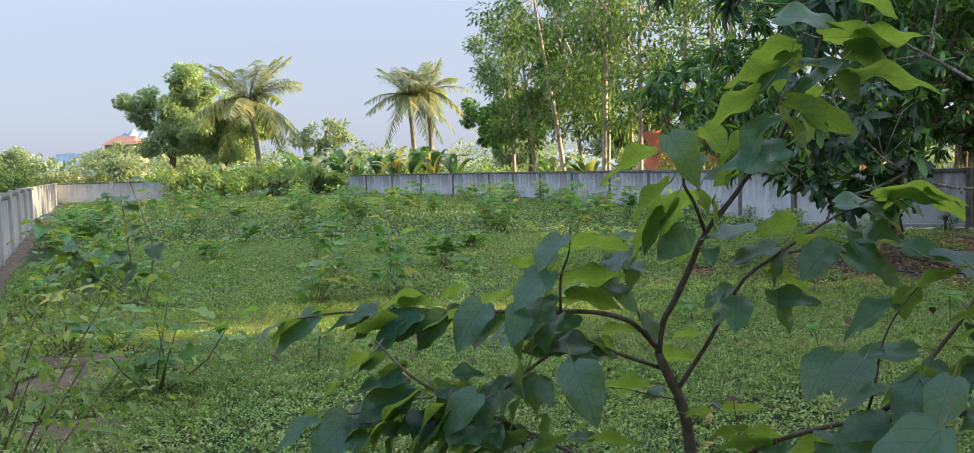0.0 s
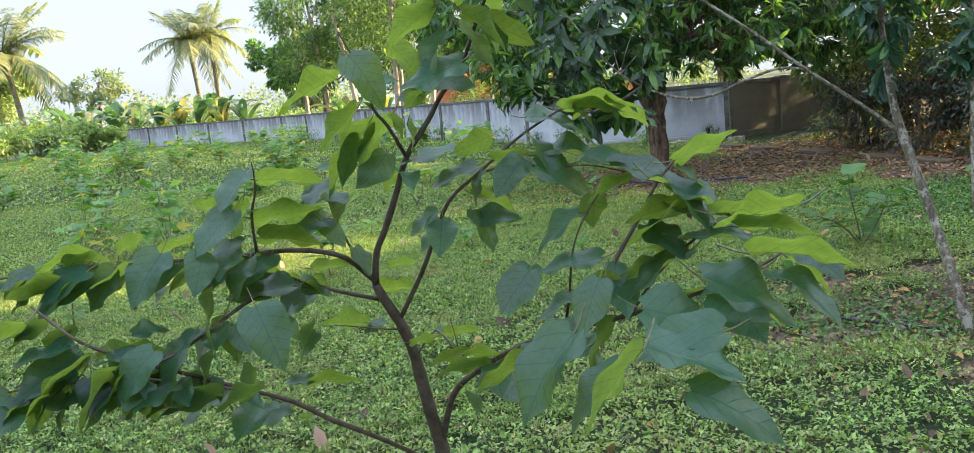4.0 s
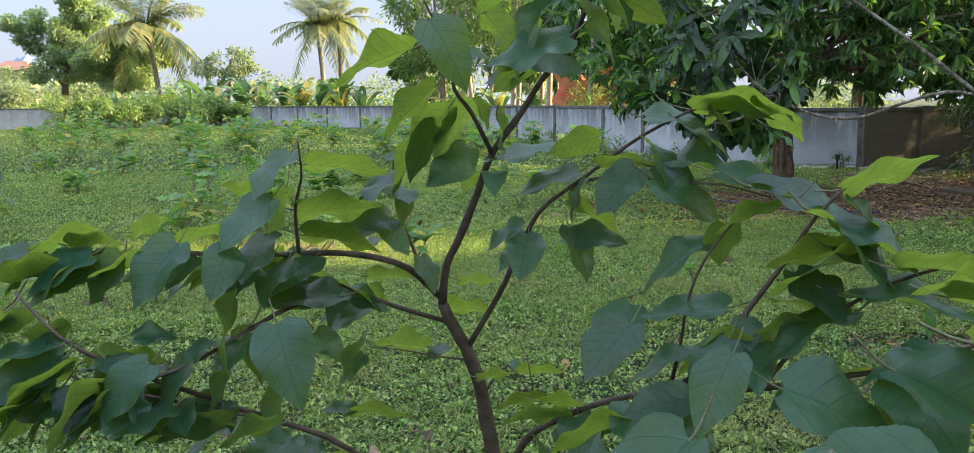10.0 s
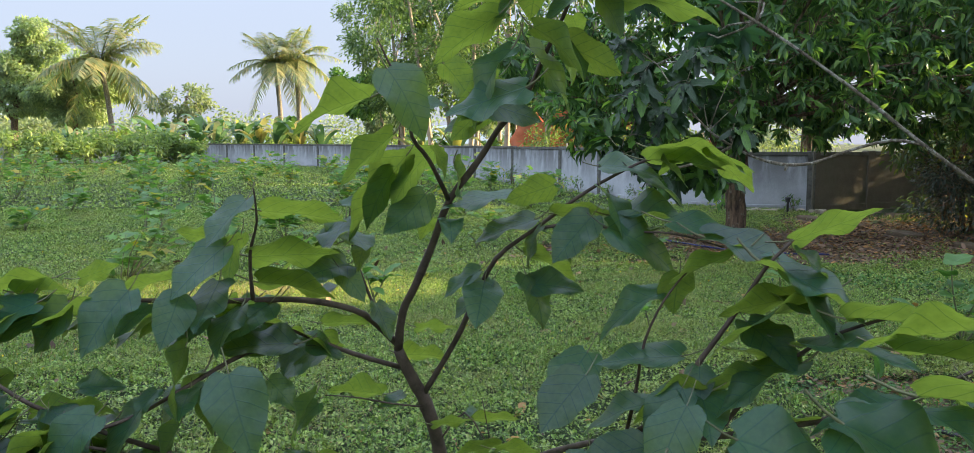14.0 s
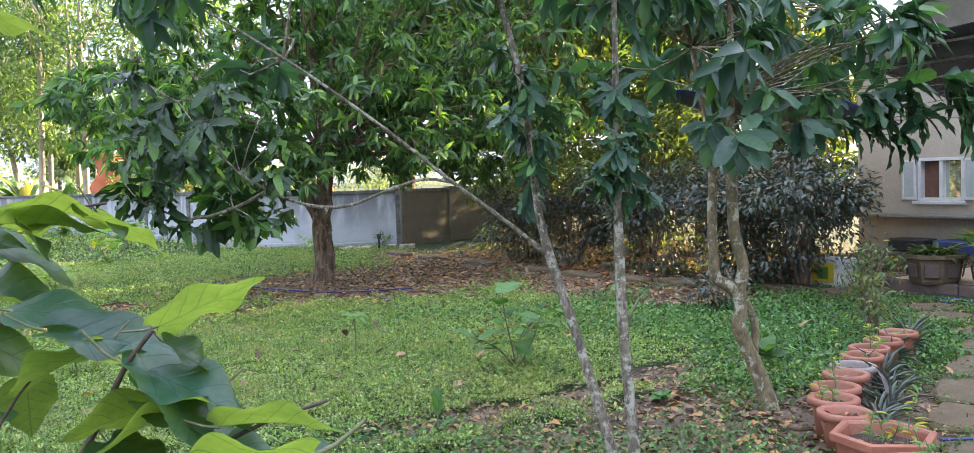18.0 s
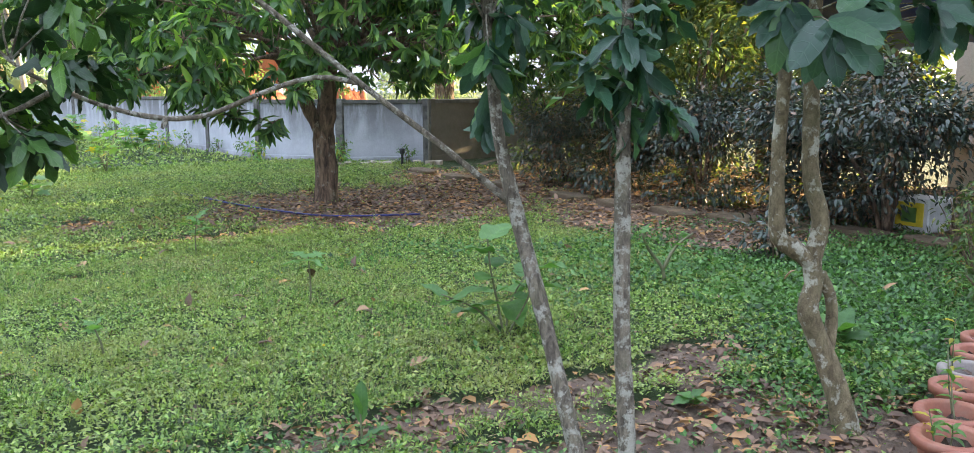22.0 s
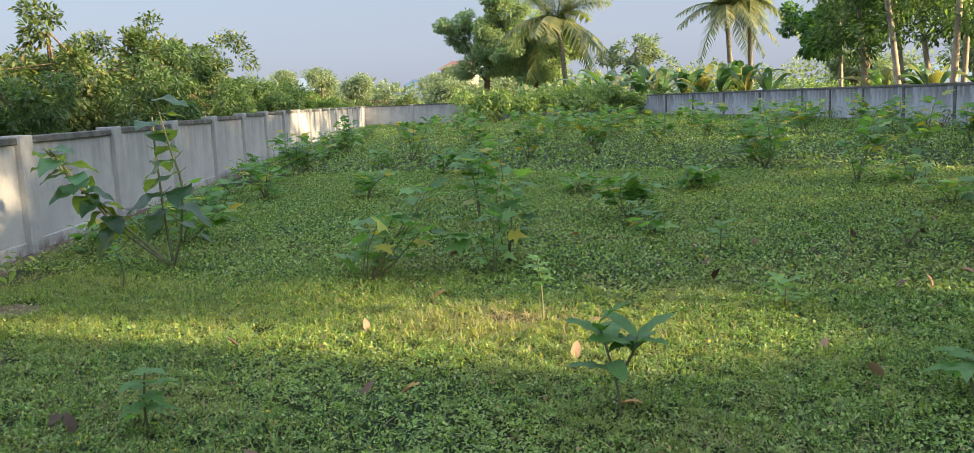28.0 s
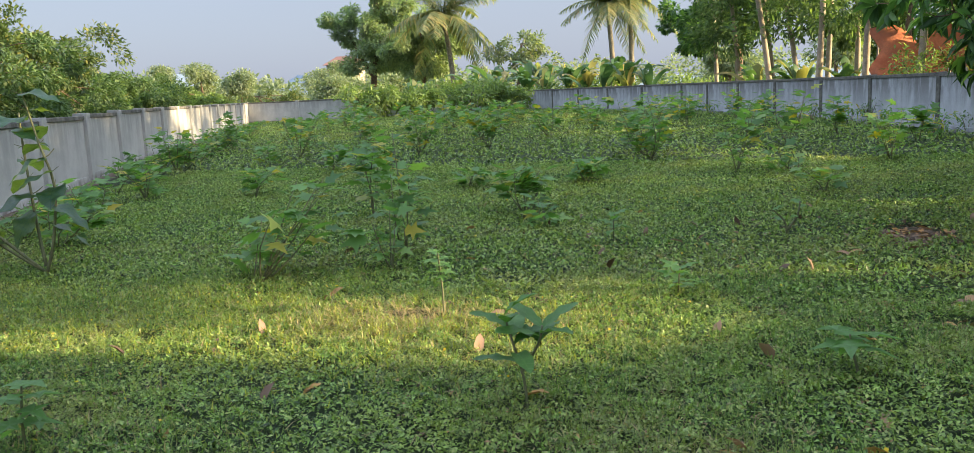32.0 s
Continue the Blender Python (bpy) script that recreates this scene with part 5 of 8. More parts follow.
# Three trees added only to block the sun from the walls.
simple_tree("garden_tree", "tall leafy tree added behind the shrubs to shade the boundary wall", "tree", 15.2, 13.4, 9.8, 2.8, LEAF_OLIVE, n=7600, size=0.24, trunk_r=0.12, seed=336, low=0.3, clumps=34, spread=0.5)
simple_tree("garden_tree", "high-crowned tree added before the return wall to shade the boundary wall", "tree", 13.6, 16.5, 9.4, 2.4, LEAF_OLIVE, n=8200, size=0.24, trunk_r=0.11, seed=338, low=0.42, clumps=34, spread=0.5)
simple_tree("garden_tree", "tall leafy tree added beyond the return wall for its shade", "tree", 14.2, 19.0, 10.0, 2.8, LEAF_TALL, n=7600, size=0.26, trunk_r=0.12, seed=337, low=0.3)
# ---- mulberry shrub in the foreground ----
mulberry = group_of("mulberry_shrub", "open mulberry shrub with large heart-shaped leaves on brown branches", "shrub", (0, 0, 0))


def heart_leaf(seed, curl, fold, material=LEAF_MULBERRY):
    """A toothed heart-shaped leaf one unit long, with its stalk behind the origin."""
    r = np.random.default_rng(seed)
    t0 = np.array([0.0, 0.035, 0.1, 0.2, 0.32, 0.45, 0.58, 0.7, 0.81, 0.91, 1.0])
    w0 = np.array([0.12, 0.235, 0.31, 0.362, 0.38, 0.366, 0.325, 0.258, 0.175, 0.085, 0.0]) * (1 + 0.03 * r.normal(size=11))
    rows_ = 31
    t = np.linspace(0, 1, rows_) ** 1.15
    w = np.interp(t, t0, w0)
    w[1:-1] = (w[:-2] + 2 * w[1:-1] + w[2:]) / 4
    back = np.interp(t, [0, 0.05, 0.2], [-0.07, -0.045, 0.0])
    cols = np.array([-1, -0.75, -0.4, 0, 0.4, 0.75, 1.0])
    ph, side_wave = r.uniform(0, 6), r.uniform(0.6, 1.4, 2)
    verts = []
    for k, (x, ww) in enumerate(zip(t, w)):
        for c in cols:
            rib_ = 0.006 * math.cos(2 * math.pi * (x - 0.75 * abs(c) * ww) / 0.17) * (1 - abs(c)) * (0.3 < abs(c) + 0.3)
            wave = 0.045 * math.sin(x * 11 + ph + (1.7 if c > 0 else 0)) * abs(c) ** 2 * side_wave[int(c > 0)] * min(1, 4 * ww)
            z = fold * abs(c) * ww * (1 - 0.35 * abs(c)) - curl * x * x + wave + rib_
            tooth = 0.012 if (k % 2 and abs(c) == 1 and x < 0.95) else 0
            verts.append((x + back[k] * abs(c) ** 2 - tooth * 0.5, c * (ww + tooth), z))
    me = bpy.data.meshes.new("leaf")
    nc = len(cols)
    faces = [(a * nc + b, (a + 1) * nc + b, (a + 1) * nc + b + 1, a * nc + b + 1) for a in range(rows_ - 1) for b in range(nc - 1)]
    n = len(verts)
    st, q, cp = tube_arrays([(0.01, 0, 0), (-0.12, 0, 0.03), (-0.3, 0, 0.11)], [0.012, 0.01, 0.009], 4, 0, 0, 2)
    verts = verts + [tuple(v) for v in st]
    me.from_pydata(verts, [], faces + [tuple(int(i) + n for i in f) for f in q])
    me.materials.append(material)
    me.materials.append(STEM_GREEN)
    uv = me.uv_layers.new(name="leaf")
    for poly in me.polygons:
        poly.use_smooth = True
        poly.material_index = int(poly.vertices[0] >= n)
        for li in poly.loop_indices:
            v = me.vertices[me.loops[li].vertex_index].co
            uv.data[li].uv = (v.x, v.y)
    return me


HEARTS = [heart_leaf(k, c, f) for k, (c, f) in enumerate([(0.16, 0.22), (0.3, 0.12), (0.1, 0.3), (0.36, 0.28), (0.02, 0.1), (0.22, 0.4)])]

YOUNG = [heart_leaf(20 + k, c, f, LEAF_YOUNG) for k, (c, f) in enumerate([(0.16, 0.22), (0.3, 0.12), (0.1, 0.3), (0.22, 0.4)])]


def one_leaf(parent, x, y, z, rx, ry, rz, size, shapes=None, name="leaf"):
    ob = new(name, random.choice(shapes or HEARTS))
    ob.parent = parent
    ob.matrix_basis = pose(x, y, z, rx, ry, rz) @ Matrix.Diagonal((size, size * random.uniform(0.82, 1.06), size * random.uniform(0.8, 1.5), 1))
    return ob


def hang_leaves(rows):
    for x, y, z, rx, ry, rz, size in rows:
        one_leaf(bough_near(x, y, z), x, y, z, rx * 0.75, ry * 0.6, rz, size * 1.02)


BOUGHS = []


def bough(name, points, r0, r1):
    stout = 1.2 if name == "trunk" else 0.95 if name == "main_stem" else 0.8
    radii = np.linspace(r0 * stout, r1 * (stout - 0.1), len(points))
    ob = part(name, tubes(name, [(points, radii)], TWIG, 10, 0.07), None, mulberry)
    BOUGHS.append((name, np.array(points), ob))


def bough_near(x, y, z):
    """The branch that carries a leaf at this place."""
    return min(BOUGHS, key=lambda b: np.min(np.linalg.norm(b[1] - np.array((x, y, z)), axis=1)))[2]


bough('trunk', [(0.660, 2.790, -0.050), (0.660, 2.740, 0.280), (0.640, 2.700, 0.410), (0.620, 2.660, 0.500), (0.590, 2.620, 0.670), (0.560, 2.590, 0.780), (0.520, 2.570, 0.860), (0.490, 2.560, 0.930)], 0.021, 0.012)
bough('main_stem', [(0.490, 2.560, 0.930), (0.500, 2.530, 1.030), (0.530, 2.500, 1.100), (0.570, 2.460, 1.210), (0.600, 2.420, 1.300), (0.660, 2.380, 1.390), (0.700, 2.340, 1.460), (0.750, 2.290, 1.530), (0.780, 2.250, 1.610), (0.820, 2.210, 1.710), (0.840, 2.190, 1.810)], 0.0115, 0.004)
bough('side_twig', [(0.600, 2.420, 1.300), (0.550, 2.340, 1.390), (0.510, 2.280, 1.440), (0.500, 2.260, 1.510), (0.460, 2.230, 1.590), (0.440, 2.220, 1.630)], 0.007, 0.002)
bough('upper_branch', [(0.490, 2.570, 0.940), (0.410, 2.500, 1.030), (0.330, 2.440, 1.070), (0.250, 2.390, 1.090), (0.160, 2.330, 1.100), (0.080, 2.290, 1.110), (-0.030, 2.250, 1.120), (-0.150, 2.250, 1.120), (-0.260, 2.240, 1.120), (-0.380, 2.250, 1.130), (-0.560, 2.260, 1.110)], 0.0105, 0.0035)
bough('upright_twig', [(0.180, 2.330, 1.100), (0.180, 2.300, 1.200), (0.200, 2.260, 1.270), (0.200, 2.220, 1.340)], 0.006, 0.002)
bough('middle_branch', [(0.500, 2.580, 0.880), (0.380, 2.540, 0.930), (0.280, 2.510, 0.980), (0.190, 2.470, 1.030), (0.100, 2.440, 1.070)], 0.0085, 0.003)
bough('cross_branch', [(0.350, 2.540, 0.940), (0.240, 2.460, 0.970), (0.160, 2.370, 0.980), (0.060, 2.220, 0.950), (-0.020, 2.140, 0.920), (-0.120, 2.110, 0.900), (-0.230, 2.090, 0.900), (-0.340, 2.100, 0.900), (-0.440, 2.110, 0.890)], 0.007, 0.003)
bough('lower_branch', [(0.670, 2.730, 0.250), (0.460, 2.520, 0.470), (0.320, 2.400, 0.600), (0.220, 2.320, 0.700), (0.130, 2.240, 0.770), (0.010, 2.170, 0.850), (-0.070, 2.130, 0.900), (-0.150, 2.100, 0.950), (-0.220, 2.090, 1.000), (-0.300, 2.110, 1.080)], 0.01, 0.004)
bough('low_twig', [(0.130, 2.240, 0.770), (0.020, 2.160, 0.830), (-0.070, 2.120, 0.870), (-0.150, 2.090, 0.900), (-0.260, 2.070, 0.910)], 0.006, 0.002)
bough('right_branch', [(0.550, 2.580, 0.810), (0.620, 2.520, 0.950), (0.660, 2.460, 1.060), (0.700, 2.390, 1.170), (0.780, 2.350, 1.240), (0.860, 2.300, 1.310), (0.930, 2.260, 1.360), (1.010, 2.220, 1.400), (1.140, 2.190, 1.420)], 0.009, 0.003)
bough('flat_twig', [(0.780, 2.350, 1.240), (0.860, 2.270, 1.260), (0.940, 2.200, 1.250), (1.020, 2.130, 1.250), (1.090, 2.060, 1.230)], 0.005, 0.002)
bough('low_right_branch', [(0.660, 2.720, 0.350), (0.690, 2.630, 0.520), (0.730, 2.560, 0.600), (0.810, 2.420, 0.700), (0.880, 2.270, 0.780), (0.920, 2.120, 0.840)], 0.014, 0.008)
bough('rising_branch', [(0.920, 2.120, 0.840), (0.980, 2.050, 0.920), (1.020, 1.990, 1.030), (1.070, 1.950, 1.130), (1.100, 1.910, 1.210), (1.130, 1.880, 1.260)], 0.0085, 0.004)
bough('reaching_branch', [(0.920, 2.120, 0.840), (1.020, 1.920, 0.910), (1.120, 1.820, 0.960), (1.170, 1.750, 1.000), (1.230, 1.670, 1.050), (1.280, 1.620, 1.100)], 0.009, 0.003)
bough('forked_twig', [(1.020, 1.920, 0.910), (1.090, 1.910, 1.000), (1.140, 1.890, 1.050), (1.190, 1.850, 1.100), (1.240, 1.790, 1.140), (1.300, 1.730, 1.170)], 0.006, 0.003)
bough('upright_shoot', [(0.920, 2.120, 0.840), (0.930, 2.090, 0.940), (0.940, 2.070, 1.050), (0.970, 2.040, 1.140), (1.020, 2.020, 1.210)], 0.005, 0.002)
bough('thin_shoot', [(0.460, 2.540, 0.980), (0.410, 2.530, 1.100), (0.380, 2.510, 1.210), (0.380, 2.490, 1.280)], 0.006, 0.002)
bough('dead_twig', [(0.550, 2.580, 0.780), (0.470, 2.520, 0.810), (0.390, 2.480, 0.840), (0.320, 2.440, 0.860)], 0.0035, 0.0015)
bough('dead_twig', [(0.590, 2.620, 0.670), (0.650, 2.550, 0.770), (0.700, 2.480, 0.710), (0.680, 2.450, 0.830)], 0.0035, 0.0015)
hang_leaves([
    (0.459, 2.228, 1.572, 45, 79, -34, 0.146), (0.427, 2.264, 1.518, 35, 20, -170, 0.167), (0.472, 2.281, 1.445, 46, 64, -178, 0.146),
    (0.503, 2.364, 1.401, 35, 74, 165, 0.168), (0.569, 2.402, 1.417, 26, 58, 155, 0.158), (0.476, 2.380, 1.363, 38, 79, -179, 0.170),
    (0.547, 2.422, 1.315, 174, 84, -164, 0.131), (0.604, 2.360, 1.385, 107, 79, 60, 0.113)])
hang_leaves([
    (0.692, 2.297, 1.565, 71, 59, 175, 0.127), (0.656, 2.260, 1.511, 59, 29, 0, 0.125), (0.737, 2.206, 1.616, 52, 73, 10, 0.160),
    (0.685, 2.331, 1.522, 90, 67, -157, 0.136), (0.802, 2.202, 1.625, -67, 40, -25, 0.138), (0.802, 2.195, 1.650, 21, 79, -33, 0.101),
    (0.583, 2.356, 1.595, -47, 69, 15, 0.096), (0.523, 2.252, 1.508, 49, -4, -5, 0.055), (0.659, 2.339, 1.478, -40, 24, 178, 0.085)])
hang_leaves([
    (0.207, 2.276, 1.291, -29, 7, 16, 0.174), (0.182, 2.315, 1.194, -43, -4, 3, 0.177), (0.193, 2.316, 1.141, -38, 8, 10, 0.158),
    (0.182, 2.250, 1.315, 3, 62, -138, 0.125), (0.136, 2.276, 1.232, 55, -21, 175, 0.099), (0.143, 2.221, 1.227, -21, 56, -148, 0.139),
    (0.063, 2.191, 1.141, -40, 67, -98, 0.110), (0.129, 2.235, 1.158, 19, 65, -110, 0.128)])
hang_leaves([
    (0.033, 2.271, 1.157, 34, 5, -153, 0.141), (-0.139, 2.269, 1.163, -67, -25, 36, 0.079), (-0.028, 2.186, 1.150, -32, 61, -131, 0.138),
    (-0.131, 2.179, 1.128, -75, 81, 177, 0.118), (-0.197, 2.204, 1.128, -28, 25, -156, 0.129), (-0.183, 2.235, 1.110, 41, 39, -163, 0.126),
    (-0.200, 2.260, 1.162, 35, 2, -164, 0.146), (-0.250, 2.240, 1.143, -41, -8, 11, 0.103), (-0.258, 2.199, 1.117, 60, 17, -160, 0.116),
    (-0.305, 2.190, 1.142, -35, 19, -165, 0.076)])
hang_leaves([
    (0.256, 2.384, 0.993, -24, -12, -170, 0.159), (0.069, 2.200, 1.036, 93, 74, -115, 0.159), (0.179, 1.999, 1.034, 26, 64, -69, 0.143),
    (-0.048, 2.031, 0.961, -47, 53, -147, 0.127), (-0.020, 2.051, 0.872, -4, 24, -142, 0.109), (-0.194, 2.080, 0.946, 47, 34, -144, 0.166),
    (-0.235, 2.076, 0.926, 52, 48, -134, 0.149), (-0.136, 2.054, 0.922, 45, 46, -151, 0.144), (-0.230, 2.089, 0.981, -8, 1, -171, 0.122),
    (-0.282, 2.135, 1.028, 70, 11, -138, 0.077)])
hang_leaves([
    (-0.183, 2.113, 0.944, -70, -21, 39, 0.092), (-0.106, 2.134, 0.979, 35, -17, 10, 0.076), (-0.114, 2.118, 0.955, -54, 8, 19, 0.073),
    (0.024, 2.159, 0.965, 1, 47, -126, 0.068), (0.066, 2.125, 0.814, 63, 4, -167, 0.135), (0.055, 2.193, 0.885, 97, 51, -115, 0.116),
    (0.138, 2.260, 0.826, 131, 65, -112, 0.100), (0.165, 2.098, 0.816, 61, 16, -172, 0.116), (0.198, 2.414, 0.907, 36, 55, -32, 0.090),
    (0.303, 2.406, 0.877, 78, 59, -132, 0.134)])
hang_leaves([
    (0.271, 2.469, 0.694, -48, -13, 1, 0.141), (0.279, 2.469, 0.701, -22, -13, 179, 0.080), (0.260, 2.495, 0.972, 36, 24, 6, 0.110),
    (0.355, 2.480, 1.143, 41, 67, -33, 0.093), (0.314, 2.496, 1.014, -44, -6, 14, 0.116), (0.451, 2.580, 0.815, 59, -23, -180, 0.132),
    (0.503, 2.586, 0.910, -52, -10, -6, 0.116), (0.531, 2.531, 0.991, -43, 1, -2, 0.097), (0.417, 2.500, 1.204, 2, 71, -126, 0.072),
    (0.328, 2.486, 1.251, 54, 62, 10, 0.093), (0.361, 2.467, 1.290, 36, -19, 5, 0.062)])
hang_leaves([
    (0.784, 2.372, 1.258, -19, 24, -178, 0.140), (0.665, 2.388, 1.145, -27, 45, 177, 0.099), (0.692, 2.401, 1.119, -1, 56, -161, 0.119),
    (0.818, 2.325, 1.338, 76, 30, 174, 0.111), (0.738, 2.409, 1.316, -15, 18, -173, 0.165), (0.753, 2.328, 1.122, 45, -7, -26, 0.128),
    (0.758, 2.329, 1.144, -10, 68, -58, 0.118), (0.874, 2.220, 1.279, -38, 66, -157, 0.129), (0.891, 2.163, 1.261, 58, 30, -11, 0.164),
    (0.983, 2.093, 1.140, -20, 25, 174, 0.141)])
hang_leaves([
    (0.814, 2.305, 1.278, -31, -11, -24, 0.125), (0.902, 2.255, 1.380, 34, -10, -15, 0.123), (0.988, 2.220, 1.394, -22, -5, -23, 0.156),
    (1.020, 2.213, 1.412, -24, -6, -22, 0.175), (0.922, 2.250, 1.278, 19, -13, -32, 0.191), (0.991, 2.080, 1.278, 13, 5, -19, 0.187),
    (1.023, 1.994, 1.257, 26, 11, -24, 0.172), (1.089, 1.975, 1.233, 20, 36, 145, 0.148)])
hang_leaves([
    (1.138, 1.884, 1.263, -35, -39, -24, 0.148), (1.094, 1.902, 1.219, 8, 25, -38, 0.184), (1.153, 1.909, 1.158, 54, 16, 171, 0.133),
    (1.185, 1.877, 1.161, 30, 23, 172, 0.209), (1.183, 1.793, 1.144, -31, -12, -26, 0.153), (1.140, 1.850, 1.085, 7, -16, -45, 0.177),
    (0.992, 2.015, 1.033, -17, 10, 154, 0.162), (0.850, 2.152, 1.012, -17, 59, -143, 0.144), (0.942, 2.034, 0.938, -14, 15, 157, 0.139)])
hang_leaves([
    (0.959, 1.920, 1.001, -26, 71, -153, 0.130), (1.092, 1.902, 1.026, 54, 17, 146, 0.106), (1.152, 1.864, 1.053, -1, 31, 175, 0.168),
    (1.100, 1.815, 0.955, -20, 26, 174, 0.113), (0.977, 1.736, 0.971, 37, 19, -23, 0.191), (1.218, 1.688, 1.030, -18, 9, 151, 0.134),
    (1.083, 1.637, 1.031, 37, 24, -33, 0.149), (0.907, 1.961, 0.883, -35, 22, 171, 0.124)])
hang_leaves([
    (0.978, 1.931, 0.897, 74, 55, -164, 0.138), (0.857, 2.194, 0.752, 50, 15, 161, 0.168), (0.911, 1.932, 0.842, -2, 17, -178, 0.149),
    (0.772, 2.407, 0.682, 50, -6, 162, 0.153), (0.666, 2.494, 0.771, -50, -9, -4, 0.110), (0.725, 2.464, 0.714, 50, 13, 164, 0.118),
    (0.708, 2.422, 0.721, -55, -10, 8, 0.107), (1.006, 1.933, 0.987, 57, 16, 154, 0.128), (0.572, 2.549, 0.744, -52, -8, 1, 0.096)])
hang_leaves([
    (0.849, 2.203, 1.802, -20, 1, -37, 0.177), (0.920, 2.175, 1.799, -22, 7, -37, 0.151), (0.899, 2.129, 1.699, -23, -7, -26, 0.180),
    (0.885, 2.160, 1.767, -44, 25, -20, 0.129), (0.864, 2.143, 1.704, -74, 81, -26, 0.088), (0.850, 2.113, 1.729, -29, 50, 170, 0.127),
    (0.730, 2.116, 1.713, -49, 22, 155, 0.121), (0.715, 2.149, 1.722, 35, 18, 170, 0.138), (0.666, 2.129, 1.668, 24, 49, 155, 0.154),
    (0.734, 2.148, 1.647, -44, 43, -22, 0.137)])
hang_leaves([
    (0.725, 2.185, 1.855, 47, -4, -29, 0.148), (0.883, 2.108, 1.900, -13, 53, -12, 0.126), (0.686, 2.108, 1.601, -34, 70, 176, 0.151),
    (0.707, 2.077, 1.529, -45, 30, 169, 0.158), (0.762, 2.153, 1.786, 27, 15, 144, 0.131), (0.753, 2.160, 1.763, -8, 69, 98, 0.115),
    (0.779, 2.154, 1.727, 34, -2, -11, 0.145)])
hang_leaves([
    (0.742, 1.181, 1.074, 60, 63, -179, 0.144), (0.955, 1.416, 1.104, 24, 30, -29, 0.172), (1.036, 1.400, 1.138, -28, -1, -20, 0.178),
    (0.825, 1.214, 0.988, 28, 30, -32, 0.149), (0.926, 1.296, 1.041, -32, 9, 160, 0.141), (0.797, 1.303, 1.040, 13, 15, -45, 0.155),
    (0.696, 1.348, 1.061, -7, 62, -168, 0.161), (0.758, 1.322, 1.012, 3, 54, -178, 0.129), (1.164, 1.440, 1.203, 32, 10, 148, 0.153),
    (1.082, 1.514, 1.163, -28, -5, -37, 0.147), (0.798, 1.495, 1.108, -15, 64, -141, 0.107), (0.716, 1.666, 1.102, -22, 55, -149, 0.104)])

# leaves set alternately towards the ends of the long branches
tipr = np.random.default_rng(78)
for name, pts, ob in BOUGHS:
    n = {"upper_branch": 24, "lower_branch": 10, "cross_branch": 14, "low_twig": 4, "middle_branch": 11, "rising_branch": 6, "reaching_branch": 7, "low_right_branch": 6, "thin_shoot": 5, "right_branch": 8}.get(name, 0)
    for k in range(n):
        s = (0.28 + 0.72 * (k + 0.5) / n) * (len(pts) - 1)
        i = min(int(s), len(pts) - 2)
        q = pts[i] + (pts[i + 1] - pts[i]) * (s - i)
        d = pts[i + 1] - pts[i]
        yaw = math.degrees(math.atan2(d[1], d[0])) + (1 if k % 2 else -1) * tipr.uniform(8, 45)
        size = tipr.uniform(0.09, 0.165)
        out_ = Vector((math.cos(radians(yaw)), math.sin(radians(yaw)), -0.15)) * 0.25 * size
        one_leaf(ob, q[0] + out_.x, q[1] + out_.y, q[2] + out_.z, tipr.uniform(-45, 30), tipr.uniform(2, 34), yaw, size)

# smaller leaves along the twigs
fill = np.random.default_rng(77)
for name, pts, ob in BOUGHS:
    count = {"lower_branch": 12, "low_twig": 9, "cross_branch": 9, "upper_branch": 8, "right_branch": 5, "main_stem": 4, "middle_branch": 4, "low_right_branch": 3, "thin_shoot": 3, "reaching_branch": 4}.get(name, 1)
    for k in range(count):
        s = fill.uniform(0.25, 0.98) * (len(pts) - 1)
        q = pts[int(s)] + (pts[min(int(s) + 1, len(pts) - 1)] - pts[int(s)]) * (s % 1)
        turn_ = fill.uniform(0, 360)
        off = Vector((0.03 * math.cos(radians(turn_)), 0.03 * math.sin(radians(turn_)), fill.uniform(-0.03, 0.01)))
        one_leaf(ob, q[0] + off.x, q[1] + off.y, q[2] + off.z, fill.uniform(-25, 25), fill.uniform(5, 65), turn_, fill.uniform(0.055, 0.105))
# ---- pots, path, hoses ----
def ring_poly(n, r, turn=0.0):
    return [(r * math.cos(2 * math.pi * k / n + turn), r * math.sin(2 * math.pi * k / n + turn)) for k in range(n)]


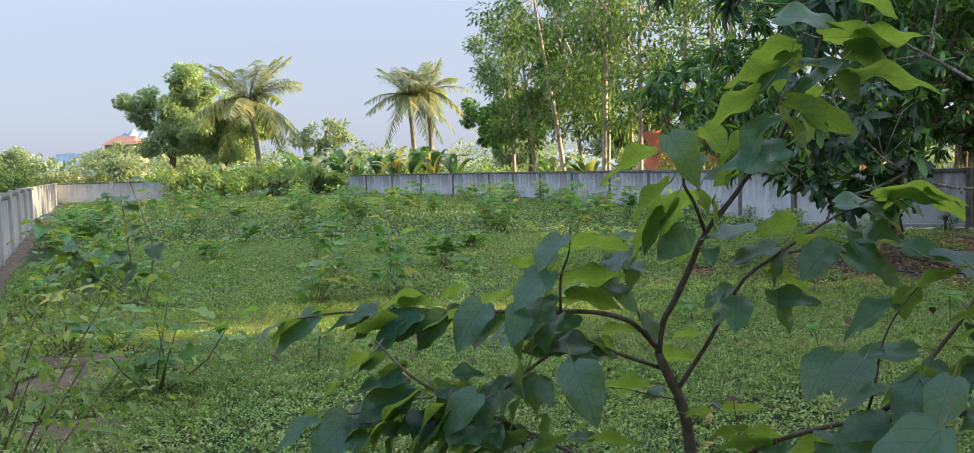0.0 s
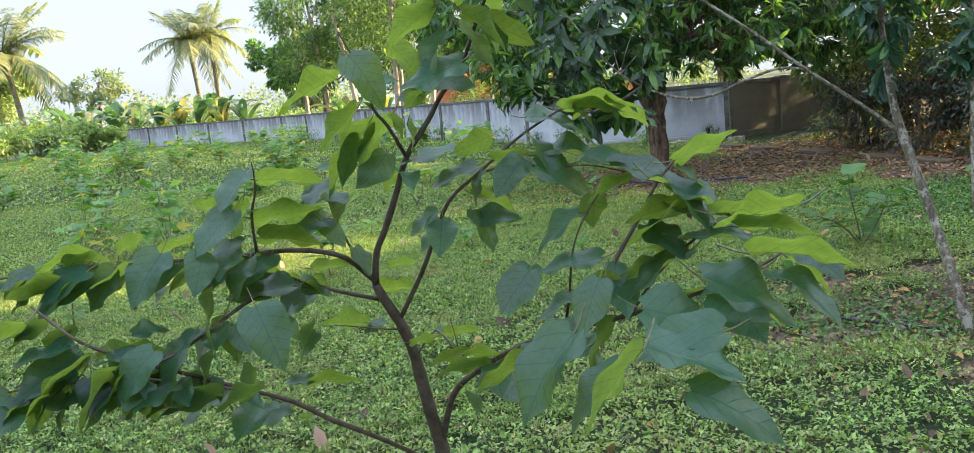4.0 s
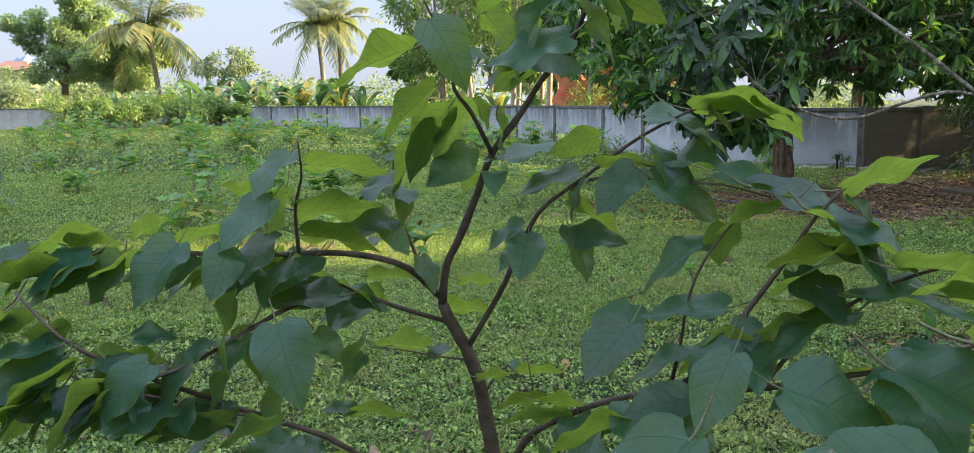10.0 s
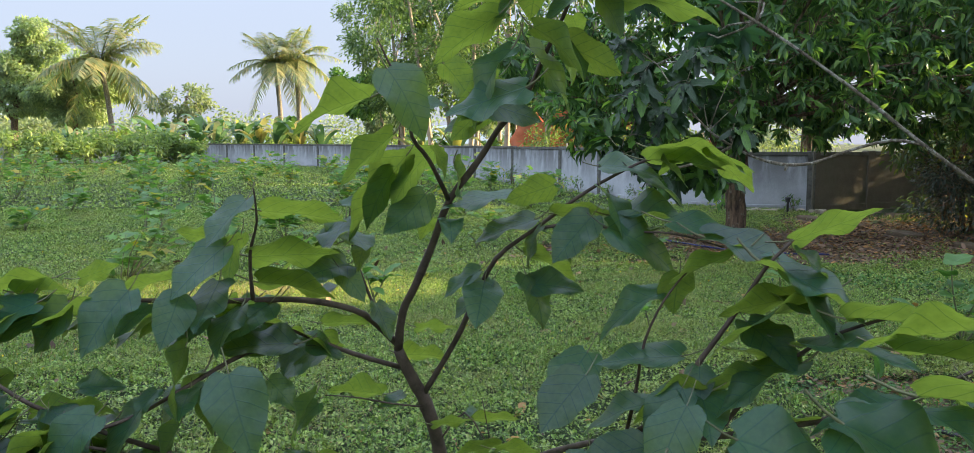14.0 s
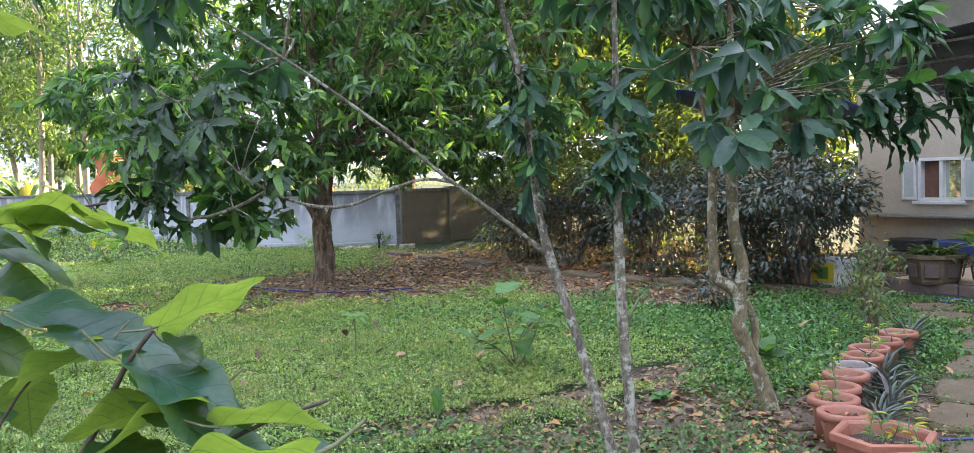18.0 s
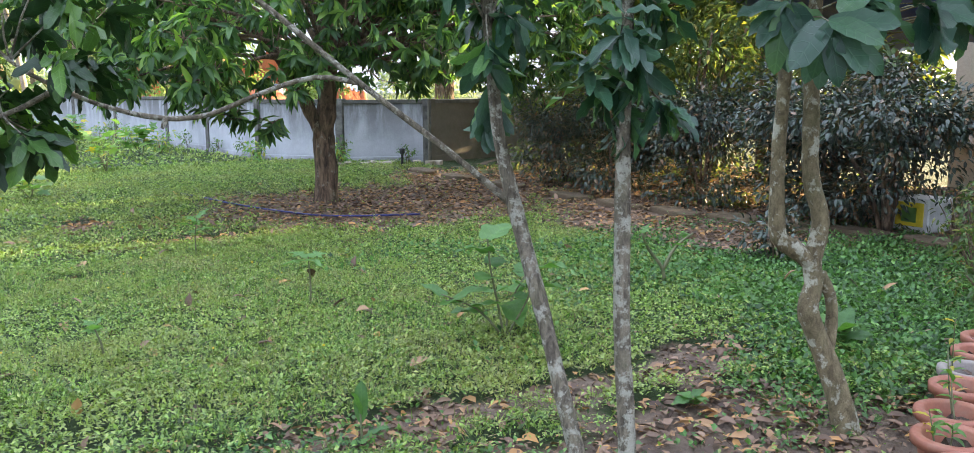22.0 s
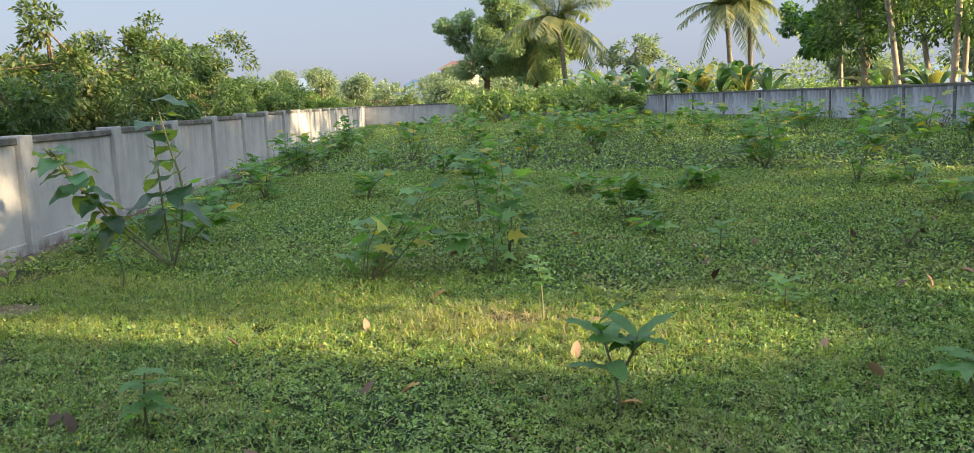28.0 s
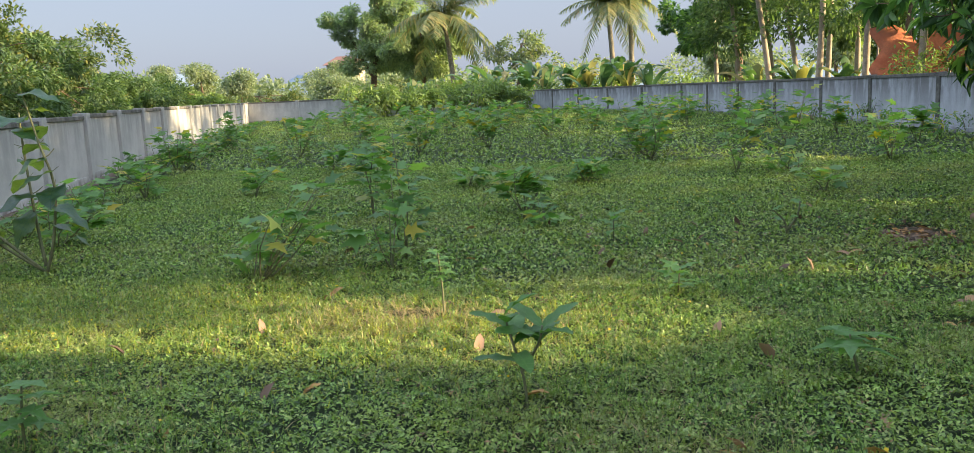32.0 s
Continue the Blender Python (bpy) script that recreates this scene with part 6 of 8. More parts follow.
def pot(name, label, x, y, sides, r_top, r_low, h, material, turn, plant=0, seed=0, group=""):
    root = group_of(name, label, "plant pot", (x, y, float(gz(x, y)) - 0.01), group)
    wall_ = [(r_low, 0), (r_low + (r_top - r_low) * 0.8, h * 0.8), (r_top - 0.005, h - 0.034)]
    lip = [(r_top - 0.006, h - 0.036), (r_top + 0.018, h - 0.036), (r_top + 0.02, h - 0.004), (r_top + 0.012, h), (r_top - 0.012, h), (r_top - 0.02, h - 0.01), (r_top - 0.03, h - 0.09)]
    made = []
    for nm, prof, foot, up in (("body", wall_, True, root), ("rim", lip, False, None)):
        bm = lathe(prof, sides, foot=foot)
        bmesh.ops.rotate(bm, verts=bm.verts, cent=(0, 0, 0), matrix=Matrix.Rotation(turn, 3, "Z"))
        made.append(part(nm, bm, material, up or made[0], smooth=sides > 10))
    sr = np.random.default_rng(seed)
    bm = bmesh.new()
    c = bm.verts.new((0, 0, h - 0.05))
    rim = [bm.verts.new((a * 0.97, b * 0.97, h - 0.06 + 0.012 * sr.normal())) for a, b in ring_poly(sides, r_top - 0.022, turn)]
    mid = [bm.verts.new((a, b, h - 0.05 + 0.014 * sr.normal())) for a, b in ring_poly(sides, r_top * 0.5, turn)]
    for k in range(sides):
        q = (k + 1) % sides
        bm.faces.new((rim[k], rim[q], mid[q], mid[k]))
        bm.faces.new((mid[k], mid[q], c))
    part("soil", bm, SOIL, root)
    n = 26 if sides < 10 else 9
    p = np.stack([sr.uniform(-1, 1, n) * r_top * 0.62, sr.uniform(-1, 1, n) * r_top * 0.62, np.full(n, h - 0.045)], -1)
    a = sr.uniform(0, 6.28, n)
    part("dry_leaves", leaves("dry_leaves", p, np.stack([np.cos(a), np.sin(a), 0.25 * sr.normal(size=n)], -1), [[0, 0, 1.0]] * n, 0.065, 0.028, OVAL, LITTER), None, root, "fallen dry leaves", kind="stuff")
    if plant:
        lines, at, way = [], [], []
        for k in range(plant):
            b = np.array([sr.normal() * r_top * 0.3, sr.normal() * r_top * 0.3, h - 0.06])
            tip = b + [sr.normal() * 0.05, sr.normal() * 0.05, sr.uniform(0.1, 0.3)]
            lines.append(([b, (b + tip) / 2 + sr.normal(size=3) * 0.01, tip], [0.004, 0.003, 0.002]))
            m = 9
            t = sr.uniform(0.2, 1, (m, 1))
            at.append(b + (tip - b) * t)
            way.append(np.stack([sr.normal(size=m), sr.normal(size=m), sr.uniform(-0.2, 0.6, m)], -1))
        for line in lines:
            part("stem", tubes("stem", [line], STEM_GREEN, 5, 0, 2), None, root)
        at, way = np.concatenate(at), np.concatenate(way)
        part("leaves", leaves("leaves", at, way, [[0, 0, 1.0]] * len(at), 0.06, 0.024, OVAL, LEAF_FIG), None, root)
    return root


HEX = "large hexagonal terracotta-coloured plastic planter full of dry leaves"
ROUND = "round terracotta-coloured plastic pot with earth"
for k, (x, y, pl) in enumerate([(4.38, 2.86, 4), (4.08, 2.50, 2), (3.90, 2.09, 2), (3.76, 1.72, 1)]):
    pot("planter", HEX, x, y, 6, 0.21, 0.165, 0.28, TERRACOTTA, 0.35 + 0.12 * k, pl, 700 + k, "row of pots along the path")
for k, (x, y, pl) in enumerate([(4.72, 3.27, 0), (4.91, 3.46, 2), (5.14, 3.60, 2), (5.45, 3.74, 0), (5.98, 3.97, 1), (6.24, 4.08, 1), (6.54, 4.16, 2), (6.89, 4.25, 1)]):
    pot("flowerpot", ROUND, x, y, 20, 0.115, 0.085, 0.23, TERRACOTTA, 0, pl, 720 + k, "row of pots along the path")
pot("flowerpot", "round grey cement-coloured pot with earth", 5.71, 3.86, 20, 0.12, 0.09, 0.22, POT_GREY, 0, 1, 730, "row of pots along the path")


SLABS = []


def slab(name, label, x, y, w, d, h, turn, seed, group, material=STONE):
    """An uneven worn stone slab lying on the earth."""
    r = np.random.default_rng(seed)
    SLABS.append((x, y, max(w, d) * 0.46))
    n = 14
    a = np.linspace(0, 2 * np.pi, n, endpoint=False)
    sq = 1 / np.maximum(np.abs(np.cos(a)), np.abs(np.sin(a)))
    rad = np.minimum(sq, 1.34) * (1 + 0.035 * r.normal(size=n))
    px, py = rad * np.cos(a) * w / 2, rad * np.sin(a) * d / 2
    bm = bmesh.new()
    z = h + 0.006 * r.normal(size=n)
    low = [bm.verts.new((p * 1.03, q * 1.03, -0.04)) for p, q in zip(px, py)]
    edge = [bm.verts.new((p * 1.02, q * 1.02, t - 0.014)) for p, q, t in zip(px, py, z)]
    top = [bm.verts.new((p * 0.96, q * 0.96, t)) for p, q, t in zip(px, py, z)]
    inner = [bm.verts.new((p * 0.55, q * 0.55, h + 0.007 * r.normal())) for p, q in zip(px, py)]
    c = bm.verts.new((0, 0, h))
    for k in range(n):
        j = (k + 1) % n
        for lo_, hi_ in ((low, edge), (edge, top), (top, inner)):
            bm.faces.new((lo_[k], lo_[j], hi_[j], hi_[k]))
        bm.faces.new((inner[k], inner[j], c))
    ob = part(name, bm, material)
    ob.matrix_basis = pose(x, y, float(gz(x, y)) - 0.005, r.normal() * 1.2, r.normal() * 1.2, turn)
    return tagged(ob, label, "stone slab", group)


for k, (x, y, w, d, t) in enumerate([(8.88, 4.92, 0.56, 0.5, -70), (8.33, 4.36, 0.5, 0.56, -74), (7.73, 3.95, 0.54, 0.58, -72), (7.04, 3.68, 0.54, 0.66, -70), (6.36, 3.40, 0.52, 0.62, -68), (5.76, 3.12, 0.5, 0.54, -66), (5.17, 2.63, 0.66, 0.56, -56), (4.78, 1.94, 0.78, 0.6, -55), (4.5, 1.3, 0.7, 0.5, -60), (9.3, 5.35, 0.6, 0.4, -40)]):
    slab("stepping_stone", "worn flat stone of the garden path among litter", x, y, w, d, 0.03, t, 740 + k, "stepping stones")
for k, (x, y, t) in enumerate([(8.95, 9.28, 80), (9.15, 8.55, 78), (9.3, 7.85, 82), (9.45, 7.15, 80), (8.8, 10.1, 84), (8.78, 11.1, 88), (8.7, 12.6, 86), (8.58, 13.95, 90), (8.5, 15.0, 88), (10.1, 4.65, 86), (10.12, 3.85, 88), (10.08, 3.05, 85), (10.02, 2.2, 86), (9.98, 1.4, 87), (9.9, 0.55, 85), (9.55, 6.4, 78)]):
    slab("edging_slab", "brown stone edging slab half sunk in dry leaves", x, y, 0.72, 0.3, 0.06, t, 760 + k, "edging slabs")
for k, (x, y, w, t) in enumerate([(-4.1, 8.2, 0.5, 20), (-3.55, 7.0, 0.55, 40), (-3.1, 6.05, 0.55, 30), (-2.55, 5.0, 0.6, 35)]):
    slab("stepping_stone", "earth-stained flat stone of the side path", x, y, w, 0.42, 0.03, t, 780 + k, "stepping stones of the side path")
for k in range(11):
    slab("rubble_stone", "pale broken stone at the foot of the wall", 7.4 + 0.2 * k + 0.05 * math.sin(5 * k), 16.75 - 0.05 * k + 0.12 * math.cos(3 * k), 0.16 + 0.1 * ((k * 7) % 3) / 2, 0.14, 0.07, 31 * k, 790 + k, "rubble at the wall foot", PLASTER)


def hose(label, line, r=0.011, mat=HOSE):
    pts = [(x, y, float(gz(x, y)) + 0.025 + (z if z else 0)) for x, y, *zz in line for z in [zz[0] if zz else 0]]
    ob = part("garden_hose", tubes("garden_hose", [(pts, [r] * len(pts))], mat, 8, 0, 4), None)
    tagged(ob, label, "hose")


hose("blue garden hose lying across leaf litter", [(4.3, 13.9), (4.45, 13.4), (4.62, 12.7), (4.86, 11.95), (5.1, 11.4), (5.3, 11.05), (5.75, 10.78), (6.3, 10.6)])
hose("blue garden hose curving beside the stone path", [(9.27, 4.28), (8.41, 3.92), (7.71, 3.63), (7.21, 3.39), (6.88, 3.15), (6.62, 3.01), (6.3, 2.88), (5.93, 2.79), (5.65, 2.82), (5.41, 2.92), (5.2, 3.05)], 0.009)
hose("coil of blue hose before the platform kerb", [(9.6, 5.3), (9.85, 5.65), (9.95, 5.4), (9.9, 4.9), (9.75, 4.75), (9.65, 5.1), (9.8, 5.5), (9.9, 5.2), (9.85, 4.85)])
hose("thin grey irrigation pipe at the foot of the trees", [(3.2, 4.25), (3.4, 3.95), (3.6, 3.72), (3.95, 3.32), (4.1, 3.15)], 0.012, BLACKISH)


def rhoeo(x, y, h, seed, n=16, mat=LEAF_PURPLE, name="rhoeo_plant", label="grey-green sword-leaved plant beside the path", w=0.085):
    r = np.random.default_rng(seed)
    root = group_of(name, label, "plant", (x, y, float(gz(x, y))), "border plants along the path")
    a = np.arange(n) * 2.4
    rise = r.uniform(0.35, 1.35, n)
    way = np.stack([np.cos(a) * np.cos(rise), np.sin(a) * np.cos(rise), np.sin(rise)], -1)
    part("leaves", leaves("leaves", np.stack([np.cos(a) * 0.02, np.sin(a) * 0.02, r.uniform(0, 0.08, n)], -1), way, [[0, 0, 1.0]] * n + way * -0.3, h * r.uniform(0.7, 1.1, n), h * w, LONG, mat), None, root)


for k in range(17):
    t = k / 16
    rhoeo(4.95 + 2.5 * t + 0.06 * math.sin(9 * k), 3.05 + 1.38 * t ** 0.75 + 0.05 * math.cos(7 * k) + 0.06, 0.17 + 0.09 * ((k * 5) % 4) / 3, 800 + k)
for k, (x, y, h) in enumerate([(7.6, 4.9, 0.4), (8.2, 5.3, 0.45), (8.7, 5.6, 0.5), (7.2, 4.6, 0.32), (9.0, 5.9, 0.5)]):
    shrub("border_shrub", "thin variegated shrub at the path edge", x, y, h + 0.25, 0.4, LEAF_OLIVE, 120, 0.07, 0.4, 830 + k, 5, group="border shrubs")

# thin dry sapling with a few round leaves beside the path
thin = group_of("thin_sapling", "thin bare sapling with a few pale leaves beside the path", "young plant", (5.18, 1.89, 0))
part("stem", tubes("stem", [([(0, 0, 0), (0.0, 0.04, 0.3), (-0.02, 0.1, 0.65), (-0.05, 0.18, 0.92)], [0.006, 0.005, 0.004, 0.003])], STEM_GREEN, 6, 0.03), None, thin)
for h, a_, size in ((0.92, 60, 0.1), (0.9, 170, 0.12), (0.88, 290, 0.11), (0.72, 200, 0.13), (0.5, 20, 0.08)):
    one_leaf(thin, -0.055 * h, 0.2 * h ** 1.4, h, 0, -5 if h > 0.8 else 65, a_, size, YOUNG)
part("stem", tubes("stem", [([(-0.1, -0.05, 0), (-0.12, -0.1, 0.25), (-0.02, -0.16, 0.5), (0.08, -0.2, 0.62)], [0.008, 0.007, 0.005, 0.003])], BARK_PALE, 6, 0.04), None, thin, "dry pale twig")

# ---- platform and house front ----
TURN = math.degrees(math.atan2(-0.08, 0.997))
house_m = pose(10.35, 5.0, 0, 0, 0, TURN)       # local x into the house, local y along the front


plat = group_of("platform", "low concrete terrace with a dark kerb before the house", "floor", kind="structure")
plat.matrix_basis = house_m
part("floor_slab", box(bmesh.new(), 0.12, 9, -14, 1.55, -0.2, 0.1, 0.01), CONCRETE, plat)
for k in range(16):
    part("kerb", box(bmesh.new(), -0.04, 0.12, 1.55 - (k + 1) * 0.95, 1.55 - k * 0.95 - 0.012, -0.2, 0.108, 0.012), KERB, plat)
part("kerb", box(bmesh.new(), 0.12, 3.4, 1.55, 1.67, -0.2, 0.108, 0.012), KERB, plat)
wallm = group_of("wall_house", "cream plastered house wall behind the shelves", "wall", kind="structure")
wallm.matrix_basis = house_m
WX = 3.62


def wall_with_holes(y0, y1, z0, z1, holes):
    """Blocks of wall round the openings."""
    bm = bmesh.new()
    edge = y0
    for a, b, lo_, hi_ in sorted(holes):
        box(bm, WX, WX + 0.18, edge, a, z0, z1)
        box(bm, WX, WX + 0.18, a, b, z0, lo_)
        box(bm, WX, WX + 0.18, a, b, hi_, z1)
        edge = b
    box(bm, WX, WX + 0.18, edge, y1, z0, z1)
    return bm


HOLES = [(2.74, 3.5, 0.88, 1.56), (-2.2, -1.35, 0.92, 1.58)]
part("plaster", wall_with_holes(-14, 4.6, -0.1, 3.2, HOLES), PLASTER, wallm)
part("plaster", box(bmesh.new(), WX + 0.18, WX + 6, 4.42, 4.6, -0.1, 3.2), PLASTER, wallm)
# Unseen block added above the house to shade lawn and edge the sun strip.
part("upper_storey", box(bmesh.new(), WX + 0.2, WX + 6, -14, 3.65, 3.2, 6.4), WALL_BARE, wallm)
for k, (a, b, lo_, hi_) in enumerate(HOLES):
    win = group_of(f"window_{k + 1}", "white-framed casement window standing open", "window", kind="structure")
    win.matrix_basis = house_m
    bm = bmesh.new()
    for q in (a, b - 0.05):
        box(bm, WX - 0.02, WX + 0.12, q, q + 0.05, lo_, hi_, 0.004)
    for q in (lo_, hi_ - 0.05):
        box(bm, WX - 0.018, WX + 0.118, a + 0.05, b - 0.05, q, q + 0.05, 0.004)
    part("window_frame", bm, WHITE, win)
    part("window_sill", box(bmesh.new(), WX - 0.08, WX + 0.1, a - 0.06, b + 0.06, lo_ - 0.05, lo_ - 0.003, 0.006), WHITE, win)
    half = (a + b) / 2
    part("curtain", box(bmesh.new(), WX + 0.1, WX + 0.12, half + 0.03, b - 0.05, lo_ + 0.05, hi_ - 0.05), CURTAIN, win, "brown curtain")
    part("pane", box(bmesh.new(), WX + 0.09, WX + 0.1, a + 0.05, half - 0.03, lo_ + 0.05, hi_ - 0.05), PANE_MIRROR, win)
    part("mullion", box(bmesh.new(), WX + 0.0, WX + 0.12, half - 0.03, half + 0.03, lo_ + 0.05, hi_ - 0.05, 0.004), WHITE, win)
    for side, y_ in (("sash", a - 0.25), ("sash", b + 0.01)):
        bm = bmesh.new()
        for u in (y_, y_ + 0.21):
            box(bm, WX - 0.05, WX - 0.022, u, u + 0.04, lo_ + 0.02, hi_ - 0.02, 0.003)
        for u in (lo_ + 0.02, hi_ - 0.06):
            box(bm, WX - 0.05, WX - 0.022, y_ + 0.04, y_ + 0.21, u, u + 0.04, 0.003)
        sash = part("sash", bm, WHITE, win)
        part("sash_pane", box(bmesh.new(), WX - 0.04, WX - 0.034, y_ + 0.04, y_ + 0.21, lo_ + 0.06, hi_ - 0.06), PANE_PALE, sash)
part("ledge", box(bmesh.new(), WX - 0.3, WX, -9, 4.4, 0.62, 0.67, 0.01), STEEL, wallm)

shelf = group_of("plant_shelf", "long steel shelf with three boards of seedling pots", "shelf")
shelf.matrix_basis = house_m
LEVELS = [(0.66, 0.45, 1.6, 1.32), (1.15, 0.32, 1.6, 1.32), (1.58, 0.3, 1.6, 1.32)]
Y0, Y1 = -1.05, 2.25
for z, deep, *_ in LEVELS:
    part("board", box(bmesh.new(), WX - 0.03 - deep, WX - 0.03, Y0, Y1, z - 0.03, z, 0.005), STEEL, shelf)
part("board", box(bmesh.new(), WX - 0.48, WX - 0.04, Y0, Y1, 0.27, 0.3, 0.005), STEEL, shelf)
for y_ in (Y0 + 0.02, 0.62, Y1 - 0.05):
    for x_ in (WX - 0.475, WX - 0.08):
        part("leg", box(bmesh.new(), x_, x_ + 0.035, y_, y_ + 0.035, 0.1, 0.63, 0.004), STEEL, shelf)
    part("upright", box(bmesh.new(), WX - 0.07, WX - 0.035, y_, y_ + 0.03, 0.66, 1.55, 0.004), STEEL, shelf)

small_pot = bpy.data.meshes.new("seedling_pot")
_bm = lathe([(0.035, 0), (0.046, 0.07), (0.052, 0.07), (0.052, 0.085), (0.042, 0.085), (0.04, 0.07)], 10, True)
_bm.to_mesh(small_pot); _bm.free()
white_pot = small_pot.copy()
small_pot.materials.append(BROWN_POT)
white_pot.materials.append(WHITE)
tuft_r = np.random.default_rng(61)
a_ = tuft_r.uniform(0, 6.28, 14)
tuft = leaves("sprout", np.stack([0.01 * np.cos(a_), 0.01 * np.sin(a_), np.full(14, 0.07)], -1), np.stack([np.cos(a_) * 0.5, np.sin(a_) * 0.5, tuft_r.uniform(0.4, 1.2, 14)], -1), [[0, 0, 1.0]] * 14, tuft_r.uniform(0.04, 0.11, 14), 0.022, DIAMOND, LEAF_FIG)


def seedling(y, z, depth, white, sprout, scale=1.0):
    root = group_of("seedling_pot", "small white seedling pot on the shelf" if white else "small brown seedling pot on the shelf", "plant pot", group="seedling pots")
    root.matrix_basis = house_m @ pose(WX - depth, y, z, 0, 0, random.uniform(0, 360)) @ Matrix.Diagonal((scale, scale, scale, 1))
    ob = new("pot", white_pot if white else small_pot)
    ob.parent = root
    if sprout:
        ob = new("sprout", tuft)
        ob.parent = root
        ob.scale = (1, 1, sprout)


pr = np.random.default_rng(62)
for k in range(29):
    y = Y1 - 0.08 - k * 0.112
    if k not in (9, 10):
        seedling(y, 1.58, 0.2, pr.random() < 0.3, pr.choice([0, 0.6, 1.0, 1.6]), 1.05)
    seedling(y, 1.15, 0.2, pr.random() < 0.2, pr.choice([0.4, 0.8, 1.2, 1.7]), pr.uniform(0.8, 1.1))
for k in range(36):
    if not 3 < k < 11:
        seedling(Y1 - 0.05 - k * 0.09, 0.66, 0.3, True, 0.25, 0.85)
for k, (y0_, y1_, z1_, m_, lb) in enumerate([(-0.9, -0.46, 0.6, RED, "red plastic crate under the shelf"), (-0.42, -0.18, 0.5, WHITE, "white cardboard box under the shelf"), (-0.15, 0.16, 0.57, CARD, "brown cardboard box under the shelf")]):
    bx = part("crate" if k == 0 else "storage_box", box(bmesh.new(), -0.16, 0.16, 0, y1_ - y0_, 0, z1_ - 0.3, 0.012), m_)
    bx.matrix_basis = house_m @ pose(WX - 0.28, y0_, 0.3)
    tagged(bx, lb, "box")
for k in range(9):
    y = 1.62 - k * 0.165
    st = group_of("tray_stack", "stack of dark nursery trays under the shelf", "tray", group="nursery trays")
    st.matrix_basis = house_m @ pose(WX - 0.28, y, 0.3)
    for q in range(5 + k % 4):
        part("tray", box(bmesh.new(), -0.15, 0.15, -0.072 + pr.normal() * 0.006, 0.072, q * 0.03, q * 0.03 + 0.022, 0.004), BLACKISH if (k + q) % 3 else BROWN_POT, st)
for k, (y, w_, h_, m_) in enumerate([(-1.7, 0.5, 0.4, BLACKISH), (-2.3, 0.5, 0.3, POT_GREY), (-2.9, 0.5, 0.42, TARP_BLUE), (2.6, 0.7, 0.2, TARP_BLUE), (3.4, 0.6, 0.2, BLACKISH)]):
    bx = part("storage_box", box(bmesh.new(), -0.2, 0.2, -w_ / 2, w_ / 2, 0, h_, 0.02), m_)
    bx.matrix_basis = house_m @ pose(WX - 0.3, y, 0.1)
    tagged(bx, "plastic storage box standing by the house wall", "box")

post = part("steel_post", box(bmesh.new(), -0.03, 0.03, -0.03, 0.03, 0.1, 2.35, 0.004), WHITE)
post.matrix_basis = house_m @ pose(WX - 0.55, -1.08, 0)
tagged(post, "slim white steel post carrying the awning", "post")
post2 = part("steel_post", box(bmesh.new(), -0.03, 0.03, -0.03, 0.03, 0.1, 2.35, 0.004), WHITE)
post2.matrix_basis = house_m @ pose(0.6, -5.2, 0)
tagged(post2, "slim white steel post carrying the awning", "post")

# awning: black net roof with a sagging front hem
awn = group_of("awning", "black shade-net awning with a sagging hem over the terrace", "awning")
awn.matrix_basis = house_m
nx, ny = 14, 60
u, v = np.meshgrid(np.linspace(0, 1, nx), np.linspace(-9, 2.05, ny), indexing="ij")
zz = 2.95 - 0.75 * u + 0.04 * np.sin(v * 2.1) * u - 0.1 * np.abs(np.sin(v * 0.62 + 0.4)) * (1 - u)
vv = np.stack([-0.3 + 3.2 * u, v, zz], -1).reshape(-1, 3)
i, j = np.meshgrid(np.arange(nx - 1), np.arange(ny - 1), indexing="ij")
q = i * ny + j
net_me = raw_mesh("net", vv, [np.stack([q, q + 1, q + ny + 1, q + ny], -1).reshape(-1, 4)], NET, True)
nob = part("net", net_me, None, awn)
mod = nob.modifiers.new("thick", "SOLIDIFY"); mod.thickness = 0.01
hy = np.linspace(-9, 2.05, 40)
hem = np.concatenate([np.stack([np.full(40, 2.92), hy, 2.22 + 0.04 * np.sin(hy * 2.1)], -1), np.stack([np.full(40, 2.9), hy, 2.09 + 0.04 * np.sin(hy * 2.1) - 0.04 * np.abs(np.sin(hy * 3.3))], -1)])
q = np.arange(39)
hob = part("hem", raw_mesh("hem", hem, [np.stack([q, q + 1, q + 41, q + 40], -1)], NET, True), None, awn)
mod = hob.modifiers.new("thick", "SOLIDIFY"); mod.thickness = 0.008
for x_ in np.linspace(0.0, 2.8, 6):
    z_ = 2.93 - 0.234 * (x_ + 0.3)
    part("purlin", tubes("purlin", [([(x_, -9, z_ - 0.06), (x_, 2.0, z_ - 0.06)], [0.014, 0.014])], STEEL, 6, 0, 1), None, awn)
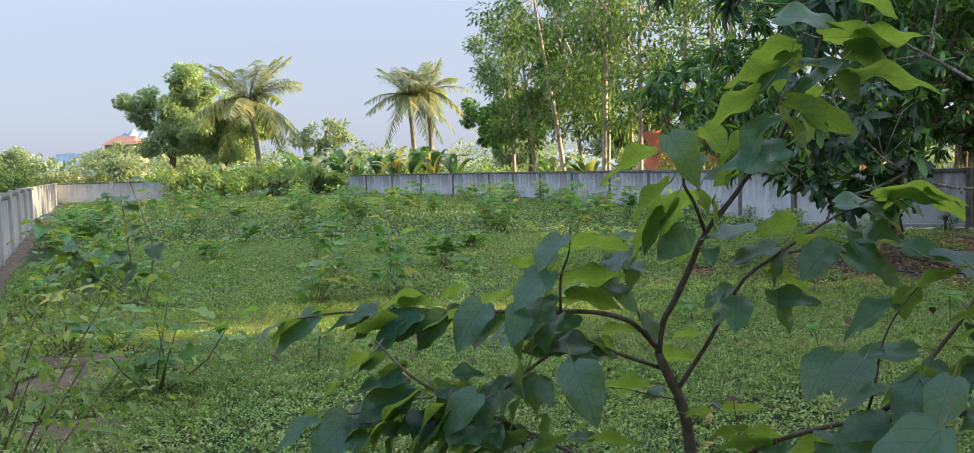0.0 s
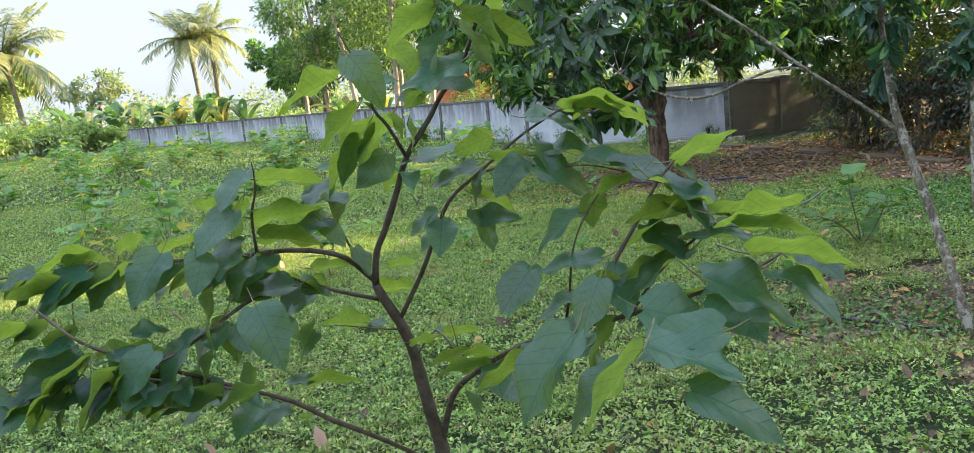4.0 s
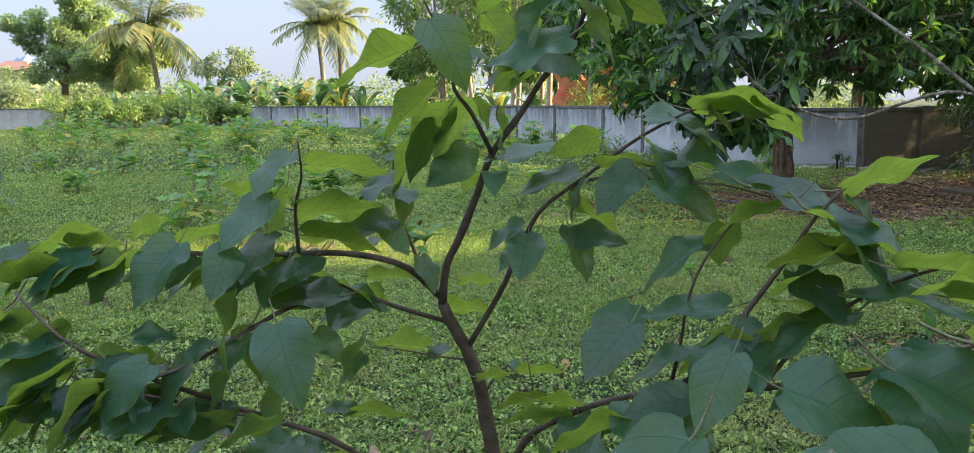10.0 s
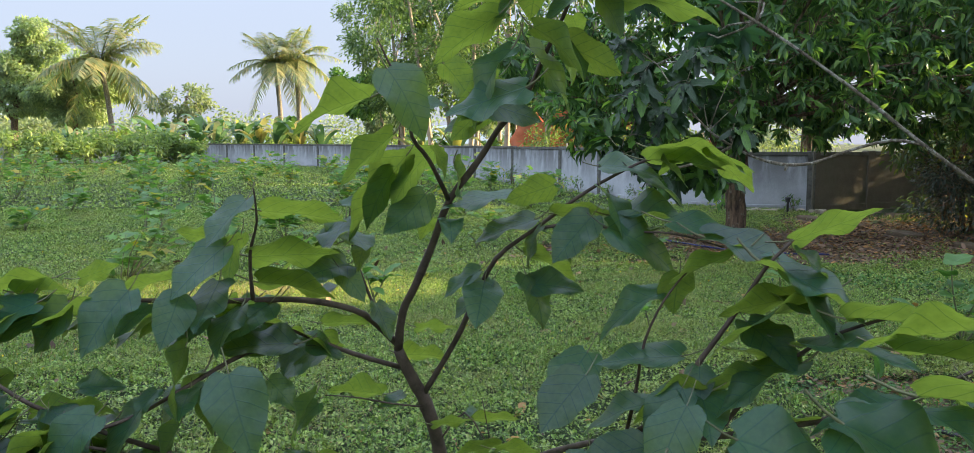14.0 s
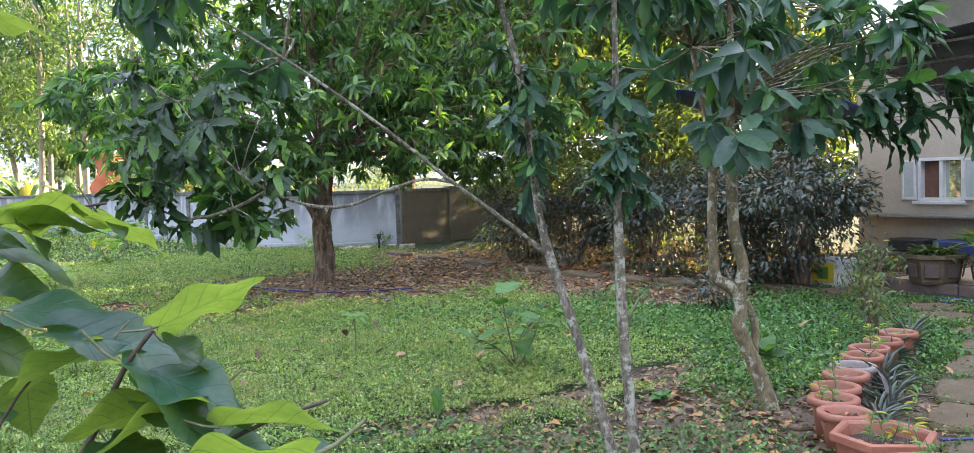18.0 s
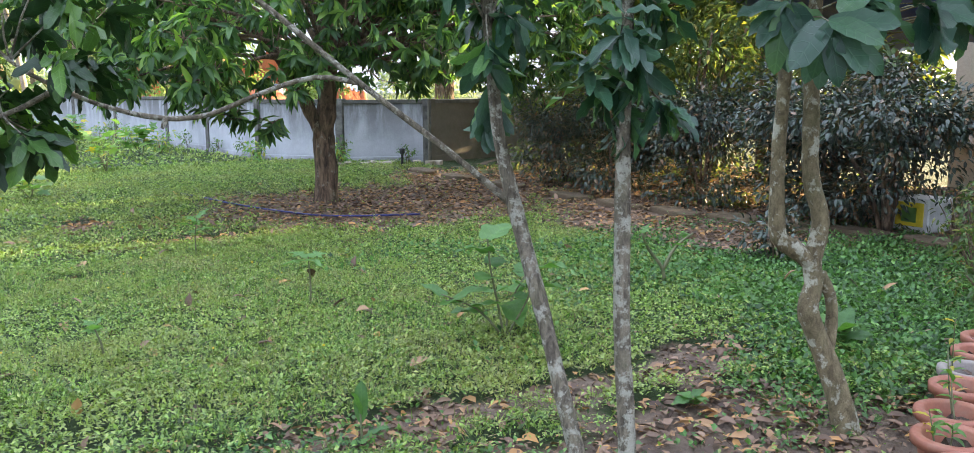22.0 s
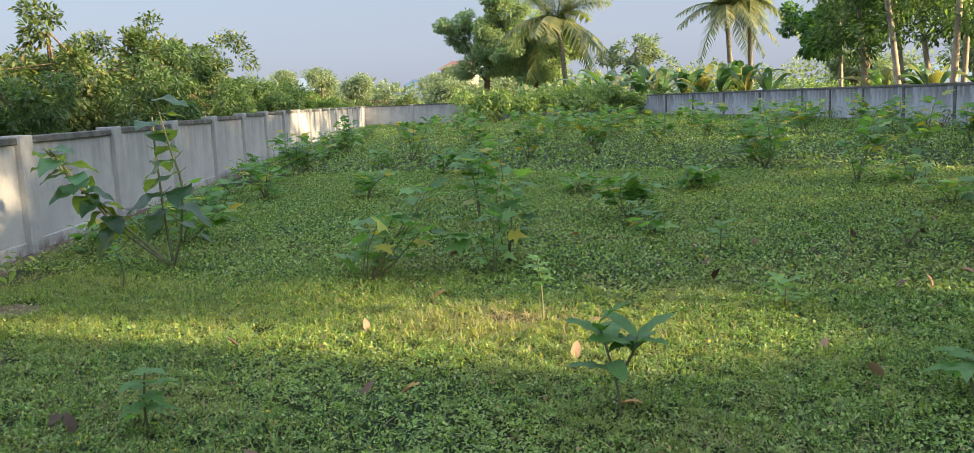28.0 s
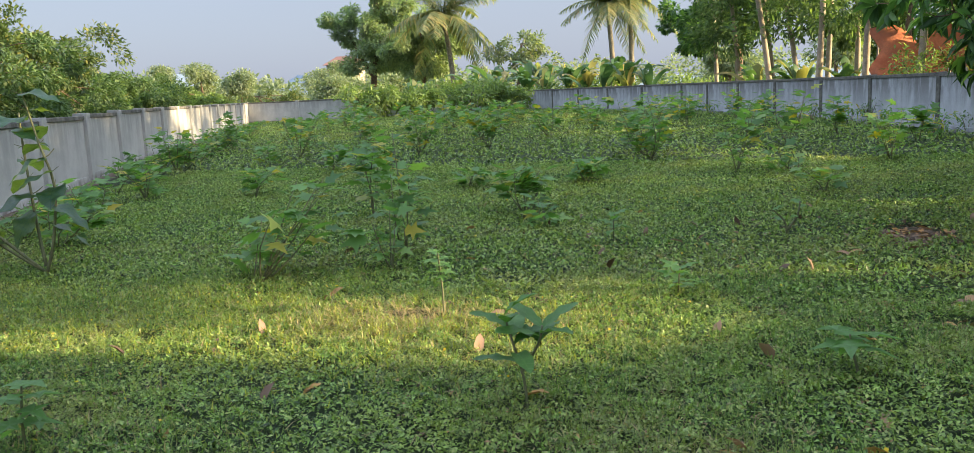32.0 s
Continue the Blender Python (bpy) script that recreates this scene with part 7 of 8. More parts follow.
# wires of the net roof
blue = group_of("blue_canopy", "loose dark blue net sheet hung beyond the terrace", "awning")
blue.matrix_basis = house_m
u, v = np.meshgrid(np.linspace(0, 1, 8), np.linspace(3.1, 5.3, 26), indexing="ij")
vv = np.stack([-0.2 + 2.8 * u, v, 2.7 - 0.6 * u + 0.06 * np.sin(v * 4.3 + 3 * u) - 0.1 * np.sin(np.pi * (v - 3.1) / 2.2)], -1).reshape(-1, 3)
i, j = np.meshgrid(np.arange(7), np.arange(25), indexing="ij")
q = i * 26 + j
bob = part("sheet", raw_mesh("sheet", vv, [np.stack([q, q + 1, q + 27, q + 26], -1).reshape(-1, 4)], TARP_BLUE, True), None, blue)
mod = bob.modifiers.new("thick", "SOLIDIFY"); mod.thickness = 0.01

# string of small lamps on the wall
bulbs = group_of("string_lights", "string of small white party bulbs along the wall", "lights")
bulbs.matrix_basis = house_m
sy = np.linspace(-2.2, 1.4, 19)
sag = 2.02 - 0.1 * np.abs(np.sin(np.linspace(0, 2 * np.pi, 19))) + 0.12 * np.linspace(-1, 1, 19)
part("cable", tubes("cable", [(np.stack([np.full(19, WX - 0.04), sy, sag], -1), [0.006] * 19)], BLACKISH, 5, 0, 1), None, bulbs)
for y_, z_ in zip(sy, sag):
    part("bulb", lathe([(0.006, 0.02), (0.02, 0.0), (0.022, -0.018), (0.008, -0.036)], 8, True), WHITE, bulbs).location = (WX - 0.045, y_, z_ - 0.022)

# big planters on the terrace edge
def terrace_planter(x, y, label, leaf_mat, n, size, ratio, seed, rise):
    r = np.random.default_rng(seed)
    root = group_of("terrace_planter", label, "plant pot", (x, y, 0.098), "planters on the terrace edge")
    part("body", lathe([(0.25, 0), (0.27, 0.03), (0.31, 0.28), (0.345, 0.29), (0.345, 0.335), (0.3, 0.335), (0.29, 0.26)], 8), STONE, root, "weathered cast planter body")
    part("soil", lathe([(0.288, 0.24), (0.29, 0.28)], 8, True), SOIL, root)
    for k in range(8):
        pan = part("relief_panel", box(bmesh.new(), 0.0, 0.012, -0.075, 0.075, 0.08, 0.24, 0.006), KERB, root)
        a = 2 * math.pi * (k + 0.5) / 8
        pan.matrix_basis = pose(0.262 * math.cos(a), 0.262 * math.sin(a), 0, 0, 0, math.degrees(a)) @ pose(0, 0, 0, 0, 9, 0)
    a = r.uniform(0, 6.28, n)
    el = r.normal(rise, 0.3, n)
    rad = r.uniform(0.02, 0.2, n)
    at = np.stack([np.cos(a) * rad, np.sin(a) * rad, np.full(n, 0.28) + r.uniform(0, 0.08, n)], -1)
    way = np.stack([np.cos(a) * np.cos(el), np.sin(a) * np.cos(el), np.sin(el)], -1)
    ln = size * r.uniform(0.6, 1.2, n)
    part("leaves", leaves("leaves", at, way, [[0, 0, 1.0]] * n - way * 0.4, ln, ln * ratio, LONG, leaf_mat), None, root)


terrace_planter(10.55, 5.95, "octagonal cast planter with low spreading plants", LEAF_OLIVE, 170, 0.17, 0.35, 851, 0.45)
terrace_planter(10.62, 5.24, "octagonal cast planter with a bright green broad-leaved plant", LEAF_FIG, 46, 0.4, 0.42, 852, 1.0)
pot("flowerpot", "terracotta pot with reddish leaves on the terrace", 11.4, 2.35, 18, 0.15, 0.11, 0.26, TERRACOTTA, 0, 4, 860)


def hanging_pot(x, y, z, label, seed):
    root = group_of("hanging_pot", label, "plant pot", (x, y, z), "hanging pots")
    part("body", lathe([(0.05, 0), (0.075, 0.1), (0.085, 0.1), (0.085, 0.115), (0.07, 0.115), (0.065, 0.1)], 16, True), YELLOW, root, smooth=True)
    part("wire", tubes("wire", [([(0.08, 0, 0.11), (0.03, 0, 0.3), (0, 0, 0.5)], [0.002] * 3), ([(-0.08, 0, 0.11), (-0.03, 0, 0.3), (0, 0, 0.5)], [0.002] * 3)], BLACKISH, 4, 0, 1), None, root)


hanging_pot(10.95, 4.85, 1.6, "yellow plastic pot hung from the awning hem", 1)
hanging_pot(11.1, 3.75, 1.7, "yellow plastic pot hung beside a post", 2)
rib = group_of("yellow_ribbon", "twisted yellow ribbon hanging below the awning", "ribbon", (10.95, 4.9, 1.6))
tt_ = np.linspace(0, 1, 22)
rv = np.concatenate([np.stack([0.02 * np.cos(9 * tt_ + p_), 0.03 * np.sin(9 * tt_ + p_) + 0.03 * tt_, -0.55 * tt_], -1) for p_ in (0, 2.6)])
q = np.arange(21)
rb = part("strip", raw_mesh("strip", rv, [np.stack([q, q + 1, q + 23, q + 22], -1)], YELLOW, True), None, rib)
mod = rb.modifiers.new("thick", "SOLIDIFY"); mod.thickness = 0.002

# painted box planter between the shrubs
pb = group_of("painted_planter", "small pale box planter with a yellow panel and green bird shape", "plant pot", (10.25, 7.05, float(gz(10.2, 7))))
part("body", box(bmesh.new(), -0.2, 0.2, -0.2, 0.2, 0, 0.34, 0.015), WHITE, pb)
part("panel", box(bmesh.new(), -0.215, -0.2, -0.15, 0.15, 0.06, 0.3, 0.004), YELLOW, pb, "yellow painted panel")
part("emblem", box(bmesh.new(), -0.222, -0.215, -0.08, 0.08, 0.1, 0.25, 0.003), LEAF_FIG, pb, "green shape on the panel")

# bollard lamp near the wall corner
lamp = group_of("garden_lamp", "small dark bollard lamp near the wall corner", "lamp", (8.55, 16.0, float(gz(8.55, 16.0))))
part("post", lathe([(0.05, 0), (0.05, 0.03), (0.022, 0.04), (0.022, 0.24)], 12, True), BLACKISH, lamp)
part("shade", lathe([(0.035, 0.24), (0.045, 0.25), (0.045, 0.31), (0.06, 0.315), (0.055, 0.335), (0.01, 0.35)], 12, True), BLACKISH, lamp)

# orange tarpaulin shelters behind the right wall
def tarp(x, y, w, h, turn, seed, label):
    r = np.random.default_rng(seed)
    root = group_of("tarp_shelter", label, "shelter", (x, y, float(gz(x, y)) + 0.6), "tarp shelters behind the wall")
    root.rotation_euler.z = radians(turn)
    u, v = np.meshgrid(np.linspace(-w / 2, w / 2, 20), np.linspace(0, 1, 10), indexing="ij")
    sag = 0.08 * np.sin(u * 3 + seed) + 0.05 * r.normal(size=u.shape)
    hang = 0.14 * h * (np.cos(u * 2.4 + seed) - 1 + 0.5 * np.cos(u * 5.3))
    torn = 0.18 * w / 6 * np.sin(v * 9 + seed) * np.sign(u) * (abs(u) > 0.42 * w)
    vv = np.stack([u + torn, -0.9 * v + sag * 0.5, h * (1 - v * 0.75) + sag + hang], -1).reshape(-1, 3)
    i, j = np.meshgrid(np.arange(19), np.arange(9), indexing="ij")
    q = i * 10 + j
    ob = part("tarp", raw_mesh("tarp", vv, [np.stack([q, q + 10, q + 11, q + 1], -1).reshape(-1, 4)], ORANGE, True), None, root)
    mod = ob.modifiers.new("thick", "SOLIDIFY"); mod.thickness = 0.02
    for a in (-w / 2 + 0.1, 0.0, w / 2 - 0.1):
        part("pole", tubes("pole", [([(a, 0, -0.8), (a, 0, h)], [0.04, 0.035])], BARK_PALE, 6, 0, 1), None, root)


tarp(9.4, 34.2, 6.0, 2.3, -8, 1, "faded orange tarpaulin shelter on poles behind the wall")
tarp(9.0, 25.6, 1.2, 0.85, -20, 2, "torn orange tarpaulin hung behind the wall")
tarp(10.8, 24.6, 1.1, 1.0, -10, 3, "torn orange tarpaulin hung behind the wall")
tarp(7.6, 28.6, 1.0, 0.7, -30, 4, "small orange tarpaulin behind the wall")
bar = part("water_barrel", lathe([(0.26, 0), (0.28, 0.05), (0.29, 0.4), (0.28, 0.8), (0.24, 0.86)], 16, True), TARP_BLUE, smooth=True)
bar.location = (9.2, 26.2, float(gz(9, 26)) + 0.65)
tagged(bar, "blue water barrel before the orange tarpaulin", "barrel")
stand = part("barrel_stand", box(bmesh.new(), -0.4, 0.4, -0.4, 0.4, -0.7, 0.65, 0.01), POT_GREY)
stand.location = (9.2, 26.2, float(gz(9, 26)))
tagged(stand, "cement block stand below the water barrel", "stand")
# ---- young fig and mulberry plants on the lawn ----
def lobed_leaf():
    v, f = LOBED
    me = bpy.data.meshes.new("leaf")
    me.from_pydata([tuple(p) for p in v], [], [tuple(int(i) for i in q) for q in f[0]])
    me.materials.append(LEAF_FIG)
    return me


FIG_LEAF = lobed_leaf()


SLIM = long_leaf(LEAF_YOUNG, 31, 0.06, 0.05)
for v_ in SLIM.vertices:
    v_.co.y *= 0.32

LANCE = long_leaf(LEAF_YOUNG, 33, 0.22, 0.06)
for v_ in LANCE.vertices:
    v_.co.y *= 0.4


def sapling(name, label, x, y, stem, spots, leaf_mesh, group="", stem_r=0.008, stems=()):
    """A small plant: stem line and its leaves, each an object; spots: (height along the stem 0..1, bearing, rise, size)."""
    root = group_of(name, label, "young plant", (x, y, float(gz(x, y))), group)
    pts = np.array(stem, float)
    for line in [pts, *[np.array(s, float) for s in stems]]:
        part("stem", tubes("stem", [(line, np.linspace(stem_r, stem_r * 0.5, len(line)))], STEM_GREEN, 6, 0.04), None, root)
    lines = [pts, *[np.array(s, float) for s in stems]]
    for j, (h, a, rise, size) in enumerate(spots):
        line = lines[j % len(lines)]
        q = [np.interp(h, np.linspace(0, 1, len(line)), line[:, c]) for c in range(3)]
        one_leaf(root, *q, random.uniform(-12, 12), -rise, a, size, [leaf_mesh] if leaf_mesh else YOUNG)
    return root


def whorl(n, sizes, top=1.0, low=0.55, seed=0, rise=20):
    r = np.random.default_rng(seed)
    return [(top - (top - low) * k / max(n - 1, 1), k * 137.5 + r.uniform(-20, 20), rise - 28 * k / n + r.uniform(-10, 10), r.uniform(*sizes)) for k in range(n)]


sapling("mulberry_sapling", "young mulberry sapling with few broad leaves in short grass", 0.50, 7.38, [(0, 0, 0), (-0.01, 0, 0.15), (-0.05, 0, 0.3), (-0.09, 0.02, 0.42)], whorl(13, (0.15, 0.24), 1.0, 0.5, 1, 42), LANCE, stems=[[(-0.02, 0, 0.18), (0.05, 0.02, 0.3), (0.07, 0.02, 0.38)]])
sapling("fig_sapling", "young fig sapling with flat lobed leaves", 1.89, 7.95, [(0, 0, 0), (-0.03, 0, 0.12), (-0.05, 0, 0.22)], whorl(7, (0.15, 0.24), 1.0, 0.7, 2, 8), FIG_LEAF)
sapling("fig_sapling", "small fig sapling with lobed leaves", -1.38, 6.66, [(0, 0, 0), (0, 0, 0.15), (0.02, 0, 0.3)], whorl(10, (0.12, 0.19), 1.0, 0.4, 3, 15), FIG_LEAF)
sapling("mulberry_sapling", "mulberry sapling with pale broad leaves under the trees", 4.55, 5.85, [(0, 0, 0), (-0.04, 0, 0.2), (-0.08, 0.02, 0.42), (-0.1, 0.02, 0.6)], whorl(18, (0.13, 0.23), 1.0, 0.45, 4, 26), None, stems=[[(0, 0, 0.02), (-0.15, 0.05, 0.2), (-0.35, 0.1, 0.3)], [(0, 0, 0.02), (0.08, -0.1, 0.25), (0.14, -0.14, 0.46)], [(0, 0, 0.02), (0.1, 0.1, 0.2), (0.26, 0.16, 0.36)]])
sapling("fig_sapling", "small upright fig sapling with bright leaves", 3.58, 9.42, [(0, 0, 0), (0, 0, 0.18), (0.02, 0, 0.34)], whorl(8, (0.12, 0.2), 1.0, 0.55, 5, 30), FIG_LEAF)
sapling("fig_sapling", "thin fig sapling with three lobed leaves", 3.83, 7.12, [(0, 0, 0), (0.01, 0, 0.18), (0.0, 0, 0.36)], whorl(6, (0.12, 0.2), 1.0, 0.9, 6, 10), FIG_LEAF)
sapling("fig_sapling", "leafless twig of a fig sapling with a bud", 2.54, 6.62, [(0, 0, 0), (-0.01, 0, 0.1), (-0.04, 0, 0.2)], whorl(5, (0.06, 0.11), 1.0, 0.85, 7, 40), FIG_LEAF)
sapling("fig_sapling", "thin fig sapling with small leaves on dry grass", -0.30, 8.76, [(0, 0, 0), (0, 0, 0.2), (-0.02, 0, 0.42)], whorl(11, (0.08, 0.16), 1.0, 0.7, 8, 20), FIG_LEAF)
sapling("fig_sapling", "low fig sapling on the lawn", 1.05, 9.4, [(0, 0, 0), (0, 0, 0.1), (0.01, 0, 0.2)], whorl(9, (0.1, 0.18), 1.0, 0.4, 9, 25), FIG_LEAF)
sapling("fig_sapling", "low fig sapling on the lawn", 0.45, 11.2, [(0, 0, 0), (0, 0, 0.14), (0.01, 0, 0.27)], whorl(9, (0.1, 0.18), 1.0, 0.4, 10, 25), FIG_LEAF)
sapling("fig_sapling", "cropped fig stump with a few shoots", 1.87, 11.5, [(0, 0, 0), (-0.02, 0, 0.15), (-0.12, 0, 0.25)], whorl(8, (0.08, 0.15), 1.0, 0.5, 11, 25), FIG_LEAF, stems=[[(0, 0, 0.08), (0.08, 0, 0.2), (0.1, 0.02, 0.32)]], stem_r=0.012)
sapling("fig_sapling", "yellowing fig sapling at the lawn edge", -3.78, 8.93, [(0, 0, 0), (0.02, 0, 0.2), (-0.05, 0, 0.36)], whorl(10, (0.08, 0.16), 1.0, 0.6, 12, 25), FIG_LEAF)
sapling("pruned_fig", "pruned fig stump with a forked bare top", 6.23, 6.4, [(0, 0, 0), (-0.02, 0, 0.15), (-0.14, 0.02, 0.3), (-0.2, 0.02, 0.42)], whorl(9, (0.07, 0.13), 1.0, 0.5, 13, 30), FIG_LEAF, stem_r=0.016, stems=[[(-0.02, 0, 0.14), (0.1, 0, 0.3), (0.26, 0, 0.38)]])
sapling("tall_mulberry", "tall leggy mulberry with big drooping leaves beside the wall", -4.05, 9.76, [(0, 0, 0), (0.12, 0, 0.3), (0.15, 0.05, 0.75), (0.05, 0.05, 1.1), (-0.1, 0.1, 1.5)], whorl(26, (0.2, 0.34), 1.0, 0.3, 14, 6), HEARTS[1], stem_r=0.014,
        stems=[[(0, 0, 0.05), (-0.3, -0.1, 0.35), (-0.75, -0.2, 0.75), (-1.0, -0.3, 1.1)], [(0.02, 0, 0.1), (-0.12, 0.1, 0.5), (-0.2, 0.15, 1.05), (-0.25, 0.2, 1.35)]])
sapling("tall_mulberry", "second leggy mulberry shoot with large yellowing leaves", -4.95, 9.5, [(0.9, 0.26, 0.05), (0.5, 0.1, 0.4), (0.2, 0.05, 0.75), (-0.1, 0, 1.1)], whorl(16, (0.2, 0.32), 1.0, 0.35, 15, 4), HEARTS[3], stem_r=0.012)
sapling("ginger_shoot", "upright bright green broad-leaf shoot in the grass", 3.3, 4.9, [(0, 0, 0), (0, 0, 0.08), (0, 0.01, 0.16)], [(0.6, 60, 80, 0.17), (0.2, 250, 18, 0.13), (0.2, 350, 22, 0.12), (0.8, 200, 74, 0.12)], SLIM, stem_r=0.006)
sapling("weed_seedling", "low seedling with bright leaves among dry litter", 4.75, 4.55, [(0, 0, 0), (0, 0, 0.05)], whorl(7, (0.07, 0.12), 1.0, 0.4, 16, 25), None)
sapling("broad_weed", "strap-leaved weed beside the kinked tree", 6.0, 4.75, [(0, 0, 0), (0, 0, 0.06), (0, 0, 0.14)], whorl(8, (0.14, 0.2), 1.0, 0.4, 17, 45), None)


def fig_bush(x, y, h, w, n, seed, label="bushy fig plant with lobed leaves on the lawn", size=0.19, leaf=LEAF_FIG, group="rows of fig plants"):
    """Several stems from one foot with leaves along them."""
    r = np.random.default_rng(seed)
    root = group_of("fig_bush", label, "shrub", (x, y, float(gz(x, y))), group)
    lines, at, out = [], [], []
    k = max(3, int(w * 6))
    for s in range(k):
        a, sp = r.uniform(0, 6.28), w * 0.5 * r.uniform(0.2, 1.0)
        tip = np.array([math.cos(a) * sp, math.sin(a) * sp, h * r.uniform(0.6, 1.0)])
        line = np.array([(0, 0, 0), tip * [0.45, 0.45, 0.4] + r.normal(size=3) * 0.05 * w, tip])
        lines.append((line, [0.009, 0.006, 0.003]))
        m = max(4, int(0.85 * n) // k)
        t = r.uniform(0.2, 1.0, m) ** 0.65
        q = np.stack([np.interp(t, [0, 0.5, 1], line[:, c]) for c in range(3)], -1)
        b = r.uniform(0, 6.28, m)
        o = np.stack([np.cos(b), np.sin(b), r.uniform(-0.2, 0.55, m)], -1)
        at.append(q + o * size * 0.4)
        out.append(o)
    for line in lines:
        part("stem", tubes("stem", [line], STEM_GREEN, 5, 0.05, 2), None, root)
    at, out = np.concatenate(at), np.concatenate(out)
    ln = size * r.uniform(0.55, 1.25, len(at))
    part("foliage", leaves("foliage", at, out, np.array([0, 0, 1.0]) + r.normal(size=out.shape) * 0.3, ln, ln * 1.05, LOBED, leaf), None, root, kind="stuff")


for k, (x, y, h, w, n) in enumerate([(-2.0, 9.62, 0.75, 1.3, 100), (-1.2, 10.6, 1.15, 0.55, 80), (-1.12, 10.05, 0.5, 0.35, 26), (-0.7, 12.95, 0.55, 0.9, 110), (-0.33, 12.12, 0.3, 0.3, 24), (-2.33, 5.8, 0.85, 1.3, 100),
                                    (-2.3, 12.6, 0.9, 0.5, 70), (-2.9, 14.2, 0.85, 0.6, 70), (-0.35, 15.4, 0.42, 0.9, 90), (-1.9, 15.05, 0.35, 0.6, 50), (0.28, 18.6, 1.1, 1.3, 190), (1.6, 16.3, 0.85, 0.7, 80), (2.35, 16.2, 0.4, 0.7, 40), (2.5, 14.25, 0.4, 0.5, 36),
                                    (3.75, 17.3, 0.8, 0.7, 70), (-4.6, 20.9, 1.0, 1.5, 200), (-3.3, 21.6, 1.0, 1.0, 130), (-4.2, 24.4, 1.0, 1.2, 130), (-4.7, 14.3, 0.5, 0.7, 80), (-5.1, 17.6, 0.5, 0.6, 60), (-6.95, 18.8, 0.45, 0.8, 60), (-8.7, 18.8, 0.45, 0.9, 70), (-8.0, 16.6, 0.45, 0.9, 70),
                                    (-6.4, 14.3, 0.5, 1.0, 80), (-5.6, 12.2, 0.5, 0.9, 80), (-4.9, 10.9, 0.5, 0.9, 80), (-9.7, 20.8, 0.45, 0.9, 70), (-10.7, 23.2, 0.45, 0.9, 70), (-11.9, 25.8, 0.45, 0.9, 70), (-13.2, 28.4, 0.45, 1.0, 70), (-14.6, 31.4, 0.5, 1.0, 70), (-16.4, 35, 0.5, 1.1, 70)]):
    fig_bush(x, y, h, w, n, 400 + k)
gr = np.random.default_rng(55)
for k in range(40):
    row, col = divmod(k, 7)
    x, y = -9.0 + col * 2.25 + gr.normal() * 0.35 - row * 0.9, 20.5 + row * 3.7 + gr.normal() * 0.7
    if -1.0 - 0.476 * y < x < np.interp(y, [19, 24, 31, 43], [5.6, 4.8, 3.2, -1.4]) and not (-6 < x < -2 and 19 < y < 25):
        fig_bush(x, y, gr.uniform(0.75, 1.15), gr.uniform(0.7, 1.3), 90, 500 + k, "leafy fig plant in the far rows", 0.22)
for k, (x, y, h, w) in enumerate([(5.0, 24.6, 0.5, 0.7), (4.7, 27.6, 0.45, 0.7), (3.7, 30.6, 0.5, 0.8), (2.6, 33.5, 0.5, 0.8), (5.3, 21.6, 0.5, 0.6), (6.4, 17.9, 0.45, 0.4), (7.5, 16.6, 0.45, 0.5), (1.2, 37, 0.6, 0.9), (-0.8, 41, 0.6, 1.0)]):
    shrub("wall_weed", "weedy bush growing at the foot of the wall", x, y, h, w, LEAF_FIG, 170, 0.1, 0.4, 600 + k, 4, group="weeds along the wall")
shrub("bare_bush", "twiggy yellow-green bush beside the dirt path", -1.7, 2.6, 1.5, 1.5, LEAF_BRIGHT, 1500, 0.042, 0.55, 620, 15, thick=0.22)
shrub("bare_bush", "leafy bush beside the dirt path", -3.7, 7.3, 0.55, 0.9, LEAF_BRIGHT, 340, 0.07, 0.5, 621, 7)
for k, (x, y, h, w) in enumerate([(-17.2, 49.0, 1.9, 3.2), (-15.0, 50.5, 1.6, 2.8), (-12.4, 52.5, 2.0, 3.6), (-10.2, 54.0, 1.6, 2.8)]):
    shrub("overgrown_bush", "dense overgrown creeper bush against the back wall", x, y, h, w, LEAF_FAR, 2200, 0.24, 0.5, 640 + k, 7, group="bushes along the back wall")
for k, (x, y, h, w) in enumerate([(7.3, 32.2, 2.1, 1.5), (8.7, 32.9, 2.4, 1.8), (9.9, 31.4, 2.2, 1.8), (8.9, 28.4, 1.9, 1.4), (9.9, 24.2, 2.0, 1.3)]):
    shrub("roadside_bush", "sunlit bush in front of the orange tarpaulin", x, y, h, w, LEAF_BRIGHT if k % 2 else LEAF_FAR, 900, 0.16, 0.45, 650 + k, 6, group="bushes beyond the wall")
wr = np.random.default_rng(58)
for k in range(22):
    y = 10.2 + 1.15 * k
    fig_bush(-1.58 - 0.476 * y + wr.uniform(0.9, 1.35), y + wr.normal() * 0.2, wr.uniform(0.3, 0.55), wr.uniform(0.7, 1.0), 60, 660 + k, "leafy fig plant in the row beside the boundary wall", 0.14)
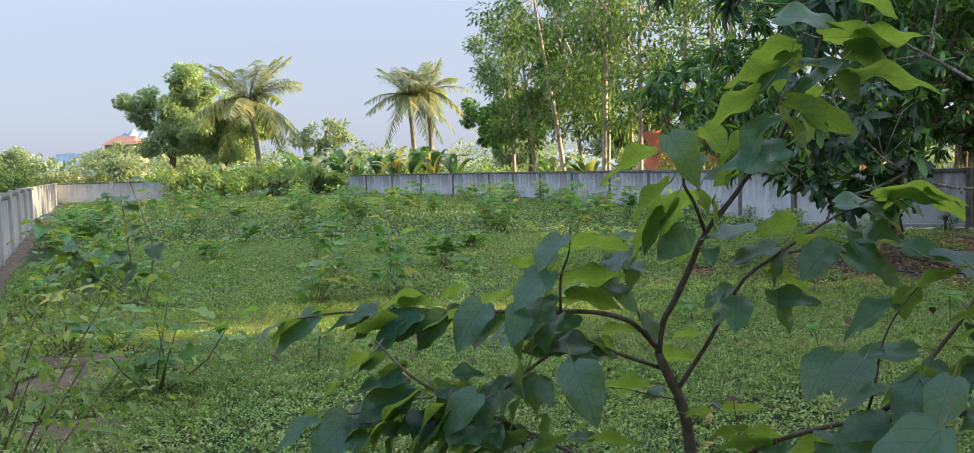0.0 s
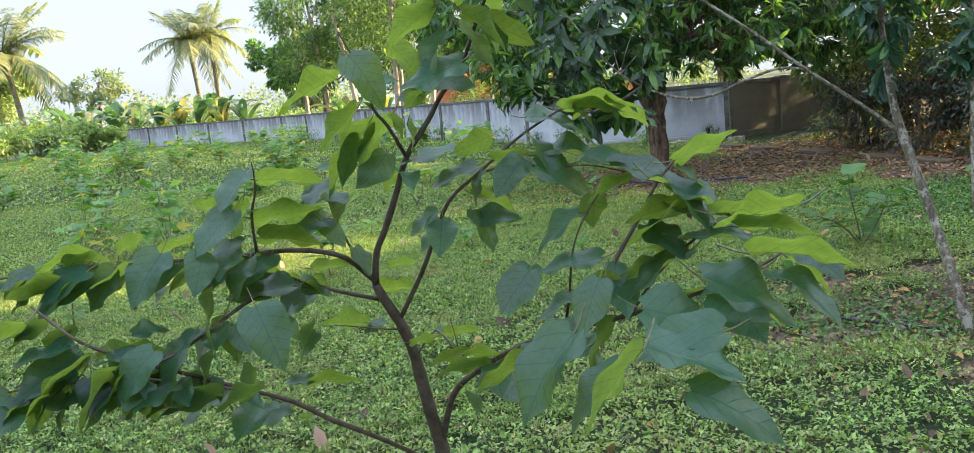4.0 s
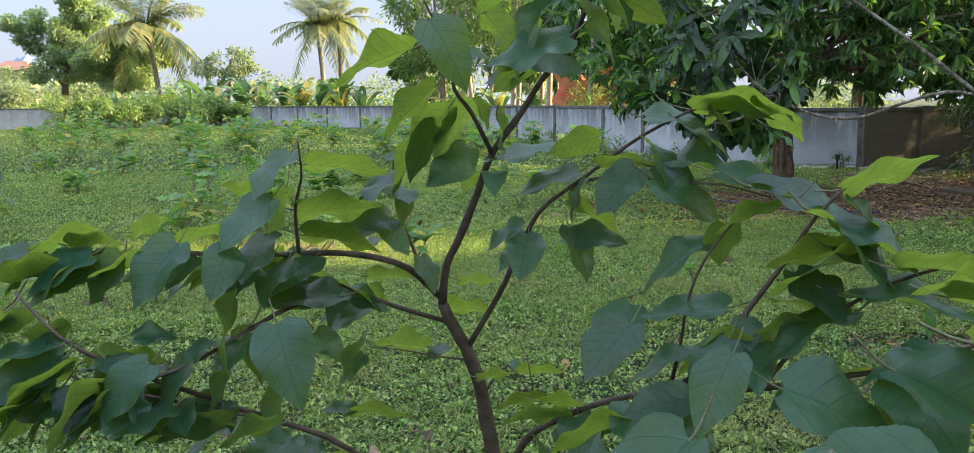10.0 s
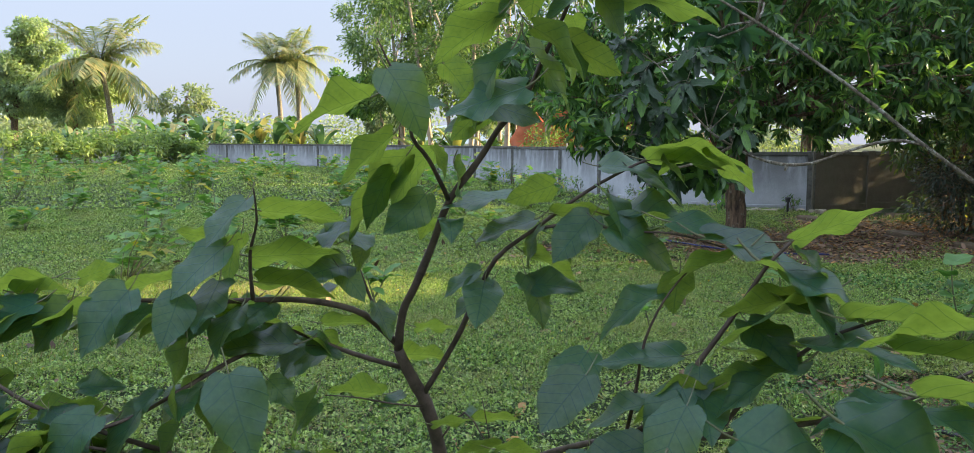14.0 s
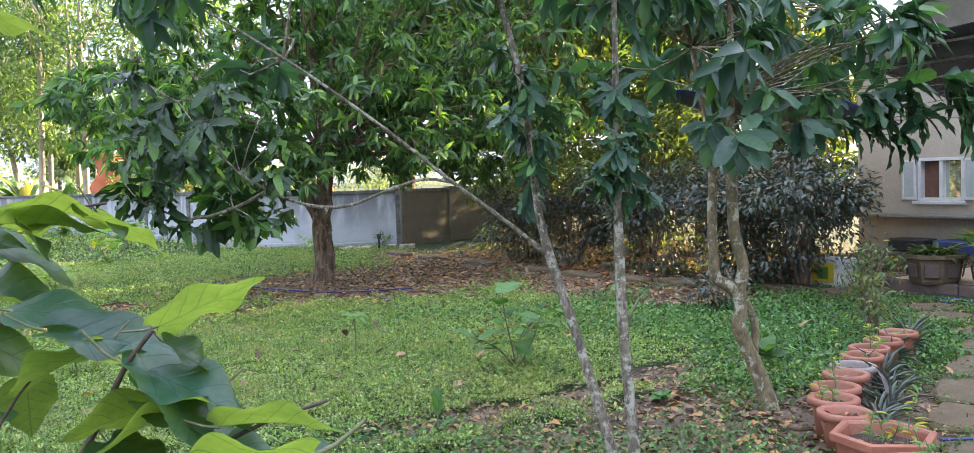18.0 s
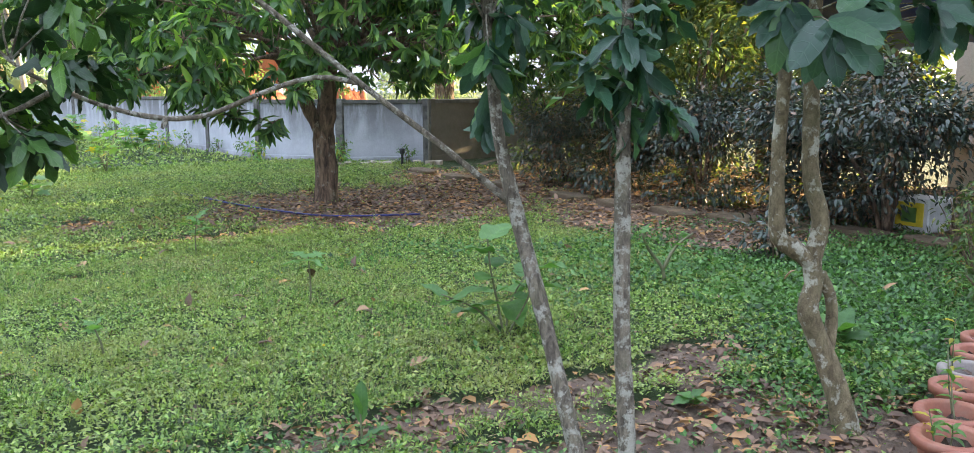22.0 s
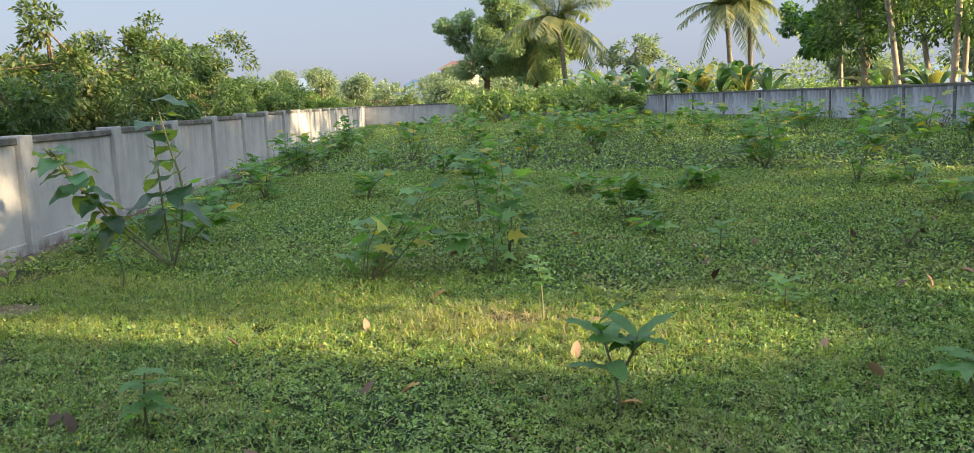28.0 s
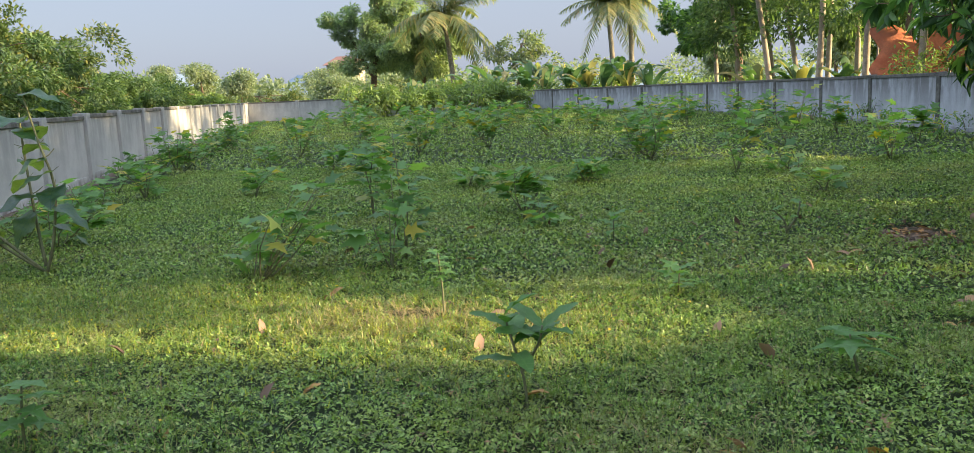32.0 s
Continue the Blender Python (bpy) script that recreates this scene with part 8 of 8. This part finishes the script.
for k, (x, y, h, w) in enumerate([(6.9, 19.4, 0.45, 0.5), (6.35, 22.6, 0.5, 0.45), (5.2, 26.3, 0.7, 0.4), (4.2, 29.2, 0.55, 0.6), (3.1, 32.1, 0.75, 0.5), (7.9, 16.75, 0.6, 0.3), (9.0, 16.2, 0.4, 0.35), (6.6, 20.8, 0.35, 0.4)]):
    shrub("wall_weed", "thin dark weed climbing at the wall foot", x - 0.25, y, h, w, LEAF_TALL, 130, 0.07, 0.45, 690 + k, 5, group="weeds along the wall")
# ---- ground cover ----
def scatter(n, x0, x1, y0, y1, r):
    return r.uniform(x0, x1, n), r.uniform(y0, y1, n)


def in_view(x, y):
    """Keep to the lawn inside the walls."""
    return (x > -1.2 - 0.476 * y) & (x < np.interp(y, [0, 15.9, 16.6, 19, 24, 31, 43, 56], [13.8, 13.8, 9.2, 6.5, 5.7, 4.2, -0.2, -9.5]))


SPIKE = (np.array([(0, -.5, 0), (0, .5, 0), (1, 0, -.1)]), [np.array([(0, 1, 2)])])


def sun_streak(x, y):
    """Strip of partly dry grass coloured as if sunlit, with ragged ends, across the lawn."""
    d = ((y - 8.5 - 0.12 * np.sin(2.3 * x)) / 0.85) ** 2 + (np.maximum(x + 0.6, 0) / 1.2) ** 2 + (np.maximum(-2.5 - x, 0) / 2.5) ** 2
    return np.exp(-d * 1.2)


def ground_cover(name, label, n, area, size, ratio, material, seed, soil_max=0.42, soil_min=-1, shape=DIAMOND, rise=0.35, lift=0.03, patch=0.0, lush=None, tufts=0.0, tilt=0.5):
    r = np.random.default_rng(seed)
    x, y = scatter(n, *area, r)
    s = soil_at(x, y) + r.normal(size=n) * 0.27
    keep = (s < soil_max) & (s > soil_min) & in_view(x, y) & ~((x > 9.95) & (y < 6.6))
    for sx, sy, sr in SLABS:
        keep &= (np.hypot(x - sx, y - sy) > sr) | (r.random(n) < 0.06)
    if lush:
        keep &= r.random(n) < lush(x, y)
    if patch:
        w = np.sin(x * 2.1 + 1.3 * np.sin(y * 1.7)) + np.sin(y * 2.6 + 1.1 * np.sin(x * 1.9) + seed)
        keep &= w + r.normal(size=n) * 0.5 > patch
    hump = 0.5 + 0.3 * np.sin(13 * x + 3 * np.sin(7 * y)) * np.sin(15 * y + 3 * np.sin(6 * x)) + 0.2 * np.sin(31 * x + 2 * np.sin(23 * y)) * np.sin(29 * y)
    if tufts:
        keep &= r.random(n) < 0.3 + 1.1 * hump
    x, y, hump = x[keep], y[keep], hump[keep]
    m = len(x)
    z = gz(x, y) + r.uniform(0, lift, m) - 0.005 + tufts * hump
    a = r.uniform(0, 2 * np.pi, m)
    el = r.normal(rise, tilt, m)
    way = np.stack([np.cos(a) * np.cos(el), np.sin(a) * np.cos(el), np.sin(el)], -1)
    ln = size * r.uniform(0.6, 1.4, m)
    me = leaves(name, np.stack([x, y, z], -1), way, np.tile([0.0, 0, 1], (m, 1)) + r.normal(size=(m, 3)) * 0.25, ln, ln * ratio, shape, material)
    tagged(part(name, me, None), label, "ground cover", kind="stuff")


ground_cover("creeping_leaves", "low creeping ground-cover leaves of the lawn nearby", 250000, (-3.5, 6.2, 1.8, 6.2), 0.024, 0.56, LEAF_GROUND, 1, lift=0.035, rise=0.25, tufts=0.06)
ground_cover("creeping_leaves", "low creeping ground-cover leaves round the saplings", 360000, (-4.8, 7.2, 6.0, 9.6), 0.021, 0.56, LEAF_GROUND, 31, lift=0.03, rise=0.25, tufts=0.05)
ground_cover("creeping_leaves", "low creeping ground-cover leaves of the middle lawn", 400000, (-8, 9, 9.4, 18), 0.031, 0.55, LEAF_GROUND, 2, lift=0.035, tufts=0.05)
ground_cover("creeping_leaves", "low creeping ground-cover leaves of the far lawn", 230000, (-25, 7, 17.5, 56), 0.07, 0.5, LEAF_GROUND, 3, lift=0.05, tufts=0.03)
ground_cover("lush_leaves", "lush green clover-like cover under the trees", 85000, (4.2, 9.4, 4.0, 9), 0.038, 0.65, LEAF_LUSH, 4, soil_max=0.7, lift=0.08, patch=-0.3, rise=0.3, lush=lambda x, y: 1 / (1 + np.exp(-(x - 5.3 + 0.5 * np.sin(1.7 * y)) / 0.35)) / (1 + np.exp((y - 8.3 + 0.4 * np.sin(2.1 * x)) / 0.3)))
ground_cover("grass", "short fine grass among the ground cover", 330000, (-4.8, 5, 3.5, 10), 0.05, 0.08, BLADE, 5, shape=SPIKE, rise=0.7, patch=-0.9, tufts=0.055)
ground_cover("grey_weeds", "sparse grey-green weeds on the earth beside the path", 26000, (4.8, 10, 0.8, 4.4), 0.035, 0.3, LEAF_OLIVE, 14, soil_max=9, rise=0.4, lift=0.04, patch=-0.1)
ground_cover("sunny_grass", "partly dry short grass strip tinted yellow to look sunlit", 140000, (-6, 1.6, 6.2, 10), 0.045, 0.1, SUNNY, 15, tufts=0.05, shape=SPIKE, rise=0.4, lush=sun_streak)
ground_cover("grass", "short fine grass of the middle lawn", 130000, (-8, 8, 9.5, 18), 0.06, 0.1, BLADE, 6, shape=SPIKE, rise=0.7, patch=-0.5)
ground_cover("leaf_litter", "dry brown fallen leaves on bare earth", 78000, (1.5, 13.8, 1, 15.5), 0.07, 0.52, LITTER, 7, soil_max=9, soil_min=0.45, shape=OVAL, rise=0.0, lift=0.025, tilt=0.22, lush=lambda x, y: np.where((x > 5) & (y < 3.8), 0.35, 1.0))
ground_cover("leaf_litter", "scattered single dry leaves on the lawn", 700, (-2, 9, 3, 14), 0.1, 0.5, LITTER, 8, soil_max=0.6, shape=OVAL, rise=0.15, lift=0.05)
ground_cover("dry_straw", "dry straw patches in the lawn", 9000, (-3.2, 1.0, 6.2, 9.6), 0.07, 0.07, STRAW, 9, shape=BLADE_SHAPE, rise=0.25, patch=0.7)
ground_cover("dry_straw", "patch of dry straw beside a fig sapling", 60000, (-2.4, 1.0, 7.6, 9.8), 0.055, 0.1, STRAW, 19, soil_max=9, tufts=0.05, shape=SPIKE, rise=0.25, lush=lambda x, y: np.exp(-((x + 0.65) / 0.75) ** 2 - ((y - 8.65) / 0.4) ** 2))
ground_cover("yellow_flowers", "tiny yellow flowers dotted in the lawn", 2600, (-4, 4, 5, 16), 0.017, 0.9, FLOWER, 10, soil_max=0.4, rise=0.3, lift=0.03, tufts=0.08, patch=0.5)
ground_cover("lush_leaves", "patches of low green weeds beyond the stone path", 85000, (5.0, 10.2, 0.2, 4.7), 0.03, 0.6, LEAF_LUSH, 21, soil_max=0.8, lift=0.04, patch=-0.6, rise=0.2)
ground_cover("lush_leaves", "low green weeds behind the row of pots", 60000, (6.0, 9.8, 4.1, 6.9), 0.032, 0.6, LEAF_LUSH, 32, soil_max=0.9, lift=0.06, patch=-0.9, rise=0.3)
ground_cover("leaf_crumbs", "thin scatter of dry leaf bits in the lawn", 36000, (-3.6, 7, 2.4, 9.5), 0.024, 0.5, LITTER, 33, soil_max=9, rise=0.1, lift=0.02, tufts=0.05, patch=0.75, tilt=0.3)
ground_cover("lush_leaves", "low green weeds creeping into the leaf litter", 26000, (2.8, 6.4, 2.6, 5.4), 0.03, 0.6, LEAF_LUSH, 22, soil_max=9, lift=0.05, patch=0.45, rise=0.25)
ground_cover("leaf_crumbs", "crumbled brown leaf bits and twigs on the earth", 70000, (1.5, 13.8, 1, 15.5), 0.026, 0.4, LITTER, 23, soil_max=9, soil_min=0.3, shape=DIAMOND, rise=0.1, lift=0.012)
ground_cover("dry_straw", "single dry grass blades strewn through the lawn", 90000, (-5, 6, 2.5, 11), 0.04, 0.09, STRAW, 24, soil_max=0.6, shape=SPIKE, rise=0.3, tufts=0.06, patch=-0.5)
ground_cover("creeping_leaves", "low creeping ground-cover leaves at the garden's near end", 70000, (-7, 10, -7, 1.9), 0.05, 0.6, LEAF_GROUND, 25, lift=0.03)
ground_cover("grey_weeds", "sparse weeds in the litter under the shrubs", 9000, (9.6, 13.8, 6.8, 15.4), 0.06, 0.35, LEAF_OLIVE, 26, soil_max=9, rise=0.6, lift=0.05, patch=0.2)
